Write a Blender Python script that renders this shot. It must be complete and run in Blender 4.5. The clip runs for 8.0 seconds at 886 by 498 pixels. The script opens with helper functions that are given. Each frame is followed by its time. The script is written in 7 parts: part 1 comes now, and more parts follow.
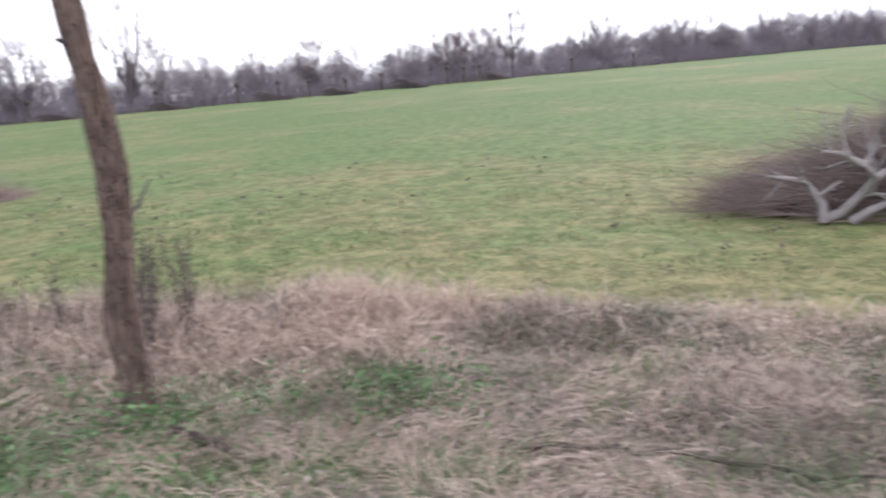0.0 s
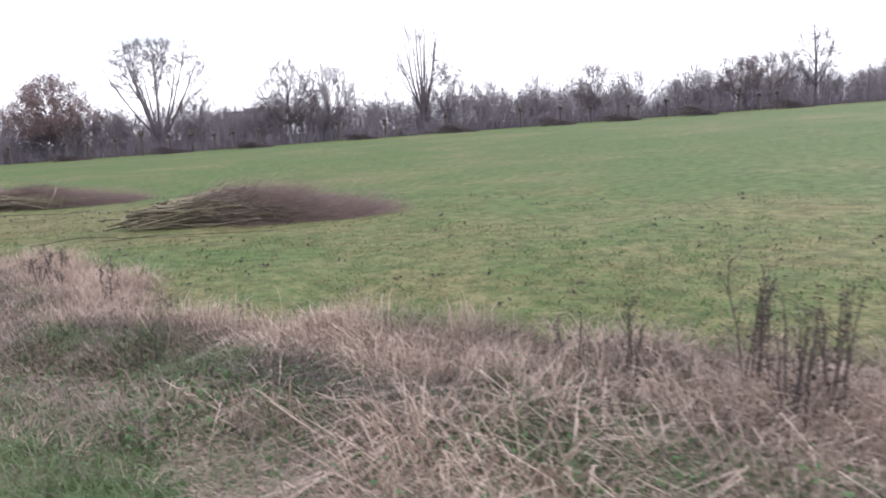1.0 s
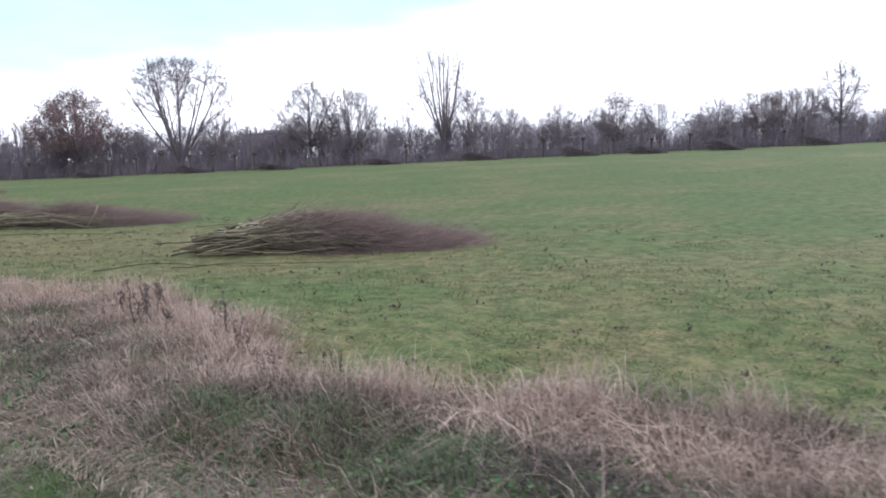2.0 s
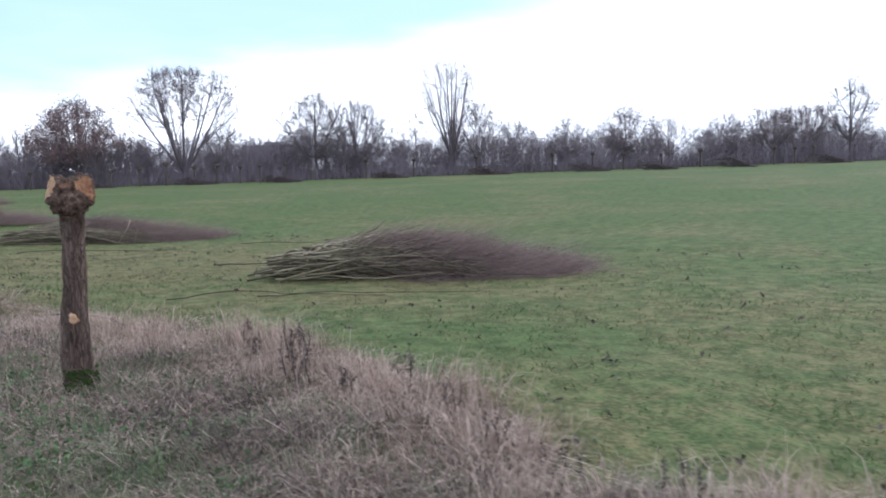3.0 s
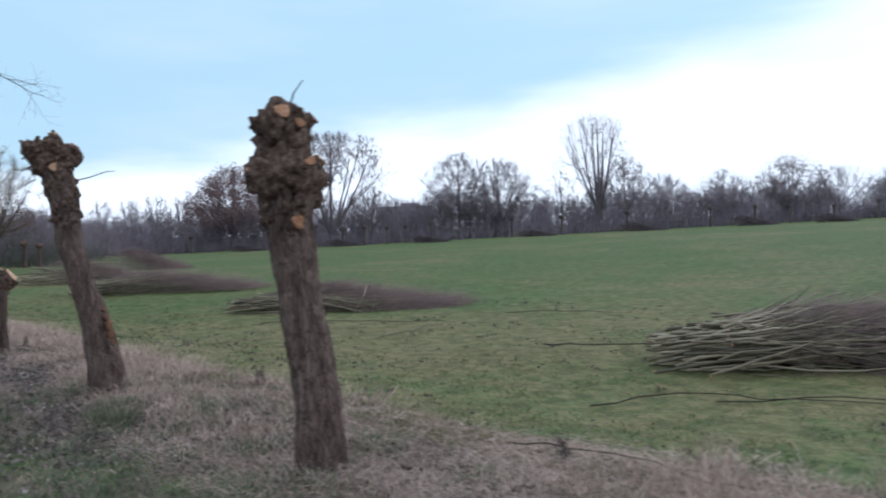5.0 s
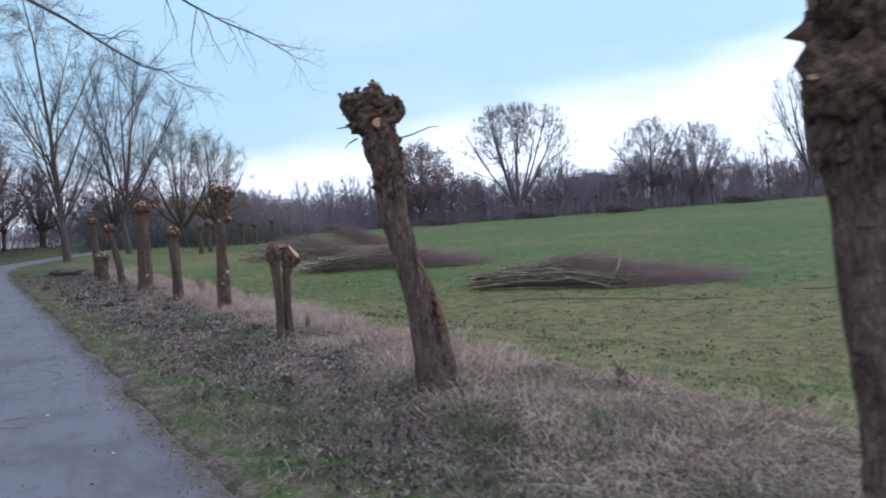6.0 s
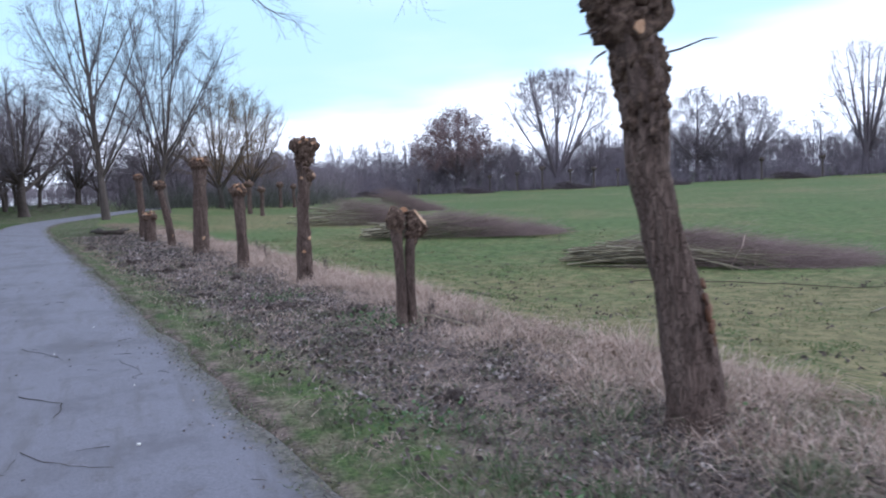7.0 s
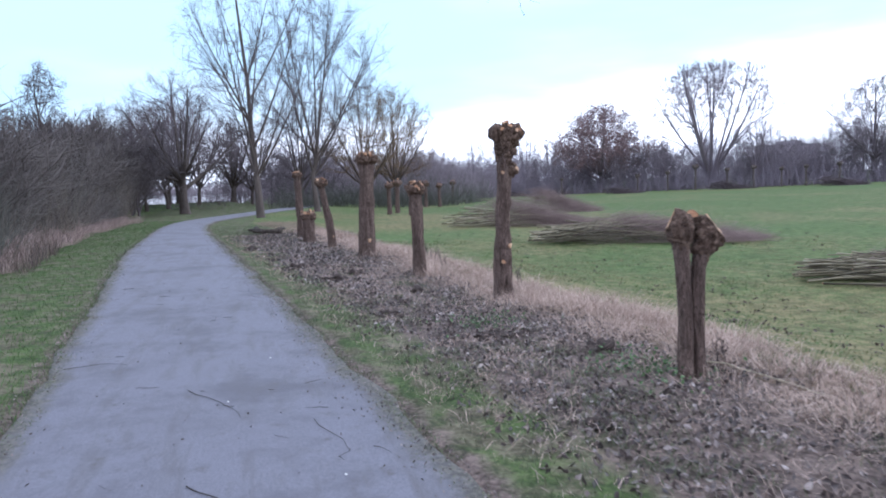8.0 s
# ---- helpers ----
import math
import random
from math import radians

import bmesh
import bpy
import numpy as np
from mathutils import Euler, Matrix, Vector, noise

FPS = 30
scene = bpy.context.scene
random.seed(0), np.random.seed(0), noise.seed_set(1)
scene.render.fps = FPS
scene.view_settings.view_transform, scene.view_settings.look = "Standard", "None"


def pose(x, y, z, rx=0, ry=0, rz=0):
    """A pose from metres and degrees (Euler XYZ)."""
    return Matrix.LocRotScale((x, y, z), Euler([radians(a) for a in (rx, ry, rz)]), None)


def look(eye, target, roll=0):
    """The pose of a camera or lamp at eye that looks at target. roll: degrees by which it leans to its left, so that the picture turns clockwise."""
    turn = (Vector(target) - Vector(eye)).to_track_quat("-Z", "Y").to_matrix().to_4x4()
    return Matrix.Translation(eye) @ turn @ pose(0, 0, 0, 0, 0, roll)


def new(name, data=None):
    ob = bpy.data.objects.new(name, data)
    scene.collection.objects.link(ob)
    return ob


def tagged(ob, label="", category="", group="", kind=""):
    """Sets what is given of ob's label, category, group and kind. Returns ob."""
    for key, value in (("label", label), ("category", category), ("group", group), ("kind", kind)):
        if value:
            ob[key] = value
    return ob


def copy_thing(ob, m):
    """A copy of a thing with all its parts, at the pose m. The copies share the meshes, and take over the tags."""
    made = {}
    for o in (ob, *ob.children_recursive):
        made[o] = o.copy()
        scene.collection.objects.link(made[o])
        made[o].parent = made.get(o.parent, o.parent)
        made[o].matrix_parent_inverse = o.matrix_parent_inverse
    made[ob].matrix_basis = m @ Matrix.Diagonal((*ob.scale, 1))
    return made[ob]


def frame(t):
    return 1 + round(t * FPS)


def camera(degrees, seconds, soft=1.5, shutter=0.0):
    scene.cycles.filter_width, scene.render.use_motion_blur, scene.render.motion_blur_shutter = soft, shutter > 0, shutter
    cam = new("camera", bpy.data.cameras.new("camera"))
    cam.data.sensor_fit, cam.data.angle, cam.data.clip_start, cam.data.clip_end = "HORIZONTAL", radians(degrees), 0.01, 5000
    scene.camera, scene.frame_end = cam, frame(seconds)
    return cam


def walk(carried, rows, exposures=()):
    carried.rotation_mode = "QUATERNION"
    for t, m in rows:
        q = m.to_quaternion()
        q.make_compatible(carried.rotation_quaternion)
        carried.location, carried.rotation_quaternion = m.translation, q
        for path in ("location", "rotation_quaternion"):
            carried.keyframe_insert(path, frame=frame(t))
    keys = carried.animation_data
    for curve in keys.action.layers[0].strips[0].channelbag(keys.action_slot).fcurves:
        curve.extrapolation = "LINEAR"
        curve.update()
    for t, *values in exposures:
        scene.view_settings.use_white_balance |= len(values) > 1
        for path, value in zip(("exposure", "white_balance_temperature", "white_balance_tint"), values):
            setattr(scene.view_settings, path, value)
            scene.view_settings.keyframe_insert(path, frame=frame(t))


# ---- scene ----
cam = camera(60.8, 8.0, soft=1.85, shutter=0.2)
PATH = [
    (0, (5.614, -1.728, 1.469), (6.373, -3.528, 1.041), -4.1),
    (0.3, (6.249, -1.575, 1.48), (7.345, -3.2, 1.088), -4.5),
    (0.5, (6.679, -1.495, 1.489), (7.932, -3.013, 1.131), -3.9),
    (0.6, (6.898, -1.463, 1.491), (8.194, -2.946, 1.144), -4.0),
    (0.9, (7.581, -1.397, 1.495), (8.903, -2.862, 1.169), -3.5),
    (1, (7.83, -1.388, 1.508), (9.157, -2.85, 1.187), -3.1),
    (1.5, (8.778, -1.336, 1.515), (10.124, -2.788, 1.231), -1.9),
    (3, (12.212, -1.249, 1.551), (13.55, -2.72, 1.337), -0.9),
    (3.5, (13.428, -1.172, 1.556), (14.752, -2.657, 1.354), -1.1),
    (4, (14.627, -1.044, 1.531), (15.946, -2.537, 1.357), -1.0),
    (4.5, (15.753, -0.922, 1.557), (17.116, -2.385, 1.487), -1.2),
    (5, (16.995, -0.689, 1.55), (18.554, -1.94, 1.499), -2.0),
    (5.2, (17.43, -0.583, 1.546), (19.055, -1.748, 1.497), -2.5),
    (6.3, (20.031, 0.016, 1.539), (21.856, -0.795, 1.423), -3.5),
    (6.5, (20.516, 0.101, 1.531), (22.326, -0.737, 1.388), -2.9),
    (7, (21.764, 0.294, 1.51), (23.593, -0.495, 1.328), -2.0),
    (7.5, (22.908, 0.458, 1.497), (24.833, -0.052, 1.306), -2.3),
    (8, (24.131, 0.588, 1.494), (26.071, 0.132, 1.323), -1.9),
]
walk(cam, [(t, look(eye, target, roll)) for t, eye, target, roll in PATH], [(0, 0.85, 6020, 12), (0.5, 0.75, 6020, 12), (1.5, 0.42, 5930, 11), (3, 0.12, 5530, 8), (4, 0.05, 5520, 7), (5, -0.22, 5410, 5), (6.5, -0.08, 5290, 9), (8, 0.42, 5240, 11)])

# ---- world, sun ----
world = bpy.data.worlds.new("winter_sky")
scene.world = world
world.use_nodes = True
wt = world.node_tree
wt.nodes.clear()


def node(tree, kind, **inputs):
    n = tree.nodes.new(kind)
    for key, value in inputs.items():
        n.inputs[key.replace("_", " ")].default_value = value
    return n


def link(tree, a, b):
    tree.links.new(a, b)


def maths(tree, op, a, b=None, clamp=False):
    n = tree.nodes.new("ShaderNodeMath")
    n.operation, n.use_clamp = op, clamp
    for i, v in enumerate((a, b)):
        if v is None:
            continue
        if isinstance(v, (int, float)):
            n.inputs[i].default_value = v
        else:
            tree.links.new(v, n.inputs[i])
    return n.outputs[0]


def mix(tree, fac, a, b):
    n = tree.nodes.new("ShaderNodeMix")
    n.data_type = "RGBA"
    for sock, v in ((n.inputs[0], fac), (n.inputs[6], a), (n.inputs[7], b)):
        if isinstance(v, (int, float)):
            sock.default_value = v
        elif isinstance(v, tuple):
            sock.default_value = (*v, 1.0) if len(v) == 3 else v
        else:
            tree.links.new(v, sock)
    return n.outputs[2]


def ramp(tree, fac, lo, hi):
    n = tree.nodes.new("ShaderNodeMapRange")
    n.interpolation_type = "SMOOTHSTEP"
    n.inputs[1].default_value, n.inputs[2].default_value = lo, hi
    tree.links.new(fac, n.inputs[0])
    return n.outputs[0]


SUN_UP = radians(17)
sky = wt.nodes.new("ShaderNodeTexSky")
sky.sky_type, sky.sun_disc = "NISHITA", False
sky.sun_elevation, sky.sun_rotation = SUN_UP, radians(180)
sky.air_density, sky.dust_density, sky.ozone_density = 1.0, 1.5, 2.0
coord = wt.nodes.new("ShaderNodeTexCoord")
split = wt.nodes.new("ShaderNodeSeparateXYZ")
link(wt, coord.outputs["Generated"], split.inputs[0])
stretch = wt.nodes.new("ShaderNodeMapping")
stretch.inputs["Scale"].default_value = (1.0, 1.0, 4.5)
link(wt, coord.outputs["Generated"], stretch.inputs[0])
wisps = node(wt, "ShaderNodeTexNoise", Scale=1.6, Detail=5.0, Roughness=0.5)
link(wt, stretch.outputs[0], wisps.inputs["Vector"])
# a cloud bank: low in the sky towards +x, higher towards the sun at -y
bank = maths(wt, "MULTIPLY", split.outputs[0], 0.30)
bank = maths(wt, "ADD", bank, maths(wt, "MULTIPLY", split.outputs[1], 0.06))
bank = maths(wt, "ADD", bank, split.outputs[2])
bank = maths(wt, "ADD", bank, maths(wt, "MULTIPLY", wisps.outputs["Fac"], -0.30))
clear = ramp(wt, bank, 0.135, 0.235)
deck = ramp(wt, maths(wt, "ADD", split.outputs[2], maths(wt, "MULTIPLY", wisps.outputs["Fac"], 0.5)), 0.72, 0.95)
clear = maths(wt, "MULTIPLY", clear, maths(wt, "SUBTRACT", 1.0, deck))
skymix = wt.nodes.new("ShaderNodeVectorMath")
skymix.operation = "SCALE"
link(wt, sky.outputs[0], skymix.inputs[0])
skymix.inputs["Scale"].default_value = 0.10
haze = mix(wt, ramp(wt, wisps.outputs["Fac"], 0.38, 0.66), (0.76, 0.97, 1.09), (0.96, 1.07, 1.12))
thin = mix(wt, 0.85, skymix.outputs[0], haze)
cloud = mix(wt, ramp(wt, wisps.outputs["Fac"], 0.35, 0.75), (1.25, 1.22, 1.25), (1.6, 1.55, 1.56))
back = node(wt, "ShaderNodeBackground", Strength=1.0)
link(wt, mix(wt, clear, cloud, thin), back.inputs["Color"])
out = wt.nodes.new("ShaderNodeOutputWorld")
link(wt, back.outputs[0], out.inputs["Surface"])

sun = new("sun", bpy.data.lights.new("sun", "SUN"))
sun.data.energy, sun.data.angle, sun.data.color = 1.0, radians(30), (1.0, 0.93, 0.86)
sun.matrix_world = look((0, -math.cos(SUN_UP) * 50, math.sin(SUN_UP) * 50), (0, 0, 0))

# ---- materials ----


def material(name, stops, scale=6.0, rough=0.85, bump=0.3, bump_scale=None, stretch_z=1.0, island=0.0, objects=0.0, patch=None, metallic=0.0, wet=0.0, fissure=0.0):
    """A mottled surface: colours along stops by two scales of noise, with relief. island, objects: how far single pieces differ."""
    m = bpy.data.materials.new(name)
    m.use_nodes = True
    t = m.node_tree
    bsdf = t.nodes["Principled BSDF"]
    pos = t.nodes.new("ShaderNodeNewGeometry")
    place = t.nodes.new("ShaderNodeTexCoord")
    mp = t.nodes.new("ShaderNodeMapping")
    mp.inputs["Scale"].default_value = (1, 1, stretch_z)
    link(t, place.outputs["Object"], mp.inputs[0])
    n1 = node(t, "ShaderNodeTexNoise", Scale=scale, Detail=6.0, Roughness=0.6)
    n2 = node(t, "ShaderNodeTexNoise", Scale=scale * 6.3, Detail=4.0, Roughness=0.6)
    link(t, mp.outputs[0], n1.inputs["Vector"])
    link(t, mp.outputs[0], n2.inputs["Vector"])
    f = maths(t, "ADD", maths(t, "MULTIPLY", n1.outputs["Fac"], 0.62), maths(t, "MULTIPLY", n2.outputs["Fac"], 0.38))
    if island:
        f = maths(t, "ADD", f, maths(t, "MULTIPLY", maths(t, "SUBTRACT", pos.outputs["Random Per Island"], 0.5), island))
    if objects:
        info = t.nodes.new("ShaderNodeObjectInfo")
        f = maths(t, "ADD", f, maths(t, "MULTIPLY", maths(t, "SUBTRACT", info.outputs["Random"], 0.5), objects))
    cr = t.nodes.new("ShaderNodeValToRGB")
    link(t, f, cr.inputs[0])
    els = cr.color_ramp.elements
    while len(els) < len(stops):
        els.new(0.5)
    for e, (p, c) in zip(els, stops):
        e.position, e.color = p, (*c, 1)
    colour = cr.outputs[0]
    if patch:
        (pc, pscale, lo, hi) = patch
        n3 = node(t, "ShaderNodeTexNoise", Scale=pscale, Detail=5.0, Roughness=0.65)
        link(t, place.outputs["Object"], n3.inputs["Vector"])
        colour = mix(t, ramp(t, n3.outputs["Fac"], lo, hi), colour, pc)
    crack = None
    if fissure:
        fm = t.nodes.new("ShaderNodeMapping")
        fm.inputs["Scale"].default_value = (1, 1, 0.11)
        warp = node(t, "ShaderNodeTexNoise", Scale=7.0, Detail=3.0)
        link(t, place.outputs["Object"], warp.inputs["Vector"])
        shift = t.nodes.new("ShaderNodeVectorMath")
        shift.operation = "MULTIPLY_ADD"
        link(t, warp.outputs["Color"], shift.inputs[0])
        shift.inputs[1].default_value = (0.06, 0.06, 0.4)
        link(t, place.outputs["Object"], shift.inputs[2])
        link(t, shift.outputs[0], fm.inputs[0])
        vor = t.nodes.new("ShaderNodeTexVoronoi")
        vor.feature = "DISTANCE_TO_EDGE"
        vor.inputs["Scale"].default_value = fissure
        link(t, fm.outputs[0], vor.inputs["Vector"])
        crack = ramp(t, vor.outputs["Distance"], 0.0, 0.20)
        colour = mix(t, maths(t, "ADD", maths(t, "MULTIPLY", crack, 0.5), 0.5), (0.024, 0.017, 0.014), colour)
    link(t, colour, bsdf.inputs["Base Color"])
    bsdf.inputs["Roughness"].default_value = rough
    bsdf.inputs["Metallic"].default_value = metallic
    bsdf.inputs["Specular IOR Level"].default_value = 0.25 + wet
    if bump:
        b = node(t, "ShaderNodeBump", Strength=bump, Distance=0.02)
        nb = node(t, "ShaderNodeTexNoise", Scale=bump_scale or scale * 4, Detail=5.0, Roughness=0.7)
        link(t, mp.outputs[0], nb.inputs["Vector"])
        link(t, nb.outputs["Fac"] if crack is None else maths(t, "ADD", maths(t, "MULTIPLY", nb.outputs["Fac"], 0.5), crack), b.inputs["Height"])
        link(t, b.outputs[0], bsdf.inputs["Normal"])
    return m


BARK = material("willow_bark", [(0.3, (0.046, 0.033, 0.027)), (0.46, (0.128, 0.088, 0.074)), (0.62, (0.215, 0.156, 0.130)), (0.75, (0.285, 0.222, 0.184))], 11.0, 0.95, 0.7, 60.0, 0.16, patch=((0.118, 0.110, 0.078), 3.2, 0.58, 0.78), fissure=58.0)
KNOB = material("willow_knob_bark", [(0.36, (0.022, 0.015, 0.012)), (0.48, (0.096, 0.062, 0.048)), (0.58, (0.190, 0.132, 0.100)), (0.70, (0.30, 0.225, 0.170))], 24.0, 0.95, 1.0, 70.0, 1.0)
CUT = material("fresh_cut_wood", [(0.3, (0.17, 0.078, 0.040)), (0.45, (0.32, 0.168, 0.092)), (0.58, (0.45, 0.28, 0.17)), (0.75, (0.60, 0.43, 0.30))], 7.0, 0.75, 0.5, 70.0, objects=0.25)
CUT_ORANGE = material("orange_torn_wood", [(0.3, (0.034, 0.018, 0.012)), (0.52, (0.105, 0.050, 0.029)), (0.72, (0.27, 0.135, 0.072))], 14.0, 0.8, 0.5, 60.0, 0.3)
MOSS = material("moss", [(0.3, (0.022, 0.040, 0.010)), (0.5, (0.045, 0.075, 0.018)), (0.7, (0.085, 0.115, 0.035))], 20.0, 1.0, 0.9, 140.0)
RODS = material("willow_rods", [(0.15, (0.062, 0.053, 0.034)), (0.45, (0.150, 0.128, 0.082)), (0.7, (0.262, 0.226, 0.152)), (0.95, (0.43, 0.38, 0.275))], 3.0, 0.55, 0.2, 60.0, objects=0.85)
TWIGS = material("willow_twigs", [(0.1, (0.105, 0.070, 0.066)), (0.5, (0.205, 0.147, 0.136)), (0.9, (0.31, 0.235, 0.215))], 2.0, 0.75, 0.0, island=0.6)
TWIGS_PALE = material("pale_dead_twigs", [(0.1, (0.10, 0.085, 0.085)), (0.5, (0.21, 0.185, 0.18)), (0.9, (0.34, 0.30, 0.28))], 2.0, 0.75, 0.0, island=0.6)
TREE_BARK = material("tree_bark", [(0.3, (0.050, 0.040, 0.036)), (0.5, (0.096, 0.078, 0.070)), (0.7, (0.155, 0.130, 0.116))], 1.6, 0.95, 0.5, 14.0, 0.3)
TREE_TWIG = material("bare_twigs", [(0.1, (0.060, 0.050, 0.054)), (0.5, (0.104, 0.087, 0.092)), (0.9, (0.155, 0.130, 0.130))], 0.6, 0.85, 0.0, island=0.5)
WILLOW_TWIG = material("yellowish_willow_twigs", [(0.1, (0.075, 0.048, 0.028)), (0.5, (0.14, 0.095, 0.055)), (0.9, (0.21, 0.145, 0.085))], 0.5, 0.85, 0.0, island=0.5)
THICKET = material("thicket_twigs", [(0.1, (0.056, 0.047, 0.045)), (0.5, (0.098, 0.083, 0.078)), (0.9, (0.150, 0.129, 0.118))], 0.25, 0.9, 0.0, island=0.5)
THICKET_DARK = material("dark_thicket_twigs", [(0.1, (0.040, 0.042, 0.035)), (0.5, (0.074, 0.076, 0.062)), (0.9, (0.118, 0.118, 0.098))], 0.25, 0.9, 0.0, island=0.5)
THICKET_OCHRE = material("ochre_thicket_twigs", [(0.1, (0.066, 0.053, 0.043)), (0.5, (0.116, 0.096, 0.076)), (0.9, (0.175, 0.147, 0.117))], 0.25, 0.9, 0.0, island=0.5)
# distance haze is mixed into these three colours: paler and more mauve than bark
FARWOOD = material("hazed_far_wood_twigs", [(0.1, (0.162, 0.137, 0.156)), (0.5, (0.208, 0.178, 0.197)), (0.9, (0.26, 0.224, 0.242))], 0.06, 0.9, 0.0, island=0.15)
FARDEEP = material("hazed_far_brushwood", [(0.1, (0.150, 0.128, 0.151)), (0.5, (0.174, 0.149, 0.172)), (0.9, (0.20, 0.173, 0.195))], 0.06, 0.9, 0.0, island=0.12)
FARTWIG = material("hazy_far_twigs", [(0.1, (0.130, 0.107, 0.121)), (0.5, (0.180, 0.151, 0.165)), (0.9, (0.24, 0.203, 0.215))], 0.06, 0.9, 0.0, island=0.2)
DARKBRUSH = material("dark_brush", [(0.1, (0.060, 0.046, 0.050)), (0.5, (0.092, 0.072, 0.077)), (0.9, (0.13, 0.104, 0.108))], 1.0, 0.9, 0.0, island=0.4)
OAKLEAF = material("brown_oak_leaves", [(0.1, (0.140, 0.090, 0.092)), (0.5, (0.212, 0.142, 0.142)), (0.9, (0.29, 0.205, 0.198))], 0.8, 0.9, 0.0, island=0.6)
STRAW_OLD = material("weathered_dry_grass", [(0.1, (0.094, 0.070, 0.060)), (0.45, (0.200, 0.154, 0.132)), (0.9, (0.33, 0.268, 0.230))], 1.3, 0.85, 0.0, island=0.65)
STRAW_DULL = material("dull_dry_grass", [(0.1, (0.154, 0.111, 0.088)), (0.45, (0.305, 0.230, 0.190)), (0.9, (0.47, 0.37, 0.312))], 1.3, 0.8, 0.0, island=0.65)
STRAW = material("dry_grass", [(0.1, (0.228, 0.162, 0.128)), (0.45, (0.424, 0.318, 0.262)), (0.9, (0.62, 0.488, 0.414))], 1.3, 0.8, 0.0, island=0.65)
REED = material("pinkish_dry_reeds", [(0.1, (0.205, 0.145, 0.132)), (0.45, (0.345, 0.255, 0.230)), (0.9, (0.49, 0.38, 0.34))], 1.3, 0.8, 0.0, island=0.6)
GREEN = material("green_grass", [(0.1, (0.046, 0.058, 0.029)), (0.5, (0.094, 0.114, 0.060)), (0.9, (0.195, 0.190, 0.120))], 0.9, 0.7, 0.0, island=0.6)
GREEN_TUFT = material("lush_grass_tufts", [(0.1, (0.056, 0.086, 0.038)), (0.5, (0.112, 0.160, 0.072)), (0.9, (0.190, 0.225, 0.125))], 0.9, 0.7, 0.0, island=0.5)
MEADOW = material("meadow_grass", [(0.1, (0.074, 0.086, 0.036)), (0.40, (0.132, 0.140, 0.060)), (0.62, (0.192, 0.172, 0.092)), (0.90, (0.28, 0.235, 0.142))], 0.45, 0.75, 0.0, island=0.4)
MEADOW_GREEN = material("green_meadow_grass", [(0.1, (0.044, 0.080, 0.024)), (0.5, (0.078, 0.130, 0.042)), (0.9, (0.125, 0.170, 0.066))], 0.45, 0.75, 0.0, island=0.4)
LEAF = material("fallen_leaves", [(0.1, (0.036, 0.027, 0.027)), (0.45, (0.096, 0.073, 0.069)), (0.78, (0.178, 0.140, 0.130)), (0.97, (0.36, 0.305, 0.285))], 2.0, 0.5, 0.0, island=1.0, wet=0.25)
WEED = material("dead_weed_stalks", [(0.1, (0.042, 0.033, 0.032)), (0.5, (0.088, 0.069, 0.064)), (0.9, (0.155, 0.124, 0.112))], 3.0, 0.9, 0.0, island=0.5)
HERB = material("green_herb_leaves", [(0.1, (0.040, 0.074, 0.028)), (0.5, (0.082, 0.142, 0.055)), (0.9, (0.14, 0.21, 0.092))], 2.0, 0.55, 0.0, island=0.6)
SOIL = material("molehill_soil", [(0.3, (0.028, 0.021, 0.019)), (0.5, (0.062, 0.047, 0.042)), (0.7, (0.115, 0.09, 0.08))], 12.0, 1.0, 1.0, 50.0)
LOG = material("dark_wet_log", [(0.3, (0.016, 0.013, 0.011)), (0.5, (0.045, 0.034, 0.028)), (0.7, (0.10, 0.08, 0.064))], 8.0, 0.8, 0.8, 40.0, 0.4)
STONE = material("pale_pebble", [(0.3, (0.45, 0.44, 0.43)), (0.6, (0.68, 0.67, 0.65))], 20.0, 0.7, 0.2)
# wall grey lightened towards mauve, with the distance haze in the colour
CONCRETE = material("hazed_grey_render", [(0.3, (0.25, 0.23, 0.25)), (0.5, (0.32, 0.30, 0.32)), (0.7, (0.38, 0.36, 0.38))], 0.4, 0.9, 0.2, 5.0)
ROOFING = material("dark_roofing", [(0.3, (0.05, 0.05, 0.055)), (0.7, (0.09, 0.09, 0.095))], 0.8, 0.8, 0.2, 8.0)


def glass_material():
    m = bpy.data.materials.new("dark_window_glass")
    m.use_nodes = True
    b = m.node_tree.nodes["Principled BSDF"]
    b.inputs["Base Color"].default_value = (0.02, 0.025, 0.03, 1)
    b.inputs["Roughness"].default_value = 0.08
    return m


GLASS = glass_material()


def water_material():
    m = bpy.data.materials.new("still_water")
    m.use_nodes = True
    t = m.node_tree
    b = t.nodes["Principled BSDF"]
    b.inputs["Base Color"].default_value = (0.02, 0.026, 0.024, 1)
    b.inputs["Roughness"].default_value = 0.06
    b.inputs["IOR"].default_value = 1.33
    nz = node(t, "ShaderNodeTexNoise", Scale=0.9, Detail=3.0)
    bp = node(t, "ShaderNodeBump", Strength=0.06, Distance=0.1)
    link(t, nz.outputs["Fac"], bp.inputs["Height"])
    link(t, bp.outputs[0], b.inputs["Normal"])
    return m


WATER = water_material()


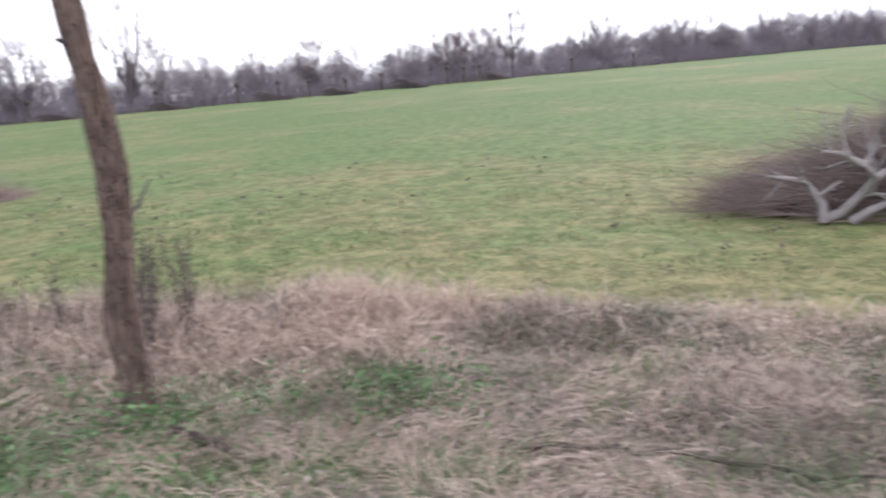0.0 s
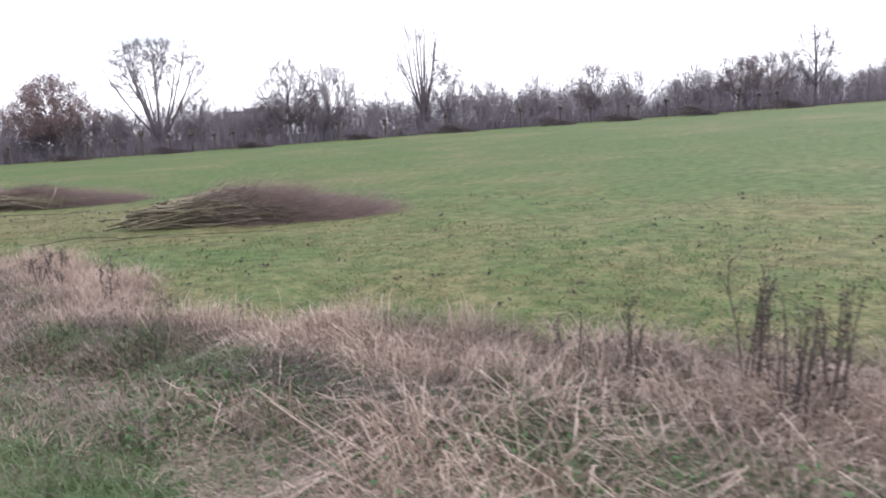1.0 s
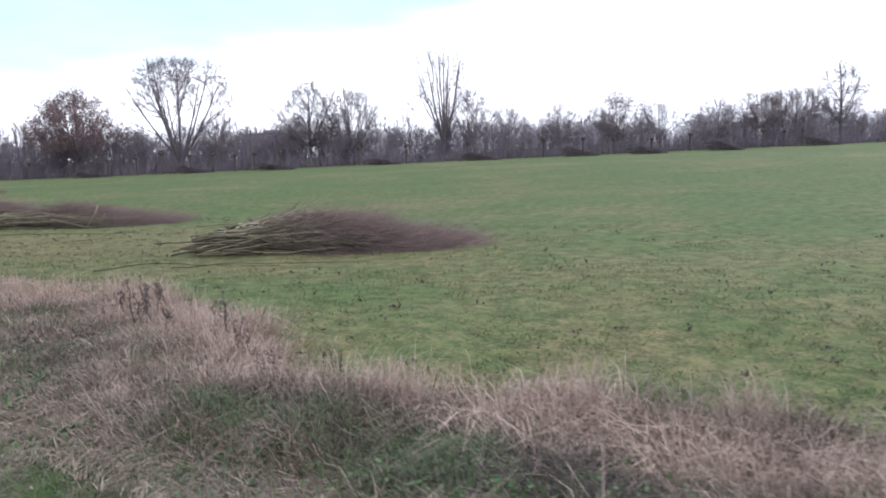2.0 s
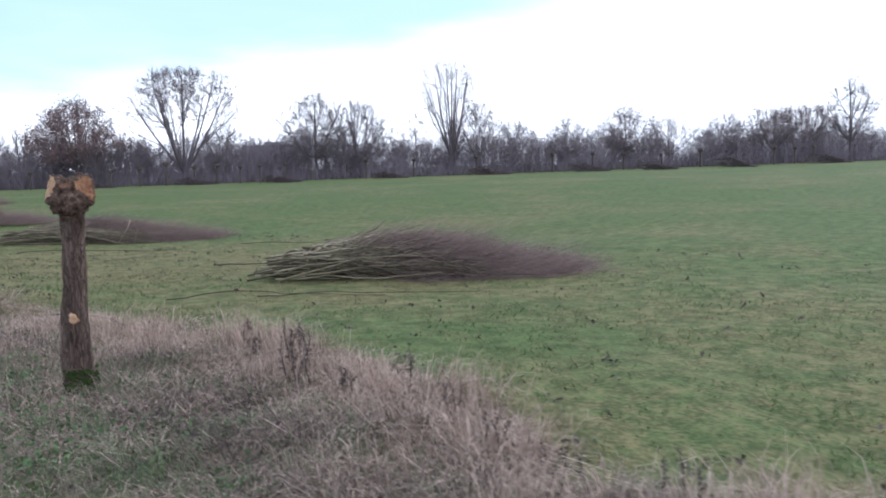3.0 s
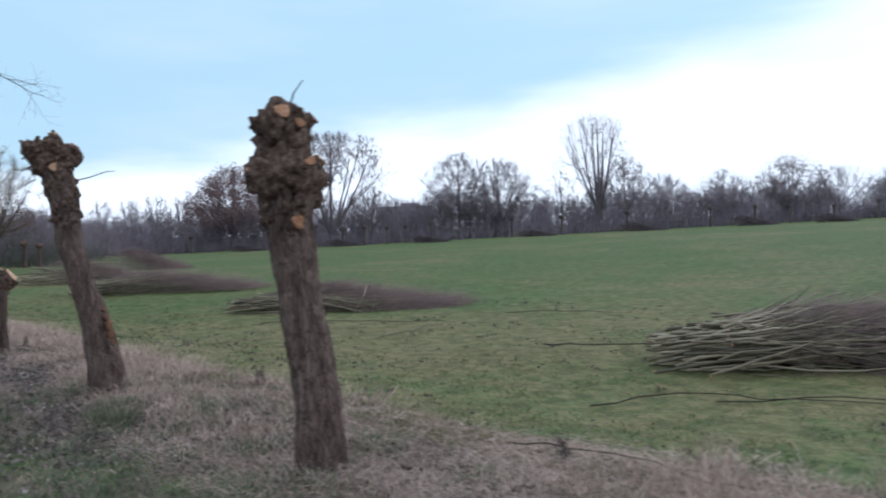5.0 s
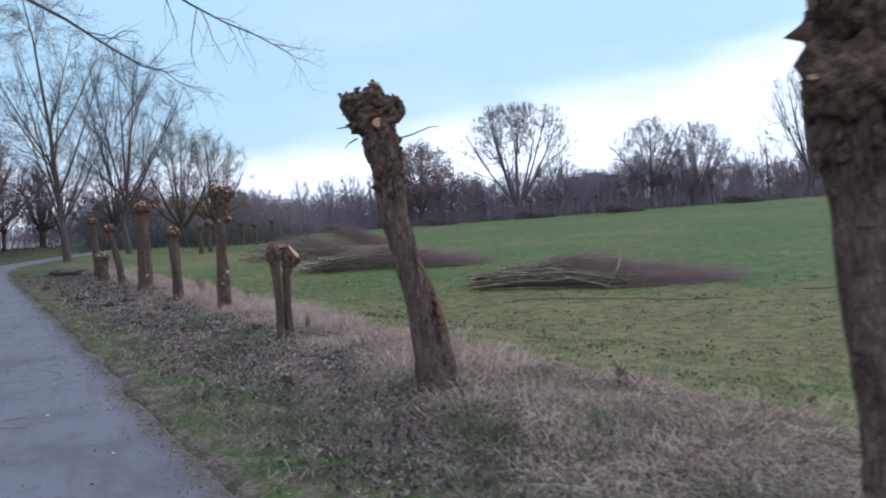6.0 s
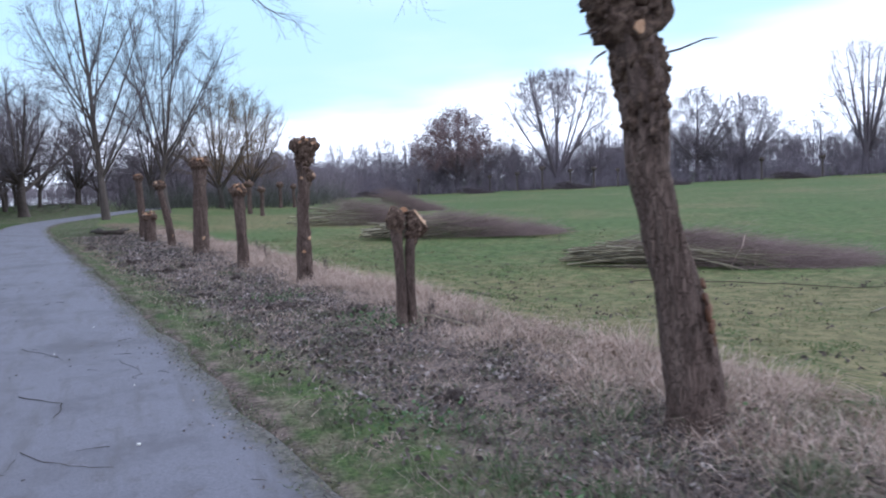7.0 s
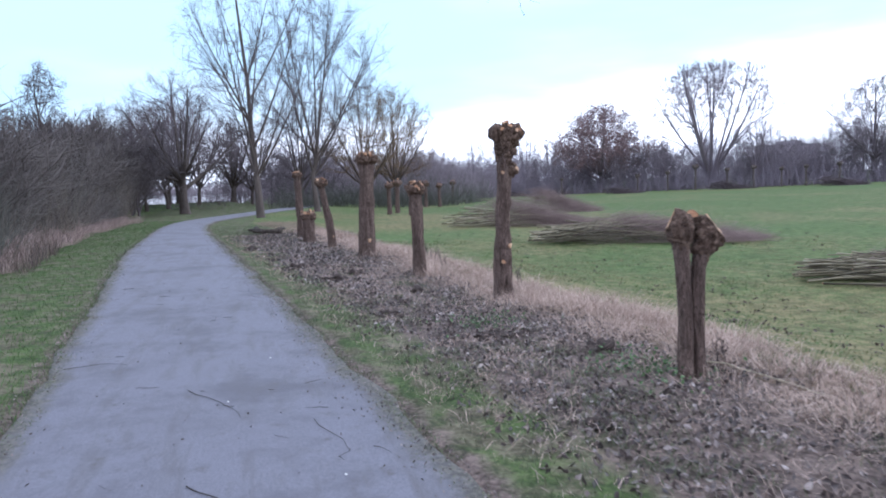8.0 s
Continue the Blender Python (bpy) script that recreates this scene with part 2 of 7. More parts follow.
def ground_material():
    """Meadow turf with tan patches; dry straw, leaf litter and lush green by the zones stored on the sheet."""
    m = bpy.data.materials.new("ground_cover")
    m.use_nodes = True
    t = m.node_tree
    b = t.nodes["Principled BSDF"]
    geo = t.nodes.new("ShaderNodeNewGeometry")
    at = t.nodes.new("ShaderNodeAttribute")
    at.attribute_name = "zone"
    zs = t.nodes.new("ShaderNodeSeparateColor")
    link(t, at.outputs["Color"], zs.inputs[0])

    def nz(scale, detail=5.0, rough=0.6):
        n = node(t, "ShaderNodeTexNoise", Scale=scale, Detail=detail, Roughness=rough)
        link(t, geo.outputs["Position"], n.inputs["Vector"])
        return n.outputs["Fac"]

    wide, swath, mid, fine, tiny = nz(0.05, 3.0), nz(0.19, 4.0), nz(0.75, 2.0), nz(4.2, 2.5), nz(26.0, 3.0)
    tufts = maths(t, "ADD", maths(t, "MULTIPLY", fine, 0.5), maths(t, "MULTIPLY", tiny, 0.5))
    green = mix(t, ramp(t, tufts, 0.38, 0.62), (0.053, 0.080, 0.027), (0.110, 0.148, 0.053))
    tan = mix(t, ramp(t, tufts, 0.38, 0.62), (0.095, 0.089, 0.041), (0.214, 0.179, 0.091))
    lean = maths(t, "ADD", maths(t, "MULTIPLY", wide, 0.42), maths(t, "MULTIPLY", swath, 0.34))
    lean = maths(t, "ADD", lean, maths(t, "MULTIPLY", mid, 0.14))
    lean = maths(t, "ADD", lean, maths(t, "ADD", maths(t, "MULTIPLY", nz(1.9, 2.0), 0.10), maths(t, "MULTIPLY", at.outputs["Alpha"], 0.060)))
    lean = maths(t, "ADD", lean, maths(t, "MULTIPLY", maths(t, "SUBTRACT", maths(t, "ADD", maths(t, "MULTIPLY", nz(5.5, 2.0), 0.6), maths(t, "MULTIPLY", nz(13.0, 2.0), 0.4)), 0.5), 0.38))
    base = mix(t, maths(t, "MULTIPLY", ramp(t, lean, 0.455, 0.665), 0.95), green, tan)
    # straw ground coloured darker, for the shade in gaps between tussocks
    straw = mix(t, ramp(t, tufts, 0.34, 0.66), (0.070, 0.050, 0.034), (0.235, 0.172, 0.122))
    soil = mix(t, ramp(t, tufts, 0.36, 0.64), (0.046, 0.034, 0.030), (0.188, 0.143, 0.124))
    spots = ramp(t, maths(t, "ADD", maths(t, "MULTIPLY", nz(1.7), 0.6), maths(t, "MULTIPLY", fine, 0.4)), 0.48, 0.60)
    straw = mix(t, maths(t, "MULTIPLY", spots, 0.75), straw, mix(t, ramp(t, tufts, 0.36, 0.64), (0.040, 0.042, 0.022), (0.105, 0.110, 0.058)))
    lush = mix(t, ramp(t, tufts, 0.36, 0.64), (0.034, 0.050, 0.018), (0.092, 0.126, 0.044))

    def edged(z):
        return ramp(t, maths(t, "ADD", z, maths(t, "MULTIPLY", maths(t, "SUBTRACT", maths(t, "ADD", maths(t, "MULTIPLY", mid, 0.5), maths(t, "MULTIPLY", fine, 0.5)), 0.5), 1.1)), 0.32, 0.68)

    lush = mix(t, maths(t, "MULTIPLY", ramp(t, nz(2.3), 0.42, 0.58), 0.75), lush, mix(t, ramp(t, tufts, 0.36, 0.64), (0.062, 0.050, 0.036), (0.19, 0.155, 0.115)))
    c = mix(t, edged(zs.outputs[2]), base, lush)
    c = mix(t, edged(zs.outputs[0]), c, straw)
    c = mix(t, edged(zs.outputs[1]), c, soil)
    link(t, c, b.inputs["Base Color"])
    b.inputs["Roughness"].default_value = 0.95
    b.inputs["Specular IOR Level"].default_value = 0.15
    bp = node(t, "ShaderNodeBump", Strength=0.6, Distance=0.06)
    link(t, tufts, bp.inputs["Height"])
    link(t, bp.outputs[0], b.inputs["Normal"])
    return m


def path_material():
    """Fine grey grit, worn paler along the middle, with darker damp stains and specks."""
    m = bpy.data.materials.new("fine_grit_path")
    m.use_nodes = True
    t = m.node_tree
    b = t.nodes["Principled BSDF"]
    geo = t.nodes.new("ShaderNodeNewGeometry")

    def nz(scale, detail=5.0, rough=0.6):
        n = node(t, "ShaderNodeTexNoise", Scale=scale, Detail=detail, Roughness=rough)
        link(t, geo.outputs["Position"], n.inputs["Vector"])
        return n.outputs["Fac"]

    grit = maths(t, "ADD", maths(t, "MULTIPLY", nz(60.0), 0.5), maths(t, "MULTIPLY", nz(240.0), 0.5))
    c = mix(t, ramp(t, grit, 0.3, 0.7), (0.100, 0.096, 0.116), (0.186, 0.180, 0.218))
    c = mix(t, ramp(t, nz(0.9, 6.0, 0.7), 0.45, 0.66), c, (0.098, 0.092, 0.110))
    c = mix(t, ramp(t, nz(5.5, 6.0, 0.75), 0.55, 0.75), c, (0.082, 0.071, 0.070))
    long = t.nodes.new("ShaderNodeMapping")
    long.inputs["Scale"].default_value = (0.5, 3.2, 1.0)
    link(t, geo.outputs["Position"], long.inputs[0])
    streak = node(t, "ShaderNodeTexNoise", Scale=1.5, Detail=6.0, Roughness=0.7)
    link(t, long.outputs[0], streak.inputs["Vector"])
    c = mix(t, maths(t, "MULTIPLY", ramp(t, streak.outputs["Fac"], 0.48, 0.68), 0.7), c, (0.098, 0.090, 0.098))
    # trodden dirt and crumbs along both edges
    rim = t.nodes.new("ShaderNodeAttribute")
    rim.attribute_name = "rim"
    dirt = ramp(t, maths(t, "ADD", rim.outputs["Fac"], maths(t, "MULTIPLY", maths(t, "SUBTRACT", maths(t, "ADD", maths(t, "MULTIPLY", nz(2.2), 0.5), maths(t, "MULTIPLY", nz(11.0), 0.5)), 0.5), 1.3)), 0.42, 1.05)
    c = mix(t, dirt, c, mix(t, ramp(t, nz(30.0), 0.36, 0.64), (0.052, 0.046, 0.038), (0.128, 0.114, 0.094)))
    link(t, c, b.inputs["Base Color"])
    b.inputs["Roughness"].default_value = 0.8
    bp = node(t, "ShaderNodeBump", Strength=0.5, Distance=0.008)
    link(t, grit, bp.inputs["Height"])
    link(t, bp.outputs[0], b.inputs["Normal"])
    return m


GROUND, GRIT = ground_material(), path_material()

# ---- mesh building ----


class Mesh:
    """Collects vertices and faces in blocks of arrays."""

    def __init__(self):
        self.v, self.f, self.n = [], [], 0

    def add(self, verts, faces):
        self.v.append(np.asarray(verts, np.float32).reshape(-1, 3))
        self.f.append(np.asarray(faces, np.int64) + self.n)
        self.n += len(self.v[-1])

    def data(self, name, mat, smooth=True):
        me = bpy.data.meshes.new(name)
        v = np.concatenate(self.v)
        idx = np.concatenate([f.ravel() for f in self.f])
        sizes = np.concatenate([np.full(len(f), f.shape[1]) for f in self.f])
        me.vertices.add(len(v))
        me.vertices.foreach_set("co", v.ravel())
        me.loops.add(len(idx))
        me.loops.foreach_set("vertex_index", idx.astype(np.int32))
        me.polygons.add(len(sizes))
        me.polygons.foreach_set("loop_start", np.r_[0, np.cumsum(sizes)[:-1]].astype(np.int32))
        me.polygons.foreach_set("loop_total", sizes.astype(np.int32))
        me.polygons.foreach_set("use_smooth", np.full(len(sizes), smooth))
        me.materials.append(mat)
        me.update(calc_edges=True)
        return me


def part(name, mesh, mat, parent, label="", smooth=True, kind=""):
    """One mesh object under a thing or a part."""
    ob = new(name, mesh.data(name, mat, smooth) if isinstance(mesh, Mesh) else mesh)
    ob.parent = parent
    return tagged(ob, label, kind=kind)


def thing(name, x, y, z, label, category, group="", kind=""):
    ob = new(name)
    ob.empty_display_size = 0.1
    ob.location = (x, y, z)
    return tagged(ob, label, category, group, kind)


def unit(a):
    return a / np.maximum(np.linalg.norm(a, axis=-1, keepdims=True), 1e-9)


def tubes(mesh, P, R, sides=3, cap=False):
    """Tapered tubes along the polylines P[n, k, 3] with radii R[n, k]."""
    n, k, _ = P.shape
    tan = unit(np.gradient(P, axis=1))
    ref = np.where(np.abs(tan[:, :1, 2:3]) > 0.9, np.array([1.0, 0, 0]), np.array([0, 0, 1.0]))
    a = unit(np.cross(tan, np.broadcast_to(ref, tan.shape)))
    b = np.cross(tan, a)
    ang = np.arange(sides) * 2 * np.pi / sides
    ring = P[:, :, None] + R[:, :, None, None] * (np.cos(ang)[:, None] * a[:, :, None] + np.sin(ang)[:, None] * b[:, :, None])
    idx = np.arange(n * k * sides).reshape(n, k, sides)
    lo, hi = idx[:, :-1], idx[:, 1:]
    faces = np.stack([lo, np.roll(lo, -1, 2), np.roll(hi, -1, 2), hi], -1).reshape(-1, 4)
    mesh.add(ring.reshape(-1, 3), faces)
    if cap:
        mesh.f.append(idx[:, -1].reshape(-1, sides) + mesh.n - n * k * sides)
        mesh.f.append(idx[:, 0, ::-1].reshape(-1, sides) + mesh.n - n * k * sides)


def spikes(mesh, P, R):
    """The cheapest twigs: three-sided points from P[n, 0] to P[n, -1]."""
    n = len(P)
    o, tip = P[:, 0], P[:, -1]
    t = unit(tip - o)
    a = unit(np.cross(t, np.where(np.abs(t[:, 2:3]) > 0.9, np.array([1.0, 0, 0]), np.array([0, 0, 1.0]))))
    w = np.cross(t, a)
    r = R[:, :1]
    v = np.stack([o + a * r, o + (-0.5 * a + 0.87 * w) * r, o + (-0.5 * a - 0.87 * w) * r, tip], 1)
    i = np.arange(n)[:, None] * 4
    mesh.add(v.reshape(-1, 3), np.concatenate([i + np.array([[0, 1, 3]]), i + np.array([[1, 2, 3]]), i + np.array([[2, 0, 3]])]))


def grow(rng, P, R, m, t0, angle, ratio, k, lift=0.0, wild=0.12, thin=0.6, tip=0.25, least=0.004, t1=0.98):
    """m branches on each of the polylines: angle in degrees (mean, spread), ratio of length to the parent's, lift: how far they turn up."""
    n, kp, _ = P.shape
    t = t0 + (t1 - t0) * (np.arange(m)[None] + rng.random((n, m))) / m
    s = t * (kp - 1)
    i = np.minimum(s.astype(int), kp - 2)
    f = (s - i)[..., None]
    rows = np.arange(n)[:, None]
    base = P[rows, i] * (1 - f) + P[rows, i + 1] * f
    rad = R[rows, i] * (1 - f[..., 0]) + R[rows, i + 1] * f[..., 0]
    tan = unit(P[rows, i + 1] - P[rows, i])
    length = np.linalg.norm(np.diff(P, axis=1), axis=-1).sum(1)[:, None] * ratio * (1.15 - 0.55 * t) * rng.uniform(0.75, 1.25, (n, m))
    side = unit(np.cross(tan, rng.normal(size=tan.shape)))
    ang = np.radians(angle[0] + angle[1] * rng.normal(size=(n, m)))[..., None]
    way = np.cos(ang) * tan + np.sin(ang) * side
    pts, p = [base], base
    for j in range(1, k):
        way = unit(way + np.array([0, 0, lift]) + wild * rng.normal(size=way.shape))
        p = p + way * (length / (k - 1))[..., None]
        pts.append(p)
    Q = np.stack(pts, 2).reshape(n * m, k, 3)
    r0 = np.maximum(rad * thin, least).reshape(-1, 1)
    return Q, np.maximum(r0 * np.linspace(1, tip, k)[None], least * 0.6)


def blades(mesh, rng, x, y, z, height, width, lean, dirs=None, droop=0.5):
    """Grass blades with two bends. lean: how far the tip lies over, in parts of the height."""
    n = len(x)
    a = rng.uniform(0, 2 * np.pi, n) if dirs is None else dirs
    d = np.stack([np.cos(a), np.sin(a), 0 * a], 1)
    c = rng.uniform(0, 2 * np.pi, n)
    s = np.stack([np.cos(c), np.sin(c), 0 * c], 1) * width[:, None] / 2
    o = np.stack([x, y, z], 1)
    up = np.array([0, 0, 1.0])
    mid = o + up * (height * (0.62 - 0.1 * lean))[:, None] + d * (height * lean * 0.35)[:, None]
    tip = o + up * (height * np.maximum(1 - droop * lean, 0.12))[:, None] + d * (height * lean)[:, None]
    v = np.stack([o - s, o + s, mid + s * 0.75, mid - s * 0.75, tip], 1)
    i = np.arange(n)[:, None] * 5
    mesh.add(v.reshape(-1, 3), i + np.array([[0, 1, 2, 3]]))
    mesh.f.append(i + np.array([[3, 2, 4]]) + mesh.n - 5 * n)


def leaf_bits(mesh, rng, c, size):
    """Small folded leaves: two triangles each about the centres c."""
    n = len(c)
    a, b = unit(rng.normal(size=(n, 3))), unit(rng.normal(size=(n, 3)))
    b = unit(b - a * (a * b).sum(1, keepdims=True))
    w = np.cross(a, b)
    s = size[:, None]
    v = np.stack([c - a * s, c + b * s * 0.55 + w * s * 0.2, c + a * s, c - b * s * 0.55 + w * s * 0.2], 1)
    i = np.arange(n)[:, None] * 4
    mesh.add(v.reshape(-1, 3), np.concatenate([i + np.array([[0, 1, 2]]), i + np.array([[0, 2, 3]])]))


# ---- the lie of the land ----
RIGHT_X = [-40, 5, 15, 20, 25, 28.5, 34.7, 44.7, 52, 56, 60, 64, 68.5, 78, 95, 120, 160]
RIGHT_Y = [-8.5, -2.95, -1.75, -1.2, -0.62, -0.25, 0.45, 1.6, 2.5, 2.9, 3.1, 2.9, 1.9, -0.7, -6.0, -14, -27]
LEFT_Y = [-6.0, -0.5, 0.65, 1.2, 1.75, 2.15, 2.85, 4.1, 4.6, 4.85, 5.0, 4.95, 4.2, 1.7, -3.5, -11.5, -24.5]
NEAR_X = [-20, 12, 22, 33, 44, 55, 80]
NEAR_Z = [0.05, 0.05, -0.17, -0.42, -0.20, -0.22, -0.3]
STRAW_X = [-10, 4, 6.3, 8, 10, 12.2, 13.2, 13.9, 14.5, 15.1, 16.4, 18, 20.6, 22, 28, 33, 42, 50, 60]
STRAW_NEAR = [-5.6, -5.7, -5.5, -4.6, -3.5, -3.34, -3.25, -3.17, -3.12, -3.08, -2.98, -2.85, -2.70, -2.62, -2.58, -2.25, -1.35, -0.3, 1.2]
STRAW_FAR = [-6.5, -6.2, -6.1, -6.1, -5.9, -5.25, -4.55, -4.05, -4.5, -4.9, -5.25, -5.3, -4.8, -4.6, -3.9, -3.5, -2.7, -2.2, -1.4]


def right_edge(x):
    return np.interp(x, RIGHT_X, RIGHT_Y)


def left_edge(x):
    return np.interp(x, RIGHT_X, LEFT_Y)


def ease(a, lo, hi):
    s = np.clip((a - lo) / (hi - lo), 0, 1)
    return s * s * (3 - 2 * s)


def vnoise(x, y, seed=0):
    """Smooth value noise over the plan, 0 to 1."""
    x, y = np.asarray(x, float), np.asarray(y, float)
    i, j = np.floor(x).astype(np.int64), np.floor(y).astype(np.int64)
    fx, fy = x - i, y - j
    fx, fy = fx * fx * (3 - 2 * fx), fy * fy * (3 - 2 * fy)

    def rnd(a, b):
        h = (a * 374761393 + b * 668265263 + seed * 974634287) & 0x7FFFFFFF
        h = ((h ^ (h >> 13)) * 1274126177) & 0x7FFFFFFF
        return ((h ^ (h >> 16)) & 0xFFFF) / 65535.0

    return (rnd(i, j) * (1 - fx) + rnd(i + 1, j) * fx) * (1 - fy) + (rnd(i, j + 1) * (1 - fx) + rnd(i + 1, j + 1) * fx) * fy


GAPS = [(10.5, -4.35, 0.75, 0.22), (9.3, -4.6, 0.6, 0.2), (12.3, -3.75, 0.75, 0.42), (11.2, -3.95, 0.6, 0.36), (9.7, -4.0, 0.45, 0.25), (7.3, -4.85, 0.35, 0.18), (8.6, -3.8, 0.4, 0.25), (13.6, -3.6, 0.5, 0.3), (16.6, -3.2, 0.35, 0.16), (19.2, -3.2, 0.4, 0.18), (18.0, -4.4, 0.35, 0.2), (20.4, -4.4, 0.4, 0.2)]


def gap(x, y):
    """Up to 1 where the tall dry grass opens onto green and rotting growth."""
    return np.max([np.exp(-((x - a) / u) ** 2 - ((y - b) / v) ** 2) for a, b, u, v in GAPS], 0)


def in_straw(x, y):
    """1 inside the band of dry grass, 0 outside."""
    near, far = np.interp(x, STRAW_X, STRAW_NEAR), np.interp(x, STRAW_X, STRAW_FAR)
    return ease(near - y, -0.5, 0.3) * ease(y - far, -0.2, 0.4) * (1 - ease(x, 24, 34)) * ease(x, -6, 0)


def land(x, y):
    """Height of the ground: level along the path, a shallow dip of the meadow, then rising gently towards the far wood."""
    x, y = np.asarray(x, float), np.asarray(y, float)
    far = np.clip(0.32 - 0.012 * x - 0.0135 * y, -1.2, 3.0)
    near = np.interp(x, NEAR_X, NEAR_Z)
    w = ease(-y, 9, 48)
    z = ease(right_edge(x) - y, 2.6, 6.5) * ((1 - w) * near + w * far)
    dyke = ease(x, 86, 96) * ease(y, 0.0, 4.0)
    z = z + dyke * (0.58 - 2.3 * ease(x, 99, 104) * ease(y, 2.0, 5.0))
    bump = 0.018 * np.sin(x * 2.3 + 1.7 * np.sin(y * 1.1)) * np.sin(y * 2.9 + 1.3 * np.sin(x * 0.9)) + 0.03 * np.sin(x * 0.61 + y * 0.37) * np.sin(y * 0.83)
    bump = bump + in_straw(x, y) * (1 - 0.6 * ease(x, 15.5, 17)) * (0.17 * (vnoise(x * 1.9, y * 1.9, 3) - 0.45) + 0.07 * (vnoise(x * 4.3, y * 4.3, 4) - 0.5))
    off = np.minimum(np.abs(y - right_edge(x)), np.abs(y - left_edge(x)))
    inside = (y < right_edge(x)) | (y > left_edge(x))
    return z + np.where(inside, bump * ease(off, 0.1, 1.0) - 0.005, -0.05)


def axis(lo, hi, step, out_lo, out_hi):
    mid = np.arange(lo, hi + step / 2, step)
    g = np.cumsum(step * 1.28 ** np.arange(1, 40))
    return np.r_[(lo - g[lo - g > out_lo])[::-1], mid, hi + g[hi + g < out_hi]]


def build_ground():
    xs, ys = np.r_[axis(0, 28, 0.14, -3000, 28), axis(28.3, 70, 0.3, 28.2, 3000)], axis(-8, 6, 0.14, -3000, 3000)
    X, Y = np.meshgrid(xs, ys, indexing="ij")
    Z = land(X, Y)
    v = np.stack([X, Y, Z], -1)
    idx = np.arange(X.size).reshape(X.shape)
    m = Mesh()
    m.add(v, np.stack([idx[:-1, :-1], idx[1:, :-1], idx[1:, 1:], idx[:-1, 1:]], -1).reshape(-1, 4))
    ob = new("ground", m.data("ground", GROUND))
    tagged(ob, "grassy winter meadow ground with tan patches and leaf litter", "ground", kind="structure")
    x, y = X.ravel(), Y.ravel()
    u = right_edge(x) - y
    near, far = np.interp(x, STRAW_X, STRAW_NEAR), np.interp(x, STRAW_X, STRAW_FAR)
    straw = ease(near - y, -0.3, 0.4) * ease(y - far, -0.5, 0.3) * (1 - ease(x, 56, 66)) * ease(x, -14, -4)
    litter = ease(u, 0.45, 1.2) * ease(y - near, -0.7, 0.1) * ease(x, 20, 25) * (1 - ease(x, 46, 52)) * 0.85
    litter = np.maximum(litter, 0.5 * ease(x, 2, 3) * (1 - ease(x, 6.8, 8.0)) * ease(u, 0.3, 1.0) * (1 - ease(u, 2.2, 3.0)))
    litter = np.maximum(litter, 0.6 * ease(x, 11.5, 13.0) * (1 - ease(x, 21, 24)) * ease(u, 0.8, 1.3) * ease(y, -4.7, -3.9) * ease(vnoise(x * 1.6, y * 1.6, 13), 0.25, 0.6))
    v = np.minimum(np.abs(u), np.abs(y - left_edge(x)))
    litter = np.maximum(litter, 0.62 * (1 - ease(v, 0.05, 0.38)) * (np.abs(y) < 14))
    lush = np.where(u > 0, 1 - ease(near - y, -0.2, 0.4), 1.0) * (1 - ease(np.abs(y) + 1.5 * (vnoise(x * 0.4, y * 0.4, 18) - 0.5), 6.5, 10.5))
    lush = np.clip(lush, 0, 1) * (1 - 0.6 * litter)
    reed = ease(y - left_edge(x), 1.2, 2.2) * (1 - ease(y - left_edge(x), 9, 12)) * (x < 80)
    straw = np.maximum(straw, reed * 0.12)
    worn = ease(y, -17, -7) * (1 - ease(x, 55, 75)) * (1 - 0.45 * ease(x, 8, 12) * (1 - ease(x, 16, 20)) - 0.4 * ease(x, 11, 12.5) * (1 - ease(x, 14, 15.5)))
    col = np.stack([straw, litter, lush, worn], 1).astype(np.float32)
    at = ob.data.color_attributes.new("zone", "FLOAT_COLOR", "POINT")
    at.data.foreach_set("color", col.ravel())
    return ob


build_ground()


def build_path():
    xs = np.concatenate([np.arange(-40, 75, 0.25), np.arange(75, 160, 1.5)])
    k = 25
    s = 0.5 - 0.5 * np.cos(np.pi * np.linspace(0, 1, k))
    wob = lambda p: np.array([0.10 * noise.noise(Vector((q * 0.8, p, 0))) + 0.06 * noise.noise(Vector((q * 2.9, p, 3))) + 0.03 * noise.noise(Vector((q * 7.3, p, 6))) for q in xs])
    lo, hi = right_edge(xs) - 0.02 + wob(0.0), left_edge(xs) + 0.02 + wob(2.0)
    Y = lo[:, None] + (hi - lo)[:, None] * s
    X = np.repeat(xs[:, None], k, 1)
    Z = 0.012 + 0.02 * np.sin(np.pi * s)[None] + 0 * X - 0.035 * ((s == 0) | (s == 1))[None]
    idx = np.arange(X.size).reshape(X.shape)
    m = Mesh()
    m.add(np.stack([X, Y, Z], -1), np.stack([idx[:-1, :-1], idx[1:, :-1], idx[1:, 1:], idx[:-1, 1:]], -1).reshape(-1, 4))
    ob = new("path", m.data("path", GRIT))
    at = ob.data.attributes.new("rim", "FLOAT", "POINT")
    width = (hi - lo)[:, None]
    at.data.foreach_set("value", (1 - ease(np.minimum(s, 1 - s)[None] * width, 0.0, 0.42)).ravel().astype(np.float32))
    tagged(ob, "grey fine-grit footpath bending between grass verges", "path", kind="structure")


build_path()


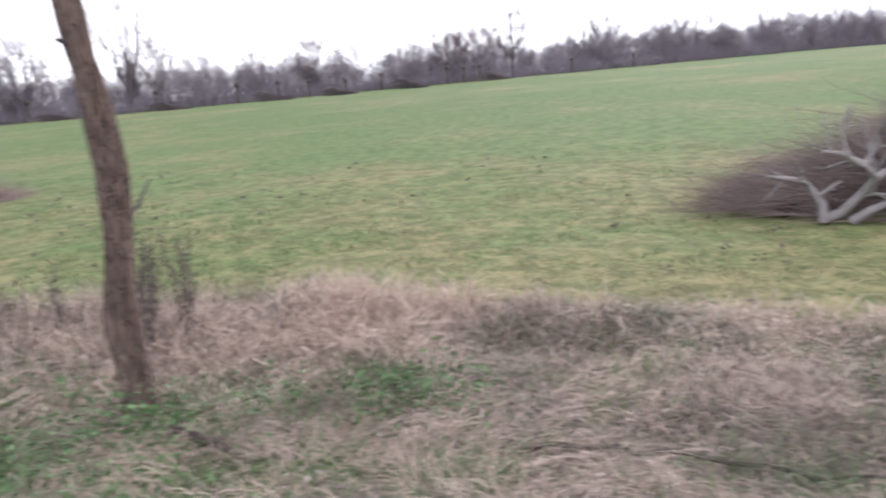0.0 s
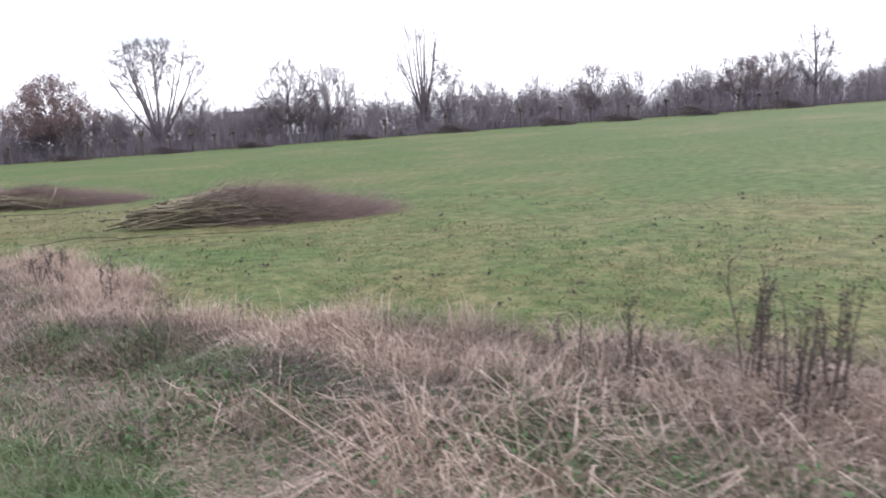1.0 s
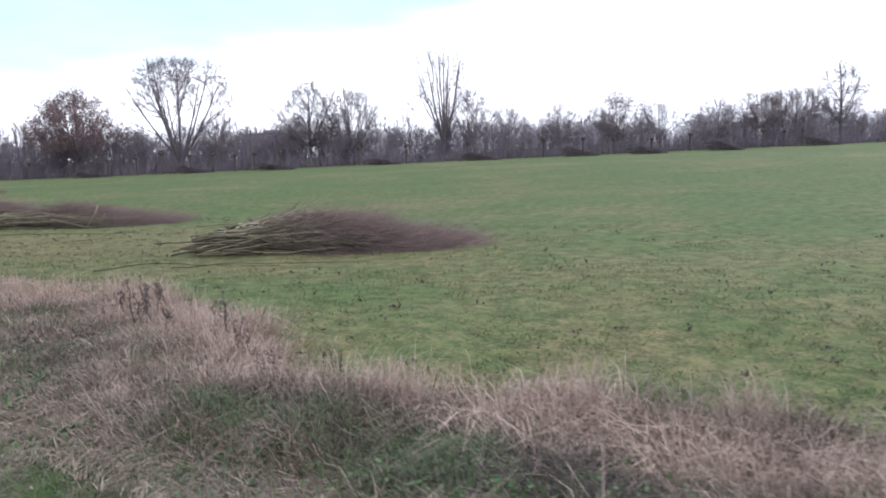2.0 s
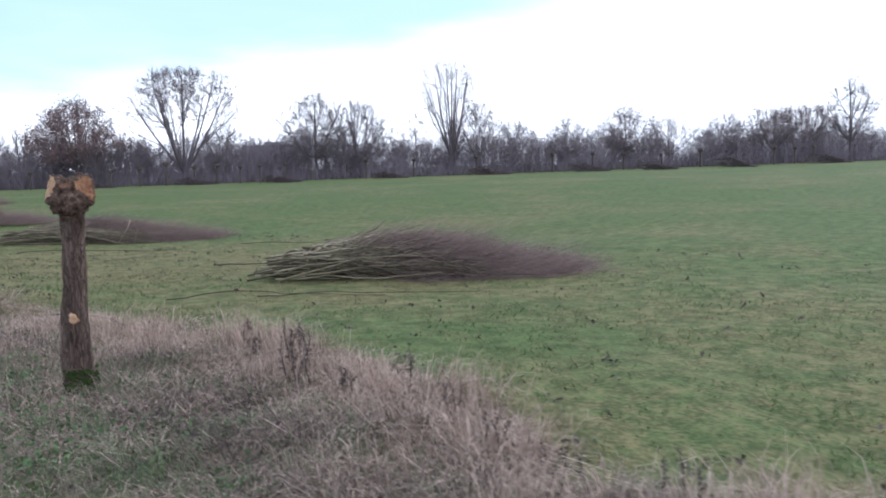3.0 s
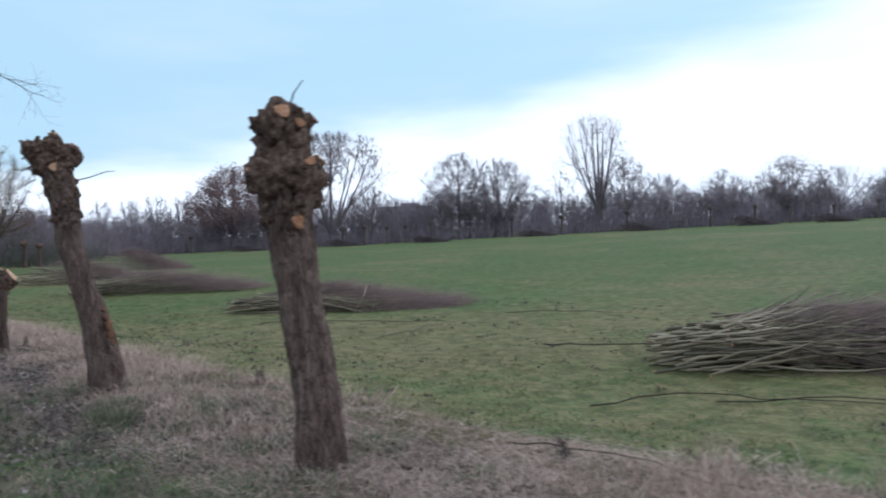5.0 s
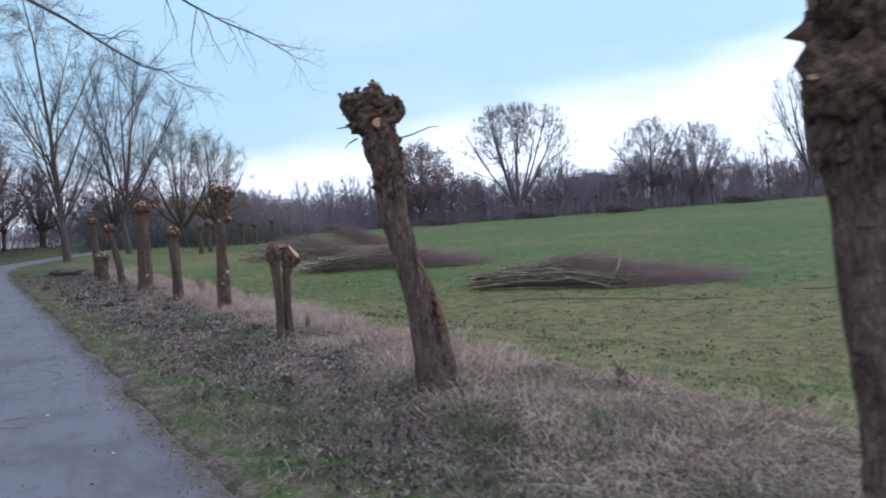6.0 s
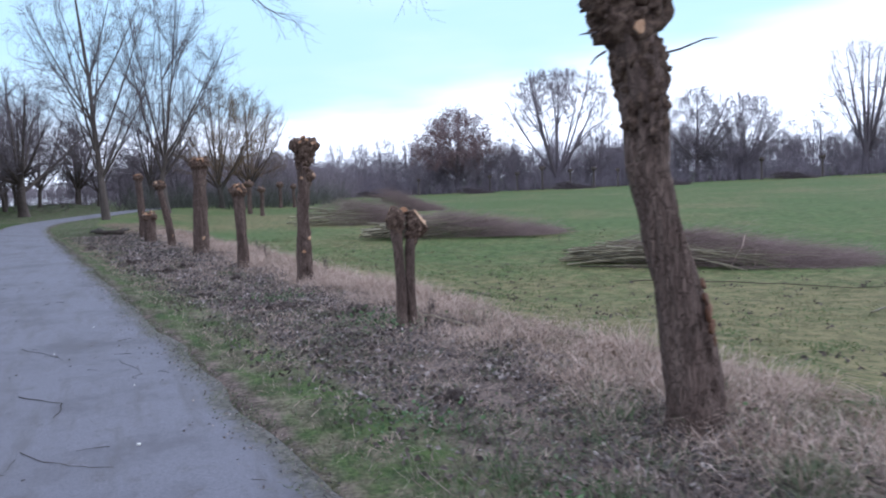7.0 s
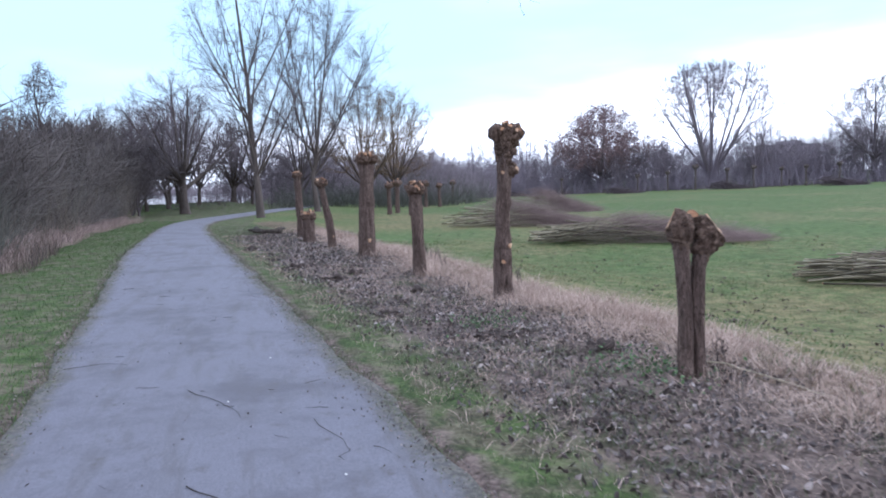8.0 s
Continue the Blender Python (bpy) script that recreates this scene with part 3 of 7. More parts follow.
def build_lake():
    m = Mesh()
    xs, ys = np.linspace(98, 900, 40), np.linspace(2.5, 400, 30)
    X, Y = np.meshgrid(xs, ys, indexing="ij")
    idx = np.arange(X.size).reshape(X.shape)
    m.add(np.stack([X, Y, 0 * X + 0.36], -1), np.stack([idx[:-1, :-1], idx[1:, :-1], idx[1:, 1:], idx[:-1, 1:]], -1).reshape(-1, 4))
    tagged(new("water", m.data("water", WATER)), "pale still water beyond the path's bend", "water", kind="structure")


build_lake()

# ---- pollard willows along the path ----


def disc(c, n, r, seed, bulge=0.1, sides=14):
    """A rough sawn face: a shallow cushion of radius r about c, facing n, with an uneven rim."""
    rng = np.random.default_rng(seed)
    n = unit(np.asarray(n, float))
    a = unit(np.cross(n, [0.3, 0.5, 0.81]))
    b = np.cross(n, a)
    ang = np.arange(sides) * 2 * np.pi / sides
    p = rng.uniform(0, 6.28, 3)
    rim = r * (1 + 0.16 * np.sin(2 * ang + p[0]) + 0.13 * np.sin(3 * ang + p[1]) + 0.07 * np.sin(5 * ang + p[2]) + 0.04 * rng.normal(size=sides))
    ring = lambda f, h: np.asarray(c) + (np.cos(ang)[:, None] * a + np.sin(ang)[:, None] * b) * (rim * f)[:, None] + n * h
    v = np.concatenate([ring(1.0, -r * 0.35), ring(1.0, 0.0), ring(0.6, r * bulge * rng.uniform(0.5, 1.4)), [np.asarray(c) + n * r * bulge * 1.2]])
    m = Mesh()
    i = np.arange(sides)
    j = np.roll(i, -1)
    m.add(v, np.concatenate([np.stack([i, j, j + sides, i + sides], 1), np.stack([i + sides, j + sides, j + 2 * sides, i + 2 * sides], 1)]))
    m.f.append(np.stack([i + 2 * sides, j + 2 * sides, np.full(sides, 3 * sides)], 1))
    return m


def trunk_mesh(axis_pts, radii, seed, sides=44, furrow=0.10, flare=0.28, burls=()):
    """A bark-ridged trunk along axis points, flared at the foot."""
    ax, rd = np.array(axis_pts, float), np.array(radii, float)
    h = ax[:, 2]
    zs = np.arange(h[0], h[-1] + 0.001, 0.035)
    cx, cy, rr = (np.interp(zs, h, col) for col in (ax[:, 0], ax[:, 1], rd))
    v = np.empty((len(zs), sides, 3))
    for i, z in enumerate(zs):
        for j in range(sides):
            a = 2 * math.pi * j / sides
            f = 1 + flare * math.exp(-(z - h[0]) / 0.16) * (0.6 + 0.4 * math.cos(3 * a + seed))
            ridge = noise.noise(Vector((math.cos(a) * 5.5, math.sin(a) * 5.5, z * 1.6 + seed * 7.3)))
            lump = noise.noise(Vector((math.cos(a) * 1.3, math.sin(a) * 1.3, z * 2.6 + seed * 3.1)))
            fine = noise.noise(Vector((math.cos(a) * 11, math.sin(a) * 11, z * 5.0 + seed)))
            groove = abs(noise.noise(Vector((math.cos(a + 0.5 * z) * 4.2, math.sin(a + 0.5 * z) * 4.2, z * 0.9 + seed * 2.3))))
            r = rr[i] * f * (1.05 + furrow * ridge * 1.3 + 0.15 * lump + 0.07 * fine - 0.22 * max(0.0, 0.16 - groove) / 0.16)
            for bz, ba, br in burls:
                da = math.atan2(math.sin(a - ba), math.cos(a - ba))
                r += br * math.exp(-((z - bz) / 0.055) ** 2 - (da / 0.5) ** 2)
            v[i, j] = cx[i] + r * math.cos(a), cy[i] + r * math.sin(a), z
    idx = np.arange(v.size // 3).reshape(len(zs), sides)
    lo, hi = idx[:-1], idx[1:]
    m = Mesh()
    m.add(v, np.stack([lo, np.roll(lo, -1, 1), np.roll(hi, -1, 1), hi], -1).reshape(-1, 4))
    m.f.append(idx[-1][None])
    return m


def lump(mesh, c, r, seed, squash=(1, 1, 1), rough=0.46, detail=3):
    """A gnarled knob."""
    bm = bmesh.new()
    bmesh.ops.create_icosphere(bm, subdivisions=detail, radius=1.0)
    v = []
    for w in bm.verts:
        d = w.co.normalized()
        k = 1 + rough * noise.noise(d * 1.9 + Vector((seed * 5.1, seed, 0))) + rough * 0.75 * noise.noise(d * 4.3 + Vector((seed, 0, 9))) + rough * 0.35 * noise.noise(d * 9 + Vector((0, seed, 2)))
        v.append([c[n] + d[n] * r * k * squash[n] for n in range(3)])
    mesh.add(v, [[x.index for x in f.verts] for f in bm.faces])
    bm.free()


def sawn_lump(c, r, seed, squash, planes, rough=0.22, detail=5):
    """A knob with flat faces where the saw went: planes are (compass angle, tilt, distance from the middle in parts of r). Gives the bark and the faces."""
    bm = bmesh.new()
    bmesh.ops.create_icosphere(bm, subdivisions=detail, radius=1.0)
    P = np.array([w.co for w in bm.verts])
    F = np.array([[w.index for w in f.verts] for f in bm.faces])
    bm.free()
    k = np.array([1 + rough * noise.noise(Vector(d) * 1.9 + Vector((seed * 5.1, seed, 0))) + rough * 0.7 * noise.noise(Vector(d) * 4.3 + Vector((seed, 0, 9))) + rough * 0.4 * noise.noise(Vector(d) * 9 + Vector((0, seed, 2))) for d in P])
    P = P * k[:, None] * np.array(squash)
    of = np.full(len(P), -1)
    for i, (a, tilt, d) in enumerate(planes):
        nrm = unit(np.array([math.cos(radians(a)), math.sin(radians(a)), tilt]))
        over = P @ nrm - d - 0.09 * np.array([noise.noise(Vector(q) * 2.6 + Vector((i, seed, 0))) for q in P])
        hit = over > 0
        P[hit] -= nrm * over[hit][:, None]
        of[hit] = i
    V = P * r + np.array(c)
    own = np.where((of[F] == of[F][:, :1]).all(1), of[F][:, 0], -1)
    bark, faces = Mesh(), []
    bark.add(V, F)
    for i, (a, tilt, d) in enumerate(planes):
        f = F[own == i]
        if len(f) < 8:
            continue
        nrm = unit(np.array([math.cos(radians(a)), math.sin(radians(a)), tilt]))
        group = np.arange(len(V))
        for _ in range(60):
            low = group[f].min(1)
            before = group.copy()
            np.minimum.at(group, f.ravel(), np.repeat(low, 3))
            if (group == before).all():
                break
        names, sizes = np.unique(group[f[:, 0]], return_counts=True)
        f = f[group[f[:, 0]] == names[sizes.argmax()]]
        used, inv = np.unique(f, return_inverse=True)
        m = Mesh()
        m.add(V[used] + nrm * 0.003, inv.reshape(f.shape))
        faces.append(m)
    return bark, faces


def stubs(mesh, cuts, seed):
    """Short sawn stumps of branches: (foot, direction, length, radius)."""
    for i, (c, d, length, r) in enumerate(cuts):
        d = unit(np.asarray(d, float))
        p = np.asarray(c, float)[None] + d[None] * np.linspace(-0.06, length, 4)[:, None]
        tubes(mesh, p[None], np.array([[1.35, 1.15, 1.0, 1.0]]) * r, 10, True)


def pollard(x, y, stems, knobs, cuts, label, seed, moss=0.0, scars=(), group="row of pollard willows", shoots=(), shaggy=0, burls=(), flakes=None, sawn=(), gnarl=0.46):
    """sawn: (centre, radius, squash, saw planes, which of them are dull); stems: (axis points, radii) from the ground up; knobs: (centre, radius, squash); cuts: (foot, direction, length, radius) on the head;
    scars: (centre, direction, radius, orange) on the trunk; burls: (height, angle, size) on the first stem."""
    rng = np.random.default_rng(seed)
    top = thing("pollard_willow", x, y, float(land(x, y)), label, "tree stump", group)
    for n, (pts, rad) in enumerate(stems):
        part("trunk", trunk_mesh(pts, rad, seed + n * 3.3, burls=burls if n == 0 else ()), BARK, top)
    m = Mesh()
    for n, (c, r, sq) in enumerate(knobs):
        lump(m, c, r, seed * 1.7 + n * 2.1, sq, gnarl)
    head = part("head", m, KNOB, top, "gnarled knobbly pollard head")
    if flakes:
        m = Mesh()
        z0, z1, count = flakes
        pts, rad = stems[0]
        pz = [p[2] for p in pts]
        for n in range(count):
            z, a = rng.uniform(z0, z1), rng.uniform(0, 2 * math.pi)
            r = float(np.interp(z, pz, rad)) * rng.uniform(0.92, 1.12)
            c = (np.interp(z, pz, [p[0] for p in pts]) + r * math.cos(a), np.interp(z, pz, [p[1] for p in pts]) + r * math.sin(a), z)
            lump(m, c, rng.uniform(0.015, 0.034), seed * 3.1 + n, (1, 1, rng.uniform(1.0, 1.9)), 0.75, 2)
        part("loose_bark", m, KNOB, head, kind="stuff")
    for n, (c, d, length, r) in enumerate(cuts):
        d = unit(np.asarray(d, float))
        m = Mesh()
        stubs(m, [(c, d, length, r)], seed)
        part("stub", m, KNOB, head)
        part("cut_face", disc(np.asarray(c) + d * (length + 0.004), d, r * 0.97, seed * 31 + n, 0.03), CUT, head, "pale freshly sawn wood face", False)
    for n, (c, r, sq, planes, dull) in enumerate(sawn):
        bark, faces = sawn_lump(c, r, seed * 2.3 + n, sq, planes)
        knob = part("knob", bark, KNOB, top, "dark bark left on the sawn head")
        for i, f in enumerate(faces):
            part("cut_face", f, CUT_ORANGE if i in dull else CUT, knob, "pale freshly sawn wood face", False)
    if shaggy:
        which = rng.integers(len(knobs), size=shaggy)
        c = np.array([knobs[q][0] for q in which])
        rr = np.array([knobs[q][1] for q in which])[:, None]
        d = unit(rng.normal(size=(shaggy, 3)) + [0, 0, 0.3])
        p0 = c + d * rr * 0.72
        p1 = p0 + unit(d + rng.normal(size=d.shape) * 0.6 + [0, 0, 0.25]) * rng.uniform(0.03, 0.09, (shaggy, 1))
        m = Mesh()
        tubes(m, np.stack([p0, (p0 + p1) / 2 + rng.normal(size=p0.shape) * 0.006, p1], 1), np.repeat([[0.026, 0.021, 0.015]], shaggy, 0) * rng.uniform(0.45, 1.2, (shaggy, 1)), 5, True)
        part("shaggy_bark", m, KNOB, head, kind="stuff")
    for n, (c, d, r, orange) in enumerate(scars):
        part("saw_scar", disc(c, d, r, seed * 17 + n, 0.06), CUT_ORANGE if orange else CUT, top, "raw orange-brown saw wound")
    if moss:
        mm = Mesh()
        r0 = stems[0][1][0]
        for n in range(240):
            a, z = radians(150) + rng.normal() * 0.9, moss * rng.random() ** 1.3
            rr = r0 * (0.98 + 0.30 * math.exp(-z * 10))
            lump(mm, (rr * math.cos(a), rr * math.sin(a), z), rng.uniform(0.008, 0.015), seed + n, (1, 1, 0.9), 0.5, 1)
        part("moss", mm, MOSS, top, "green moss round the foot", kind="stuff")
    for pts in shoots:
        m = Mesh()
        tubes(m, np.array([pts]), np.array([np.linspace(0.008, 0.003, len(pts))]), 5, True)
        part("shoot", m, TREE_TWIG, top)
    return top


def auto_head(rng, z, r, n, size):
    """Sawn stumps spread over the top of a head at height z."""
    out = []
    for i in range(n):
        a = 2.399 * i + rng.uniform(-0.3, 0.3)
        up = rng.uniform(0.05, 0.9)
        d = np.array([math.cos(a) * math.sqrt(1 - up * up), math.sin(a) * math.sqrt(1 - up * up), up])
        out.append((tuple(d * r * 0.8 + np.array([0, 0, z])), tuple(d + np.array([0, 0, 0.35])), r * rng.uniform(0.15, 0.4), size * rng.uniform(0.7, 1.25)))
    return out


R8 = np.random.default_rng(8)
# slim pole with big sawn head
pollard(17.59, -3.365, [([(0, 0, -0.1), (0.005, 0.02, 0.3), (-0.005, 0.005, 0.7), (-0.02, 0.0, 1.1), (-0.06, 0.015, 1.36)], [0.102, 0.090, 0.078, 0.066, 0.078])],
        [((-0.055, 0.015, 1.31), 0.080, (1, 1, 1.3)), ((-0.062, 0.015, 1.375), 0.110, (1, 1, 0.85))], [],
        "slim pollarded willow trunk with orange sawn head and mossy foot", 1, moss=0.20, scars=[((-0.086, 0.060, 0.560), (-0.85, 0.5, 0.1), 0.034, False)], shaggy=6, gnarl=0.2, burls=[(0.95, 2.6, 0.015), (0.5, 2.3, 0.015)],
        sawn=[((-0.06 + 0.078 * math.cos(radians(a)), 0.015 + 0.078 * math.sin(radians(a)), z), r, (1, 1, 1.25), planes, dull) for a, z, r, planes, dull in (
            (62, 1.43, 0.084, [(92, 0.30, 0.62), (30, 0.1, 0.72)], (1,)),
            (238, 1.43, 0.090, [(186, 0.30, 0.62), (240, 0.1, 0.74)], (1,)),
            (290, 1.41, 0.070, [(285, 0.3, 0.5)], ()), (335, 1.42, 0.080, [(330, 0.3, 0.5)], ()), (12, 1.41, 0.070, [(15, 0.3, 0.5)], ()),
            (150, 1.36, 0.072, [], ()), (105, 1.36, 0.070, [], ()), (190, 1.36, 0.070, [], ()), (140, 1.45, 0.040, [(150, 2.0, 0.5)], (0,)))])
# thick trunk with double knobbly head
pollard(21.19, -3.03, [([(0, 0, -0.1), (0.02, 0.03, 0.5), (0.05, 0.08, 1.0), (0.08, 0.12, 1.5), (0.10, 0.14, 1.72), (0.11, 0.15, 1.9)], [0.148, 0.138, 0.132, 0.134, 0.162, 0.15])],
        [((0.12, 0.13, 2.12), 0.155, (1, 1, 0.95)), ((0.06, 0.23, 2.18), 0.105, (1, 1, 1)), ((0.18, 0.03, 2.15), 0.105, (1, 1, 1)), ((0.16, 0.0, 1.84), 0.165, (1, 1, 0.95)), ((0.05, 0.28, 1.87), 0.13, (1, 1, 1)), ((0.1, 0.14, 2.27), 0.11, (1, 1, 0.8)), ((0.0, 0.12, 1.9), 0.12, (1, 1, 1.1)), ((0.11, 0.14, 2.01), 0.15, (1, 1, 1.0))],
        [((-0.02, 0.20, 2.24), (-0.75, 0.3, 0.5), 0.03, 0.040), ((-0.02, 0.10, 2.19), (-0.9, 0.0, 0.3), 0.03, 0.032), ((0.12, -0.05, 2.24), (-0.4, -0.65, 0.7), 0.04, 0.045),
         ((0.12, -0.10, 1.97), (-0.4, -0.55, 0.75), 0.04, 0.045), ((-0.05, 0.16, 1.58), (-0.95, 0.1, 0.25), 0.05, 0.042), ((0.06, 0.38, 1.93), (-0.3, 0.85, 0.4), 0.01, 0.035), ((0.05, 0.05, 2.26), (-0.5, -0.2, 0.8), 0.03, 0.03), ((0.02, 0.18, 2.27), (-0.5, 0.3, 0.9), 0.03, 0.042), ((0.15, 0.02, 2.25), (-0.4, -0.3, 0.9), 0.03, 0.042), ((-0.05, 0.05, 1.95), (-0.9, 0.1, 0.5), 0.03, 0.036)],
        "thick willow trunk with two-tiered knobbly pollard head", 2, shoots=[[(0.12, 0.08, 2.3), (0.10, 0.06, 2.40), (0.08, 0.0, 2.49)]], shaggy=70, flakes=(1.6, 1.95, 40))
# leaning thick trunk
pollard(25.22, -2.80, [([(0, 0, -0.1), (0.0, 0.01, 0.3), (0.01, 0.035, 0.5), (0.02, 0.095, 0.82), (0.045, 0.185, 1.13), (0.055, 0.23, 1.34), (0.065, 0.285, 1.55), (0.07, 0.29, 1.76), (0.07, 0.31, 2.0), (0.09, 0.38, 2.32)], [0.160, 0.155, 0.150, 0.135, 0.118, 0.112, 0.112, 0.12, 0.125, 0.13])],
        [((0.09, 0.37, 2.34), 0.155, (1.0, 1.1, 0.9)), ((0.11, 0.55, 2.48), 0.115, (1, 1, 0.85)), ((0.10, 0.46, 2.38), 0.13, (1, 1, 1)), ((0.08, 0.24, 2.43), 0.12, (1, 1, 1.0)), ((0.09, 0.38, 2.53), 0.11, (1, 1, 1)), ((0.07, 0.32, 2.12), 0.13, (1, 1, 1.3))],
        [((-0.03, 0.42, 2.31), (-0.95, 0.1, 0.15), 0.03, 0.036), ((0.08, 0.62, 2.51), (-0.3, 0.7, 0.6), 0.03, 0.040), ((0.06, 0.20, 2.52), (-0.3, -0.5, 0.8), 0.03, 0.040), ((0.07, 0.38, 2.61), (-0.2, 0.05, 1), 0.05, 0.045), ((0.07, 0.50, 2.56), (-0.2, 0.3, 0.9), 0.02, 0.035)],
        "leaning willow trunk with shaggy pollard head and torn bark", 3, scars=[((-0.100, 0.020, 0.88), (-0.84, -0.5, 0.3), 0.030, True), ((-0.106, 0.002, 0.79), (-0.84, -0.54, 0.2), 0.040, True), ((-0.112, -0.015, 0.71), (-0.84, -0.54, 0.1), 0.050, True), ((-0.118, -0.032, 0.62), (-0.84, -0.54, 0.0), 0.046, True), ((-0.120, -0.045, 0.54), (-0.84, -0.54, 0.0), 0.028, True)],
        shoots=[[(0.08, 0.25, 2.18), (0.03, 0.08, 2.22), (0.0, -0.08, 2.28), (-0.01, -0.17, 2.29)], [(0.08, 0.6, 2.3), (0.07, 0.68, 2.29), (0.06, 0.73, 2.28)], [(0.08, 0.55, 2.2), (0.06, 0.63, 2.16), (0.05, 0.67, 2.12)]], shaggy=130, flakes=(1.74, 2.35, 70))
# twin-stemmed short pollard
pollard(29.02, -2.40, [([(-0.03, 0.062, -0.08), (-0.02, 0.055, 0.4), (-0.01, 0.065, 0.8), (-0.01, 0.095, 1.10)], [0.058, 0.047, 0.049, 0.062]),
                       ([(0.0, -0.060, -0.08), (0.0, -0.05, 0.4), (0.0, -0.065, 0.8), (0.0, -0.125, 1.03)], [0.056, 0.046, 0.049, 0.066])],
        [((-0.01, 0.08, 1.02), 0.072, (1, 1, 1.3)), ((0.0, -0.10, 0.95), 0.075, (1, 1, 1.3))], [],
        "short twin-stemmed pollard willow with pale sawn tops", 4, shaggy=4,
        sawn=[((-0.01, 0.095, 1.11), 0.098, (1, 1, 1.3), [(62, 0.45, 0.74), (330, 0.3, 0.7)], (1,)),
              ((0.0, -0.145, 1.05), 0.108, (1, 1, 1.25), [(238, 0.75, 0.66), (330, 0.3, 0.7)], (1,)),
              ((0.01, -0.02, 1.185), 0.055, (1, 1, 0.8), [(148, 0.8, 0.6), (40, 0.8, 0.6), (250, 0.8, 0.6)], (1,))])
# tall pollard with round head
pollard(33.28, -2.34, [([(0, 0, -0.1), (0.0, 0.0, 0.5), (-0.02, 0.0, 1.0), (-0.04, -0.03, 1.5), (-0.06, -0.05, 2.0)], [0.132, 0.108, 0.084, 0.082, 0.10])],
        [((-0.06, -0.06, 2.08), 0.165, (1, 1, 1.0)), ((-0.08, 0.05, 2.13), 0.12, (1, 1, 0.95)), ((-0.05, -0.17, 2.12), 0.12, (1, 1, 0.95)), ((-0.05, -0.07, 1.93), 0.125, (1, 1, 1.1)), ((-0.04, -0.09, 1.66), 0.105, (1, 1.15, 0.8)), ((-0.03, -0.05, 1.80), 0.095, (1, 1, 1.1))],
        [(tuple(np.array(c) + [-0.06, -0.06, 0]), d, l, r) for c, d, l, r in auto_head(R8, 2.08, 0.20, 22, 0.028)] + [((-0.1, -0.16, 1.68), (-0.7, -0.6, 0.2), 0.03, 0.028), ((-0.1, 0.0, 1.64), (-0.9, 0.3, 0.0), 0.03, 0.022)],
        "tall slender pollard willow with round sawn head", 5, scars=[((-0.115, -0.07, 0.72), (-0.8, -0.5, 0.1), 0.030, False), ((-0.125, 0.03, 0.52), (-0.95, 0.2, 0.1), 0.026, False)], shaggy=45,
        burls=[(0.55, 3.5, 0.03), (0.95, 2.6, 0.022), (1.25, 4.0, 0.025), (1.45, 3.0, 0.02), (0.3, 2.8, 0.03), (0.8, 4.4, 0.02)], flakes=(1.55, 2.0, 30))
for (px, py, hgt, r0, r1, hr, ncut, sd, lx, ly, text) in [
    (36.35, -1.88, 1.42, 0.105, 0.092, 0.155, 9, 6, 0.03, 0.03, "waist-thick short pollard willow with flat orange sawn head"),
    (39.75, -1.46, 2.0, 0.165, 0.135, 0.235, 11, 7, 0.0, -0.06, "stout pollard willow with knobbly crown-like head"),
    (43.2, -1.07, 1.62, 0.10, 0.07, 0.17, 7, 8, 0.0, 0.25, "thin leaning pollard willow with small sawn head"),
    (45.6, -0.62, 0.72, 0.17, 0.16, 0.23, 14, 9, 0.0, 0.02, "low thick willow stump with orange sawn top"),
    (47.6, -0.50, 1.9, 0.12, 0.09, 0.15, 5, 10, 0.0, 0.06, "weathered broken willow post with knobbed top")]:
    rg = np.random.default_rng(sd * 11)
    heads = [((lx, ly, hgt), hr * 0.8, (1, 1, 0.7))] + [((lx + hr * 0.55 * math.cos(q), ly + hr * 0.55 * math.sin(q), hgt + hr * 0.12), hr * 0.55, (1, 1, 0.8)) for q in (0.6, 2.4, 4.0, 5.4)]
    pollard(px, py, [([(0, 0, -0.1), (lx * 0.3, ly * 0.3, hgt * 0.4), (lx * 0.8, ly * 0.8, hgt * 0.8), (lx, ly, hgt)], [r0, r0 * 0.93, r1, r1 * 1.1])], heads,
            [(tuple(np.array(c) + [lx, ly, 0]), d, l, r) for c, d, l, r in auto_head(rg, hgt + 0.02, hr * 0.85, ncut + 6, 0.032)], text, sd, shaggy=36, burls=[(hgt * 0.3, 3.4, 0.02), (hgt * 0.6, 2.6, 0.018), (hgt * 0.8, 4.2, 0.02)],
            scars=[((lx * 0.2 - r0 * 0.95, ly * 0.2 - 0.03, hgt * 0.18), (-1, -0.2, 0.1), 0.04, False)] if sd in (7, 8) else ())
# uncut slender stem at the start of the row
young = thing("young_tree", 8.26, -4.22, float(land(8.26, -4.22)), "slender leaning tree stem with rough brown bark", "tree")
part("trunk", trunk_mesh([(0, 0, -0.1), (0.0, 0.0, 0.25), (0.01, 0.01, 0.5), (-0.02, -0.01, 0.85), (-0.05, -0.02, 1.2), (-0.02, 0.0, 1.55), (0.02, 0.02, 1.95), (0.10, 0.05, 3.2), (0.15, 0.05, 4.5)], [0.074, 0.070, 0.074, 0.060, 0.067, 0.058, 0.059, 0.048, 0.028], 12, 26), BARK, young)
ys = np.random.default_rng(5)
trP = np.array([[(0.10, 0.05, 2.2), (0.14, 0.1, 3.0), (0.18, 0.1, 3.8), (0.2, 0.1, 4.6)]])
P1, R1 = grow(ys, trP, np.array([[0.06, 0.05, 0.04, 0.02]]), 9, 0.25, (40, 10), 0.5, 5, 0.1)
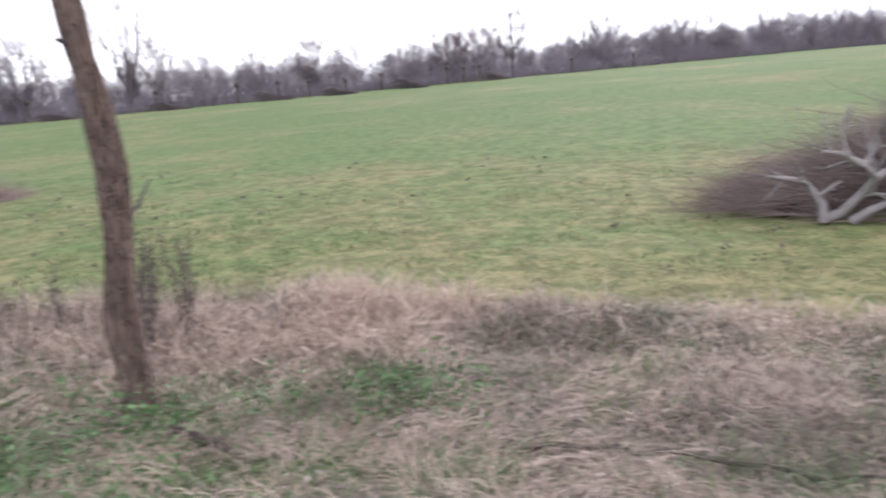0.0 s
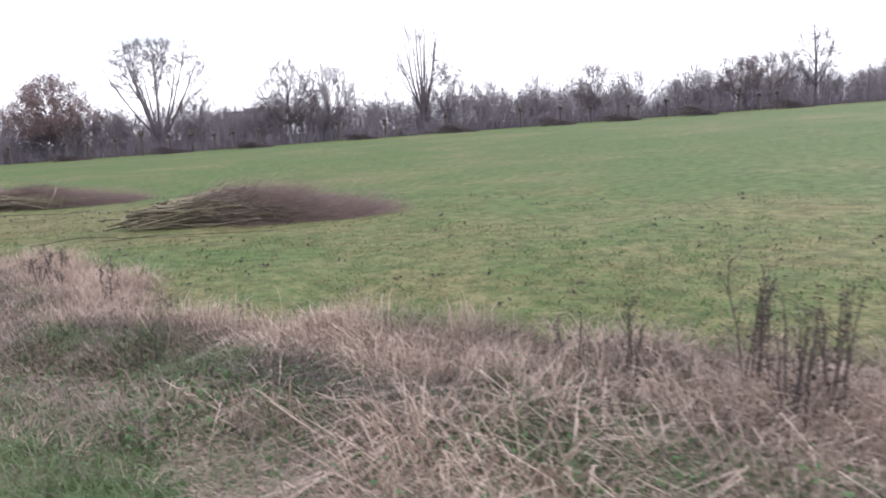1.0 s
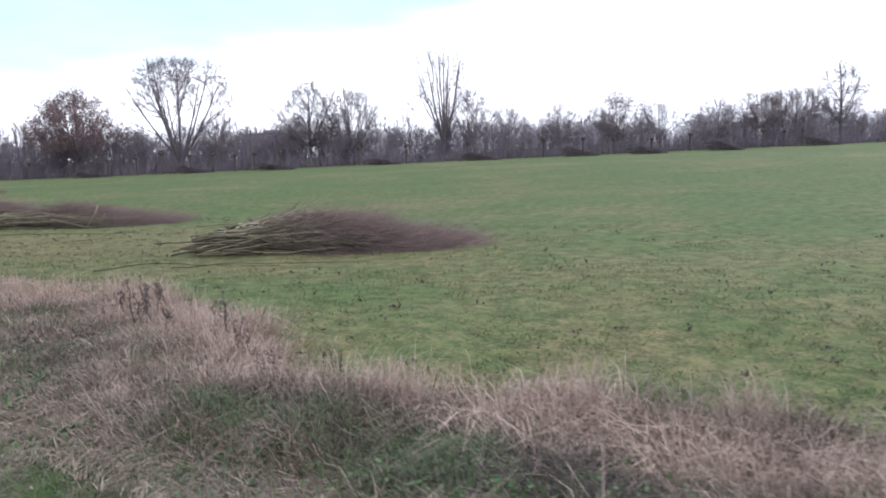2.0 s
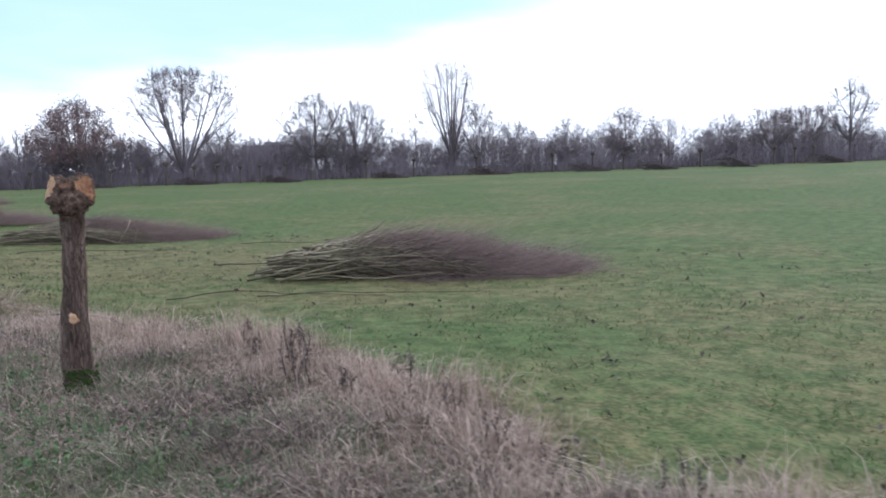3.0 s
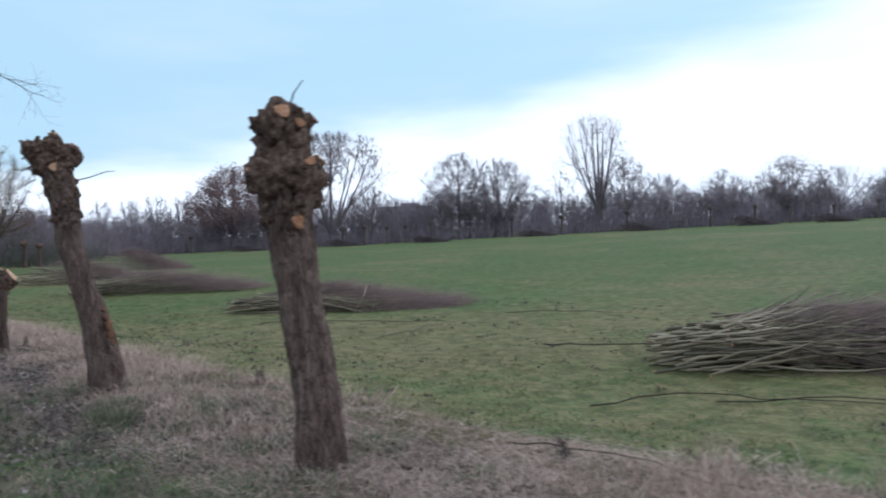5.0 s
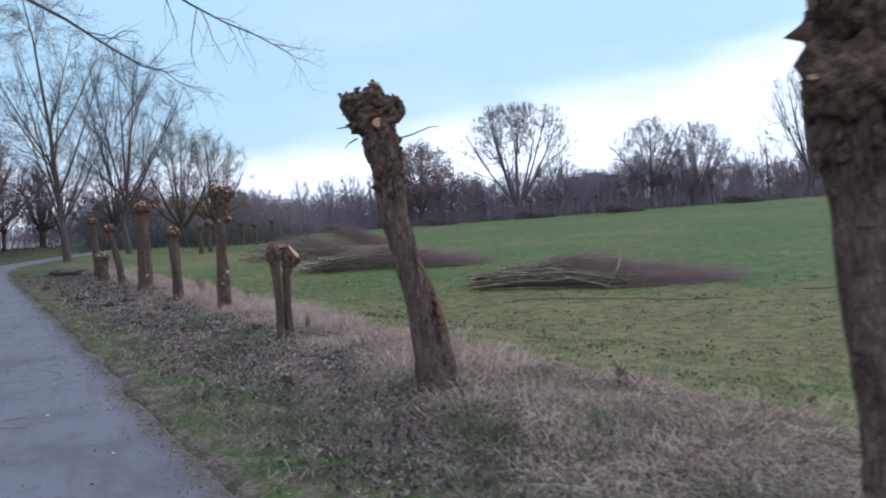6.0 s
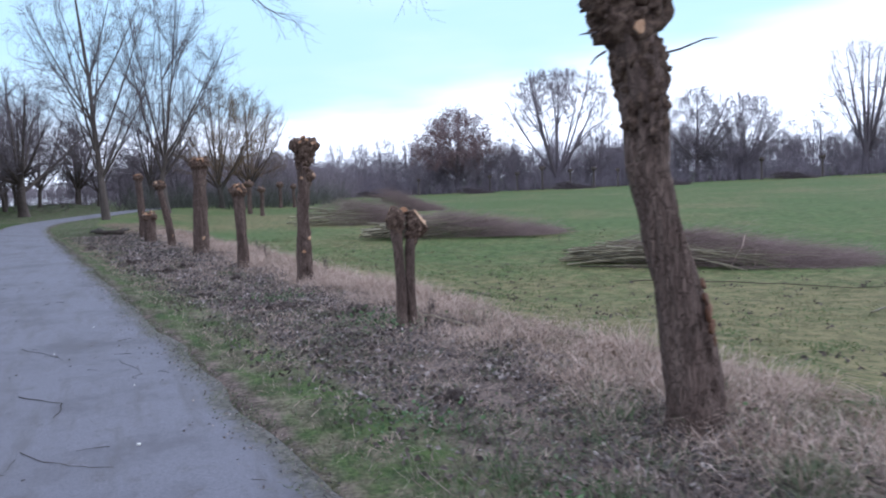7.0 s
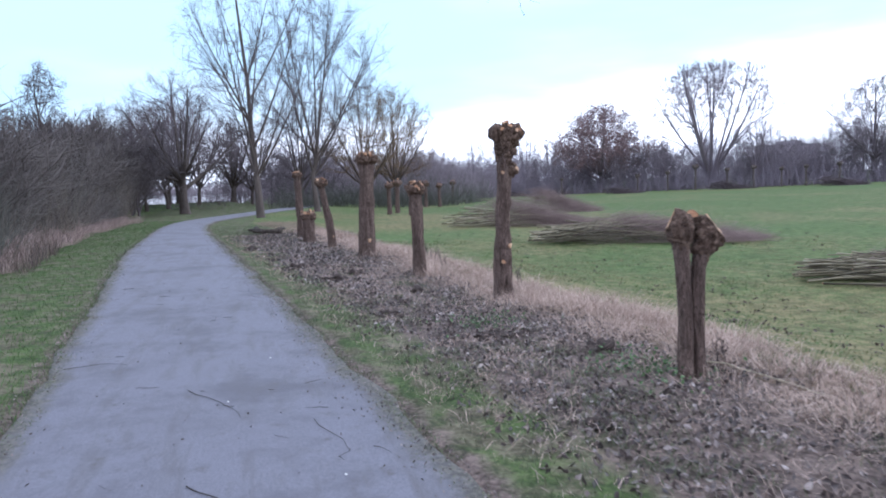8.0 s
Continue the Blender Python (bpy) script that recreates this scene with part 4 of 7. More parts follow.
P2, R2 = grow(ys, P1, R1, 5, 0.2, (35, 10), 0.5, 4, 0.08)
cm = Mesh()
tubes(cm, P1, R1, 5)
tubes(cm, P2, R2, 4)
sp = np.array([[(0.0, -0.06, 0.93), (-0.02, -0.16, 1.0), (-0.06, -0.22, 1.12)], [(0.02, 0.04, 1.72), (0.02, 0.10, 1.74), (0.01, 0.13, 1.78)]])
tubes(cm, sp, np.array([[0.012, 0.009, 0.004]] * 2), 5)
part("crown", cm, TREE_TWIG, young)

# farther pollards of the same row, past the bend
def plain_pollard(name, h, r, hr, seed, label, group, far=False):
    top = thing(name, 0, 0, 0, label, "tree stump", group)
    m = Mesh()
    P = np.array([[(0, 0, -0.3), (0.02, 0.0, h * 0.3), (-0.02, 0.03, h * 0.65), (0, 0, h)]])
    tubes(m, P, np.array([[r * 1.25, r, r * 0.9, r]]), 8)
    part("trunk", m, TREE_BARK if far else BARK, top)
    m = Mesh()
    lump(m, (0, 0, h), hr, seed, (1, 1, 0.75), 0.35, 2)
    lump(m, (hr * 0.4, hr * 0.3, h + hr * 0.3), hr * 0.6, seed + 1, (1, 1, 0.8), 0.35, 2)
    lump(m, (-hr * 0.4, -hr * 0.3, h + hr * 0.25), hr * 0.6, seed + 2, (1, 1, 0.8), 0.35, 2)
    hd = part("head", m, TREE_BARK if far else KNOB, top)
    rg = np.random.default_rng(seed)
    for c, d, l, rr in auto_head(rg, h + 0.05, hr * 0.95, 4, hr * 0.26):
        part("cut_face", disc(np.array(c) + unit(np.array(d)) * hr * 0.25, d, rr * (0.6 if far else 1.0), seed, 0.1, 8), CUT_ORANGE if far else CUT, hd)
    return top


row_far = plain_pollard("pollard_willow", 1.75, 0.14, 0.26, 40, "distant pollard willow standing past the bend", "row of pollard willows")
row_far.matrix_basis = pose(70.5, -7.0, float(land(70.5, -7)))
for x, y, s, a in [(72.7, -7.9, 1.1, 50), (68.2, -7.9, 0.9, 120), (84, -12.2, 1.05, 200), (83, -13.1, 0.95, 260), (96, -17.5, 1.1, 20)]:
    c = copy_thing(row_far, pose(x, y, float(land(x, y)), 0, 0, a))
    c.scale = (s, s, s)
far_pol = plain_pollard("pollard_willow", 2.15, 0.10, 0.29, 60, "far pollard willow before the wood's edge", "pollards along the far wood", True)
LINE_A, LINE_D, LINE_N = np.array([112.4, -43.4]), np.array([-0.690, -0.724]), np.array([0.724, -0.690])


def on_line(s, off):
    """A place along the wood's edge: s metres from its start, off metres behind the row of heaps."""
    p = LINE_A + LINE_D * s + LINE_N * off
    return float(p[0]), float(p[1])


first = True
for s, lift in [(-9.7, 1), (0.9, 1), (4.8, 1.1), (8.3, 1.35), (12.1, 1.1), (15.2, 1.15), (18.3, 1), (21, 1.05), (24.5, 1.1), (35.6, 1.15), (42.3, 1.1), (51.1, 1.15), (62, 1.15), (67.8, 1.1), (72.3, 1.0), (77.9, 0.9), (83.6, 1.1), (94.6, 1.15), (97.7, 1.05), (100.5, 1.1), (-22, 1.0), (-33, 1.0), (118, 1.0), (131, 1.0)]:
    x, y = on_line(s, 5)
    m = pose(x, y, float(land(x, y)), 0, 0, s * 47 % 360)
    if first:
        far_pol.matrix_basis, first = m, False
        c = far_pol
    else:
        c = copy_thing(far_pol, m)
    c.scale = (lift, lift, lift)

# ---- heaps of cut willow rods on the meadow ----


def rod_variants(rng, n, length, r):
    out = []
    for i in range(n):
        k = 7
        s = np.linspace(0, 1, k)
        bow = rng.normal(size=2) * 0.05
        P = np.stack([s * length, bow[0] * length * s * s + 0.012 * rng.normal(size=k), bow[1] * length * s * s + 0.012 * rng.normal(size=k)], 1)
        m = Mesh()
        tubes(m, P[None], (r * (1 - 0.8 * s))[None], 6, True)
        out.append(m.data("rod", RODS))
    return out


ROD_SETS = rod_variants(np.random.default_rng(21), 8, 1.0, 0.0055)
STOUT_RODS = rod_variants(np.random.default_rng(22), 8, 1.0, 0.0115)


def brush_heap(x0, y0, x1, y1, width, height, rods, twigs, seed, label, pale=False, group="heaps of cut willow", fork=0, brush=None):
    """Rods with their butts at (x0, y0) and their tips towards (x1, y1), under a dome of fine twigs."""
    rng = np.random.default_rng(seed)
    L = math.hypot(x1 - x0, y1 - y0)
    yaw = math.atan2(y1 - y0, x1 - x0)
    z0 = float(land((x0 + x1) / 2, (y0 + y1) / 2))
    top = thing("brush_pile", x0, y0, z0, label, "brush pile", group)
    top.rotation_euler = (0, 0, yaw)

    def dome(s, w):
        """Height of the heap at s along and w across, both in parts."""
        return height * np.interp(s, [-0.1, 0.0, 0.2, 0.42, 0.6, 0.8, 1.0, 1.2], [0.1, 0.30, 0.74, 1.0, 0.80, 0.44, 0.17, 0.05]) * np.sqrt(np.clip(1 - w * w, 0, 1))

    # single rods, butts fanned at the near end
    for i in range(rods):
        w = rng.uniform(-1, 1)
        layer = rng.random() ** 0.7
        w0 = np.clip(w + rng.normal() * 0.25, -1.2, 1.2)
        s0 = abs(rng.normal()) * 0.11 + (0.16 * rng.random() if i % 3 == 0 else 0)
        length = L * rng.uniform(0.55, 0.85)
        a = Vector((s0 * L, w0 * width * 0.42, 0.03 + layer * dome(0.07 + s0, w) * 0.85))
        s1 = s0 + length / L * 0.95
        b = Vector((s1 * L, np.clip(w * 0.7 + rng.normal() * 0.62, -1.3, 1.3) * width * 0.45, 0.03 + np.clip(layer + rng.normal() * 0.22, 0.02, 1.1) * dome(min(s1, 0.95), w * 0.7)))
        r = rng.uniform(1.2, 3.3)
        stout = i % 9 < (4 if rods > 180 else 2) and twigs > 1850
        if stout:
            w = rng.uniform(-0.95, 0.35)
            s0, s1 = rng.uniform(0.0, 0.2), rng.uniform(0.36, 0.64)
            a = Vector((s0 * L, (w + rng.normal() * 0.22) * width * 0.5, 0.02 + rng.uniform(0.15, 0.9) * dome(s0 + 0.03, w * 0.8)))
            b = Vector((s1 * L, np.clip(w + rng.normal() * 0.3, -0.95, 0.95) * width * 0.46, rng.uniform(0.75, 1.04) * dome(s1, w * 0.9)))
            r = rng.uniform(0.9, 1.9) * (1 if rods > 180 else 0.75)
        b.z = max(b.z, 0.03)
        a.z = max(a.z, 0.02)
        ob = new("rod", (STOUT_RODS if stout else ROD_SETS)[int(rng.integers(8))])
        ob.parent = top
        way = b - a
        turn = way.to_track_quat("X", "Z") @ Euler((rng.uniform(0, 6.28), 0, 0)).to_quaternion()
        ob.matrix_local = Matrix.LocRotScale(a, turn, (way.length, r, r))
        if i % 3 == 1 and twigs > 800:
            part("sawn_butt", disc(a - way.normalized() * 0.004, -way, (0.011 if stout else 0.0053) * r, seed + i, 0.1, 8), CUT, top)
    # the dome of branching twigs
    n = twigs
    s = rng.beta(2.7, 1.8, n) * 0.98 + 0.12
    w = np.clip(rng.normal(size=n) * 0.5, -1, 1)
    h = np.maximum(dome(s, w) * rng.random(n) ** 0.55, 0.02)
    base = np.stack([s * L, w * width * 0.5, h], 1)
    length = rng.uniform(0.35, 1.1, n)
    way = unit(np.stack([1 + 0 * s, rng.normal(size=n) * 0.42, rng.normal(size=n) * 0.17 - 0.14 * s + 0.07], 1))
    k = 3
    pts, p = [base], base
    for j in range(1, k):
        way = unit(way + 0.12 * rng.normal(size=way.shape) + np.array([0, 0, -0.03]))
        p = p + way * (length / (k - 1))[:, None]
        p[:, 2] = np.maximum(p[:, 2], 0.015)
        pts.append(p)
    P = np.stack(pts, 1)
    R = np.repeat([[0.0045, 0.0034, 0.0018]], n, 0) * rng.uniform(0.7, 1.3, (n, 1)) * (8.0 if twigs < 800 else 1.0)
    mt = Mesh()
    spikes(mt, P, R)
    P2, R2 = grow(rng, P, R, 4, 0.15, (28, 8), 0.5, 2, 0.0, 0.1, 0.7, 0.4, 0.0022)
    P2[..., 2] = np.maximum(P2[..., 2], 0.01)
    spikes(mt, P2, R2)
    part("brushwood", mt, brush or TWIGS, top, "fine reddish-brown twig tips", kind="stuff")
    # branching limbs that stick out of it
    if fork:
        nb = fork
        b0 = np.stack([rng.uniform(0.1, 0.6, nb) * L, rng.uniform(-0.2 if pale else -0.5, 0.9 if pale else 0.5, nb) * width * 0.6, rng.uniform(0.05, 0.6, nb) * height], 1)
        d0 = unit(np.stack([0.9 + 0 * b0[:, 0], rng.normal(size=nb) * 0.35, (0.03 if not pale else 0.3) + 0.13 * rng.random(nb)], 1))
        if not pale:
            q, w = rng.uniform(0.05, 0.55, nb), rng.uniform(-0.85, 0.25, nb)
            b0 = np.stack([q * L, w * width * 0.5, dome(q, w) * rng.uniform(0.62, 0.9, nb)], 1)
            d0 = unit(np.stack([np.ones(nb), rng.normal(size=nb) * 0.22, (dome(q + 0.3, w) - dome(q, w)) / (0.3 * L) + rng.normal(size=nb) * 0.04 - 0.05], 1))
        if pale:
            b0 = np.stack([rng.uniform(0.55, 0.98, nb) * L, rng.uniform(0.45, 0.9, nb) * width * 0.5, rng.uniform(0.02, 0.15, nb)], 1)
            d0 = unit(np.stack([rng.uniform(-0.9, 0.7, nb), rng.uniform(-0.3, 0.3, nb), rng.uniform(0.25, 0.9, nb)], 1))
        Pm = np.stack([b0 + d0 * q * L * 0.35 + [0, 0, 0.0] for q in np.linspace(0, 1, 5)], 1)
        Rm = np.repeat([[0.03, 0.026, 0.02, 0.014, 0.008]], nb, 0) * (0.62 if not pale else 1.0)
        for i in range(nb):
            Pb, Rb = grow(rng, Pm[i : i + 1], Rm[i : i + 1], 6, 0.2, (34, 10) if pale else (17, 6), 0.45, 4, 0.03 if pale else -0.03, 0.14 if pale else 0.08)
            Pc, Rc = grow(rng, Pb, Rb, 4, 0.2, (30, 10), 0.5, 3, 0.0, 0.12)
            mf = Mesh()
            tubes(mf, Pm[i : i + 1], Rm[i : i + 1], 6)
            tubes(mf, Pb, Rb, 4)
            tubes(mf, Pc, Rc, 3)
            part("limb", mf, TWIGS_PALE if pale else RODS, top, "pale grey forked limb" if pale else "forked willow rod")
    return top


brush_heap(22.75, -8.5, 19.1, -11.35, 1.9, 0.72, 215, 4000, 31, "long heap of cut willow rods with reddish twig tips", fork=30)
brush_heap(35.7, -8.5, 32.4, -12.7, 1.9, 0.68, 150, 2800, 32, "heap of cut willow rods lying on the meadow", fork=12)
brush_heap(44.0, -6.5, 42.0, -11.5, 2.0, 0.75, 120, 1900, 33, "heap of cut willow rods with sawn butts", fork=8)
brush_heap(53.8, -6.5, 51.4, -11.0, 2.2, 1.15, 70, 1800, 34, "tall heap of cut willow rods")
brush_heap(66.6, -12.8, 63.2, -16.7, 2.8, 1.45, 16, 2200, 35, "big distant heap of purple-brown willow brush")
pale_heap = brush_heap(2.3, -9.2, 5.2, -10.1, 1.9, 1.0, 12, 2600, 36, "heap of pale forked branches on the grass", pale=True)
rp = np.random.default_rng(39)
to_heap = Matrix.LocRotScale(pale_heap.location, pale_heap.rotation_euler, None).inverted()
for pts, r in [([(5.06, 0.0), (5.07, 0.18), (5.17, 0.33), (5.25, 0.39), (5.38, 0.41), (5.52, 0.44)], 0.050), ([(5.10, 0.25), (5.02, 0.32), (4.94, 0.37)], 0.026), ([(5.05, 0.04), (4.92, 0.10), (4.78, 0.26), (4.69, 0.41), (4.78, 0.53), (4.96, 0.61), (5.10, 0.64)], 0.055),
               ([(4.70, 0.40), (4.55, 0.48), (4.30, 0.62), (4.05, 0.80)], 0.045), ([(4.84, 0.03), (4.70, 0.14), (4.48, 0.24), (4.2, 0.30)], 0.055), ([(4.78, 0.52), (4.66, 0.70), (4.62, 0.95)], 0.028), ([(4.55, 0.48), (4.50, 0.70), (4.56, 0.98)], 0.028), ([(4.3, 0.1), (4.2, 0.5), (4.3, 0.9)], 0.04), ([(4.9, 0.58), (4.95, 0.78), (4.86, 0.95)], 0.02)]:
    P = np.array([tuple(to_heap @ Vector((q[0], -8.82 + rp.uniform(-0.08, 0.08), pale_heap.location.z + max(q[1] - 0.02, 0.01)))) for q in pts])[None]
    R = np.linspace(r * 0.85, r * 0.28, len(pts))[None]
    mf = Mesh()
    tubes(mf, P, R, 8)
    Pb, Rb = grow(rp, P, R, 7, 0.3, (40, 12), 0.45, 4, 0.05, 0.16)
    Pc, Rc = grow(rp, Pb, Rb, 6, 0.15, (34, 12), 0.6, 3, 0.03, 0.16)
    for A in (Pb, Pc):
        A[..., 2] = np.maximum(A[..., 2], 0.02)
    tubes(mf, Pb, Rb, 4)
    spikes(mf, Pc, Rc)
    part("limb", mf, TWIGS_PALE, pale_heap, "pale grey forked limb")
for n, (s, w, h, ln) in enumerate([(0, 2.4, 0.9, 6.0), (13.2, 2.6, 1.0, 6.0), (25, 2.4, 1.0, 5.6), (38.5, 2.4, 1.0, 5.6), (51.7, 2.6, 1.15, 6.2), (64.6, 2.8, 1.35, 6.2), (73.4, 2.6, 1.1, 5.4), (83.5, 2.6, 1.5, 5.4), (99.0, 3.0, 1.5, 7.5), (-16, 2.4, 0.9, 6.0)]):
    fx = [(112.4, -43.4), (104.0, -53.5), (91.7, -58.2), (85.9, -71.7), (76.1, -80.4), (65.8, -88.7), (57.5, -92.9), (49.9, -98.6), (43.7, -115.4), (124, -33)][n]
    dx, dy = LINE_D * ln / 2
    brush_heap(fx[0] + 0.7 - dx, fx[1] + 0.7 - dy, fx[0] + 0.7 + dx, fx[1] + 0.7 + dy, w, h, 4, 380, 50 + n, "far low heap of dark cut brush", group="heaps along the far wood", brush=DARKBRUSH)

# ---- trees ----


def gather(rng, pts, k, weight):
    """Sorts points into k neighbourhoods; weight scales the height against the breadth."""
    q = pts * np.array([1, 1, weight])
    k = min(k, len(q))
    mid = q[rng.choice(len(q), k, replace=False)]
    for i in range(5):
        lab = ((q[:, None] - mid[None]) ** 2).sum(-1).argmin(1)
        mid = np.stack([q[lab == g].mean(0) if (lab == g).any() else mid[g] for g in range(k)])
    return [np.flatnonzero(lab == g) for g in range(k) if (lab == g).any()]


def bend(p0, d0, p1, k, pull):
    """A limb that leaves p0 along d0 and curves to p1."""
    s = np.linspace(0, 1, k)[:, None]
    c = p0 + d0 * np.linalg.norm(p1 - p0) * pull
    return (1 - s) ** 2 * p0 + 2 * s * (1 - s) * c + s * s * p1


def crown_tree(name, x, y, h, seed, label, outline, clear=0.25, r=0.2, limbs=10, subs=9, tips=8, spray=5, length=0.9, thick=0.012, twig=None, bark=None, leaves=0, leaf=(0.08, 0.18), group="", weight=0.5, high=0.8, hollow=0.6, lean=(0.0, 0.0), leader=False, wild=0.10, up=0.0, side=(0.0, 0.0), burst=0.15):
    """A leafless tree whose twigs fill an outline of (part of the height, radius). clear: where the limbs begin."""
    rng = np.random.default_rng(seed)
    top = thing(name, x, y, float(land(x, y)), label, "tree", group)
    zo, ro = np.array(outline, float).T
    n = limbs * subs * tips
    zc = zo[0] + (zo[-1] - zo[0]) * rng.random(n * 4) ** high
    z = rng.choice(zc, n, p=np.interp(zc, zo, ro) ** 1.5 / (np.interp(zc, zo, ro) ** 1.5).sum())
    a = rng.uniform(0, 2 * np.pi, n)
    shape = 1 + 0.14 * np.sin(a * 3 + seed) + 0.16 * np.sin(a * 5 + z * 9 + seed * 2) + 0.10 * np.sin(a * 8 - z * 21 + seed)
    rad = np.interp(z, zo, ro) * shape * np.sqrt(hollow + (1 - hollow) * rng.random(n)) * rng.random(n) ** 0.42
    pts = np.stack([rad * np.cos(a) + side[0] * z + lean[0] * h * z, rad * np.sin(a) + side[1] * z + lean[1] * h * z, z * h], 1)
    fork = np.array([lean[0] * h * clear, lean[1] * h * clear, clear * h])
    k = 7
    s = np.linspace(0, 1, k)[:, None]
    end = fork if not leader else np.array([lean[0] * h, lean[1] * h, h * 0.93])
    T = np.array([0, 0, -0.25]) * (1 - s) + end * s + np.cumsum(rng.normal(size=(k, 3)) * [0.008 * h, 0.008 * h, 0], 0) * s
    RT = (r * (1.1 - (0.95 if leader else 0.35) * s[:, 0]) + r * 0.55 * np.exp(-s[:, 0] * 12))
    mt, mc = Mesh(), Mesh()
    tubes(mt, T[None], RT[None], 12)
    L2, S2, L3, S3 = [], [], [], []
    heart = pts.mean(0) * [0, 0, 1]
    for ids in gather(rng, pts, limbs, weight):
        q = pts[ids]
        goal = q.mean(0) * 0.4 + q[((q - fork) ** 2).sum(1).argmax()] * 0.6
        if leader:
            t = np.clip((goal[2] - 1.7 * np.hypot(goal[0] - T[-1, 0] * 0.5, goal[1] - T[-1, 1] * 0.5) - rng.uniform(0, 0.08) * h) / (0.93 * h), clear, 0.9)
        else:
            t = rng.uniform(0.6, 1.0)
        f = t * (k - 1)
        b = min(int(f), k - 2)
        p0 = T[b] * (1 - f + b) + T[b + 1] * (f - b)
        r0 = np.interp(f, np.arange(k), RT)
        out = unit((goal - p0) * [1, 1, 0.72] + [0, 0, up * h * 0.1])
        limb = bend(p0, out, goal, 8, 0.38) + np.cumsum(rng.normal(size=(8, 3)) * wild * 0.12, 0) * np.linspace(0, 1, 8)[:, None]
        rl = min(r0 * 0.62, r * (0.30 + 0.35 * np.linalg.norm(goal - p0) / h))
        RL = rl * np.linspace(1, 0.16, 8)
        tubes(mt, limb[None], RL[None], 6)
        for jds in gather(rng, q, subs, max(weight, 0.6)):
            w = q[jds]
            g2 = w.mean(0) * 0.5 + w[((w - heart) ** 2).sum(1).argmax()] * 0.5
            near = ((limb - g2) ** 2).sum(1).argmin()
            t2 = int(np.clip(near - rng.integers(0, 4), 1, 6))
            d2 = unit(unit(g2 - limb[t2]) + 0.3 * unit(limb[t2 + 1] - limb[t2]) + 0.22 * rng.normal(size=3))
            br = bend(limb[t2], d2, g2, 5, 0.45)
            br[1:-1] += rng.normal(size=(3, 3)) * wild
            rb = np.maximum(RL[t2] * 0.55 * np.linspace(1, 0.3, 5), thick * np.linspace(1.5, 1, 5))
            L2.append(br)
            S2.append(rb)
            st = rng.integers(1, 5, len(w))
            a0 = br[st]
            along = unit(br[np.minimum(st + 1, 4)] - br[st - 1])
            mid = (a0 + w) / 2 + along * (np.linalg.norm(w - a0, axis=1) * 0.18)[:, None] + rng.normal(size=w.shape) * wild
            L3.append(np.stack([a0, mid, w], 1))
            S3.append(np.repeat([[thick, thick * 0.85, thick * 0.65]], len(w), 0))
    P2, R2, P3, R3 = np.array(L2), np.array(S2), np.concatenate(L3), np.concatenate(S3)
    P4, R4 = grow(rng, P3, R3, spray, burst, (32, 10), 0.5, 2, 0.04, 0.1, 0.8, 0.5, thick * 0.6)
    o = P4[:, 0]
    fix = np.clip(np.linalg.norm(P4[:, 1] - o, axis=1), 0.3 * length, length)[:, None]
    P4[:, 1] = o + unit(unit(P4[:, 1] - o) + [0, 0, 0.12 + 1.4 * up]) * fix
    part("trunk", mt, bark or TREE_BARK, top)
    tubes(mc, P2, R2, 4)
    if thick > 0.0095:
        spikes(mc, P3, R3)
    else:
        tubes(mc, P3, R3, 3)
    spikes(mc, P4, R4)
    part("crown", mc, twig or TREE_TWIG, top, "bare winter twigs")
    if leaves:
        src = P4.reshape(-1, 3)
        c = src[rng.integers(len(src), size=leaves)] + rng.normal(size=(leaves, 3)) * 0.3
        m = Mesh()
        leaf_bits(m, rng, c, rng.uniform(leaf[0], leaf[1], leaves))
        part("foliage", m, OAKLEAF, top, "withered muted brown leaves still hanging", kind="stuff")
    return top


DOME = [(0.2, 0.62), (0.4, 1.0), (0.62, 0.98), (0.82, 0.74), (1.0, 0.2)]
FAN = [(0.36, 0.75), (0.5, 1.0), (0.66, 0.92), (0.82, 0.74), (0.95, 0.56), (1.0, 0.34)]
OAK = [(0.26, 0.55), (0.4, 0.95), (0.58, 1.0), (0.78, 0.72), (0.92, 0.42), (1.0, 0.2)]
COLUMN = [(0.34, 0.7), (0.5, 1.0), (0.75, 1.0), (0.94, 0.8), (1.0, 0.4)]
EGG = [(0.22, 0.45), (0.4, 0.9), (0.6, 1.0), (0.8, 0.8), (1.0, 0.2)]
FLAT = [(0.35, 0.6), (0.55, 1.0), (0.8, 1.0), (1.0, 0.6)]


def sized(shape, width):
    return [(z, w * width) for z, w in shape]


def far_tree(s, off, h, seed, label, shape, width, **more):
    x, y = on_line(s, off)
    # trunk and twigs both take the colour with the haze in it
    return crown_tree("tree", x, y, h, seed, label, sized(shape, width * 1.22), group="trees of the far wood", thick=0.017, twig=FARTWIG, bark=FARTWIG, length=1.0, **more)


far_tree(-7.0, 14, 12.8, 101, "round oak keeping withered red-brown leaves", OAK, 7.2, leaves=26000, leaf=(0.07, 0.14), r=0.36, limbs=13, clear=0.24, weight=1.0, high=1.0, hollow=0.35)
far_tree(8.6, 14, 16.9, 102, "bare fan-shaped willow with upright limbs", FAN, 8.2, r=0.5, limbs=11, subs=7, tips=11, clear=0.12, weight=0.9, high=0.34, up=0.0, hollow=0.8, spray=17, burst=0.7)
far_tree(14.6, 13, 9.6, 103, "small bare tree at the wood's edge", EGG, 3.4, r=0.16, subs=6)
far_tree(28.0, 14, 13.2, 104, "bare round-crowned tree in the wood", DOME, 5.2, r=0.26, leader=True, limbs=15, subs=10, tips=9, spray=9, weight=0.6, burst=0.4)
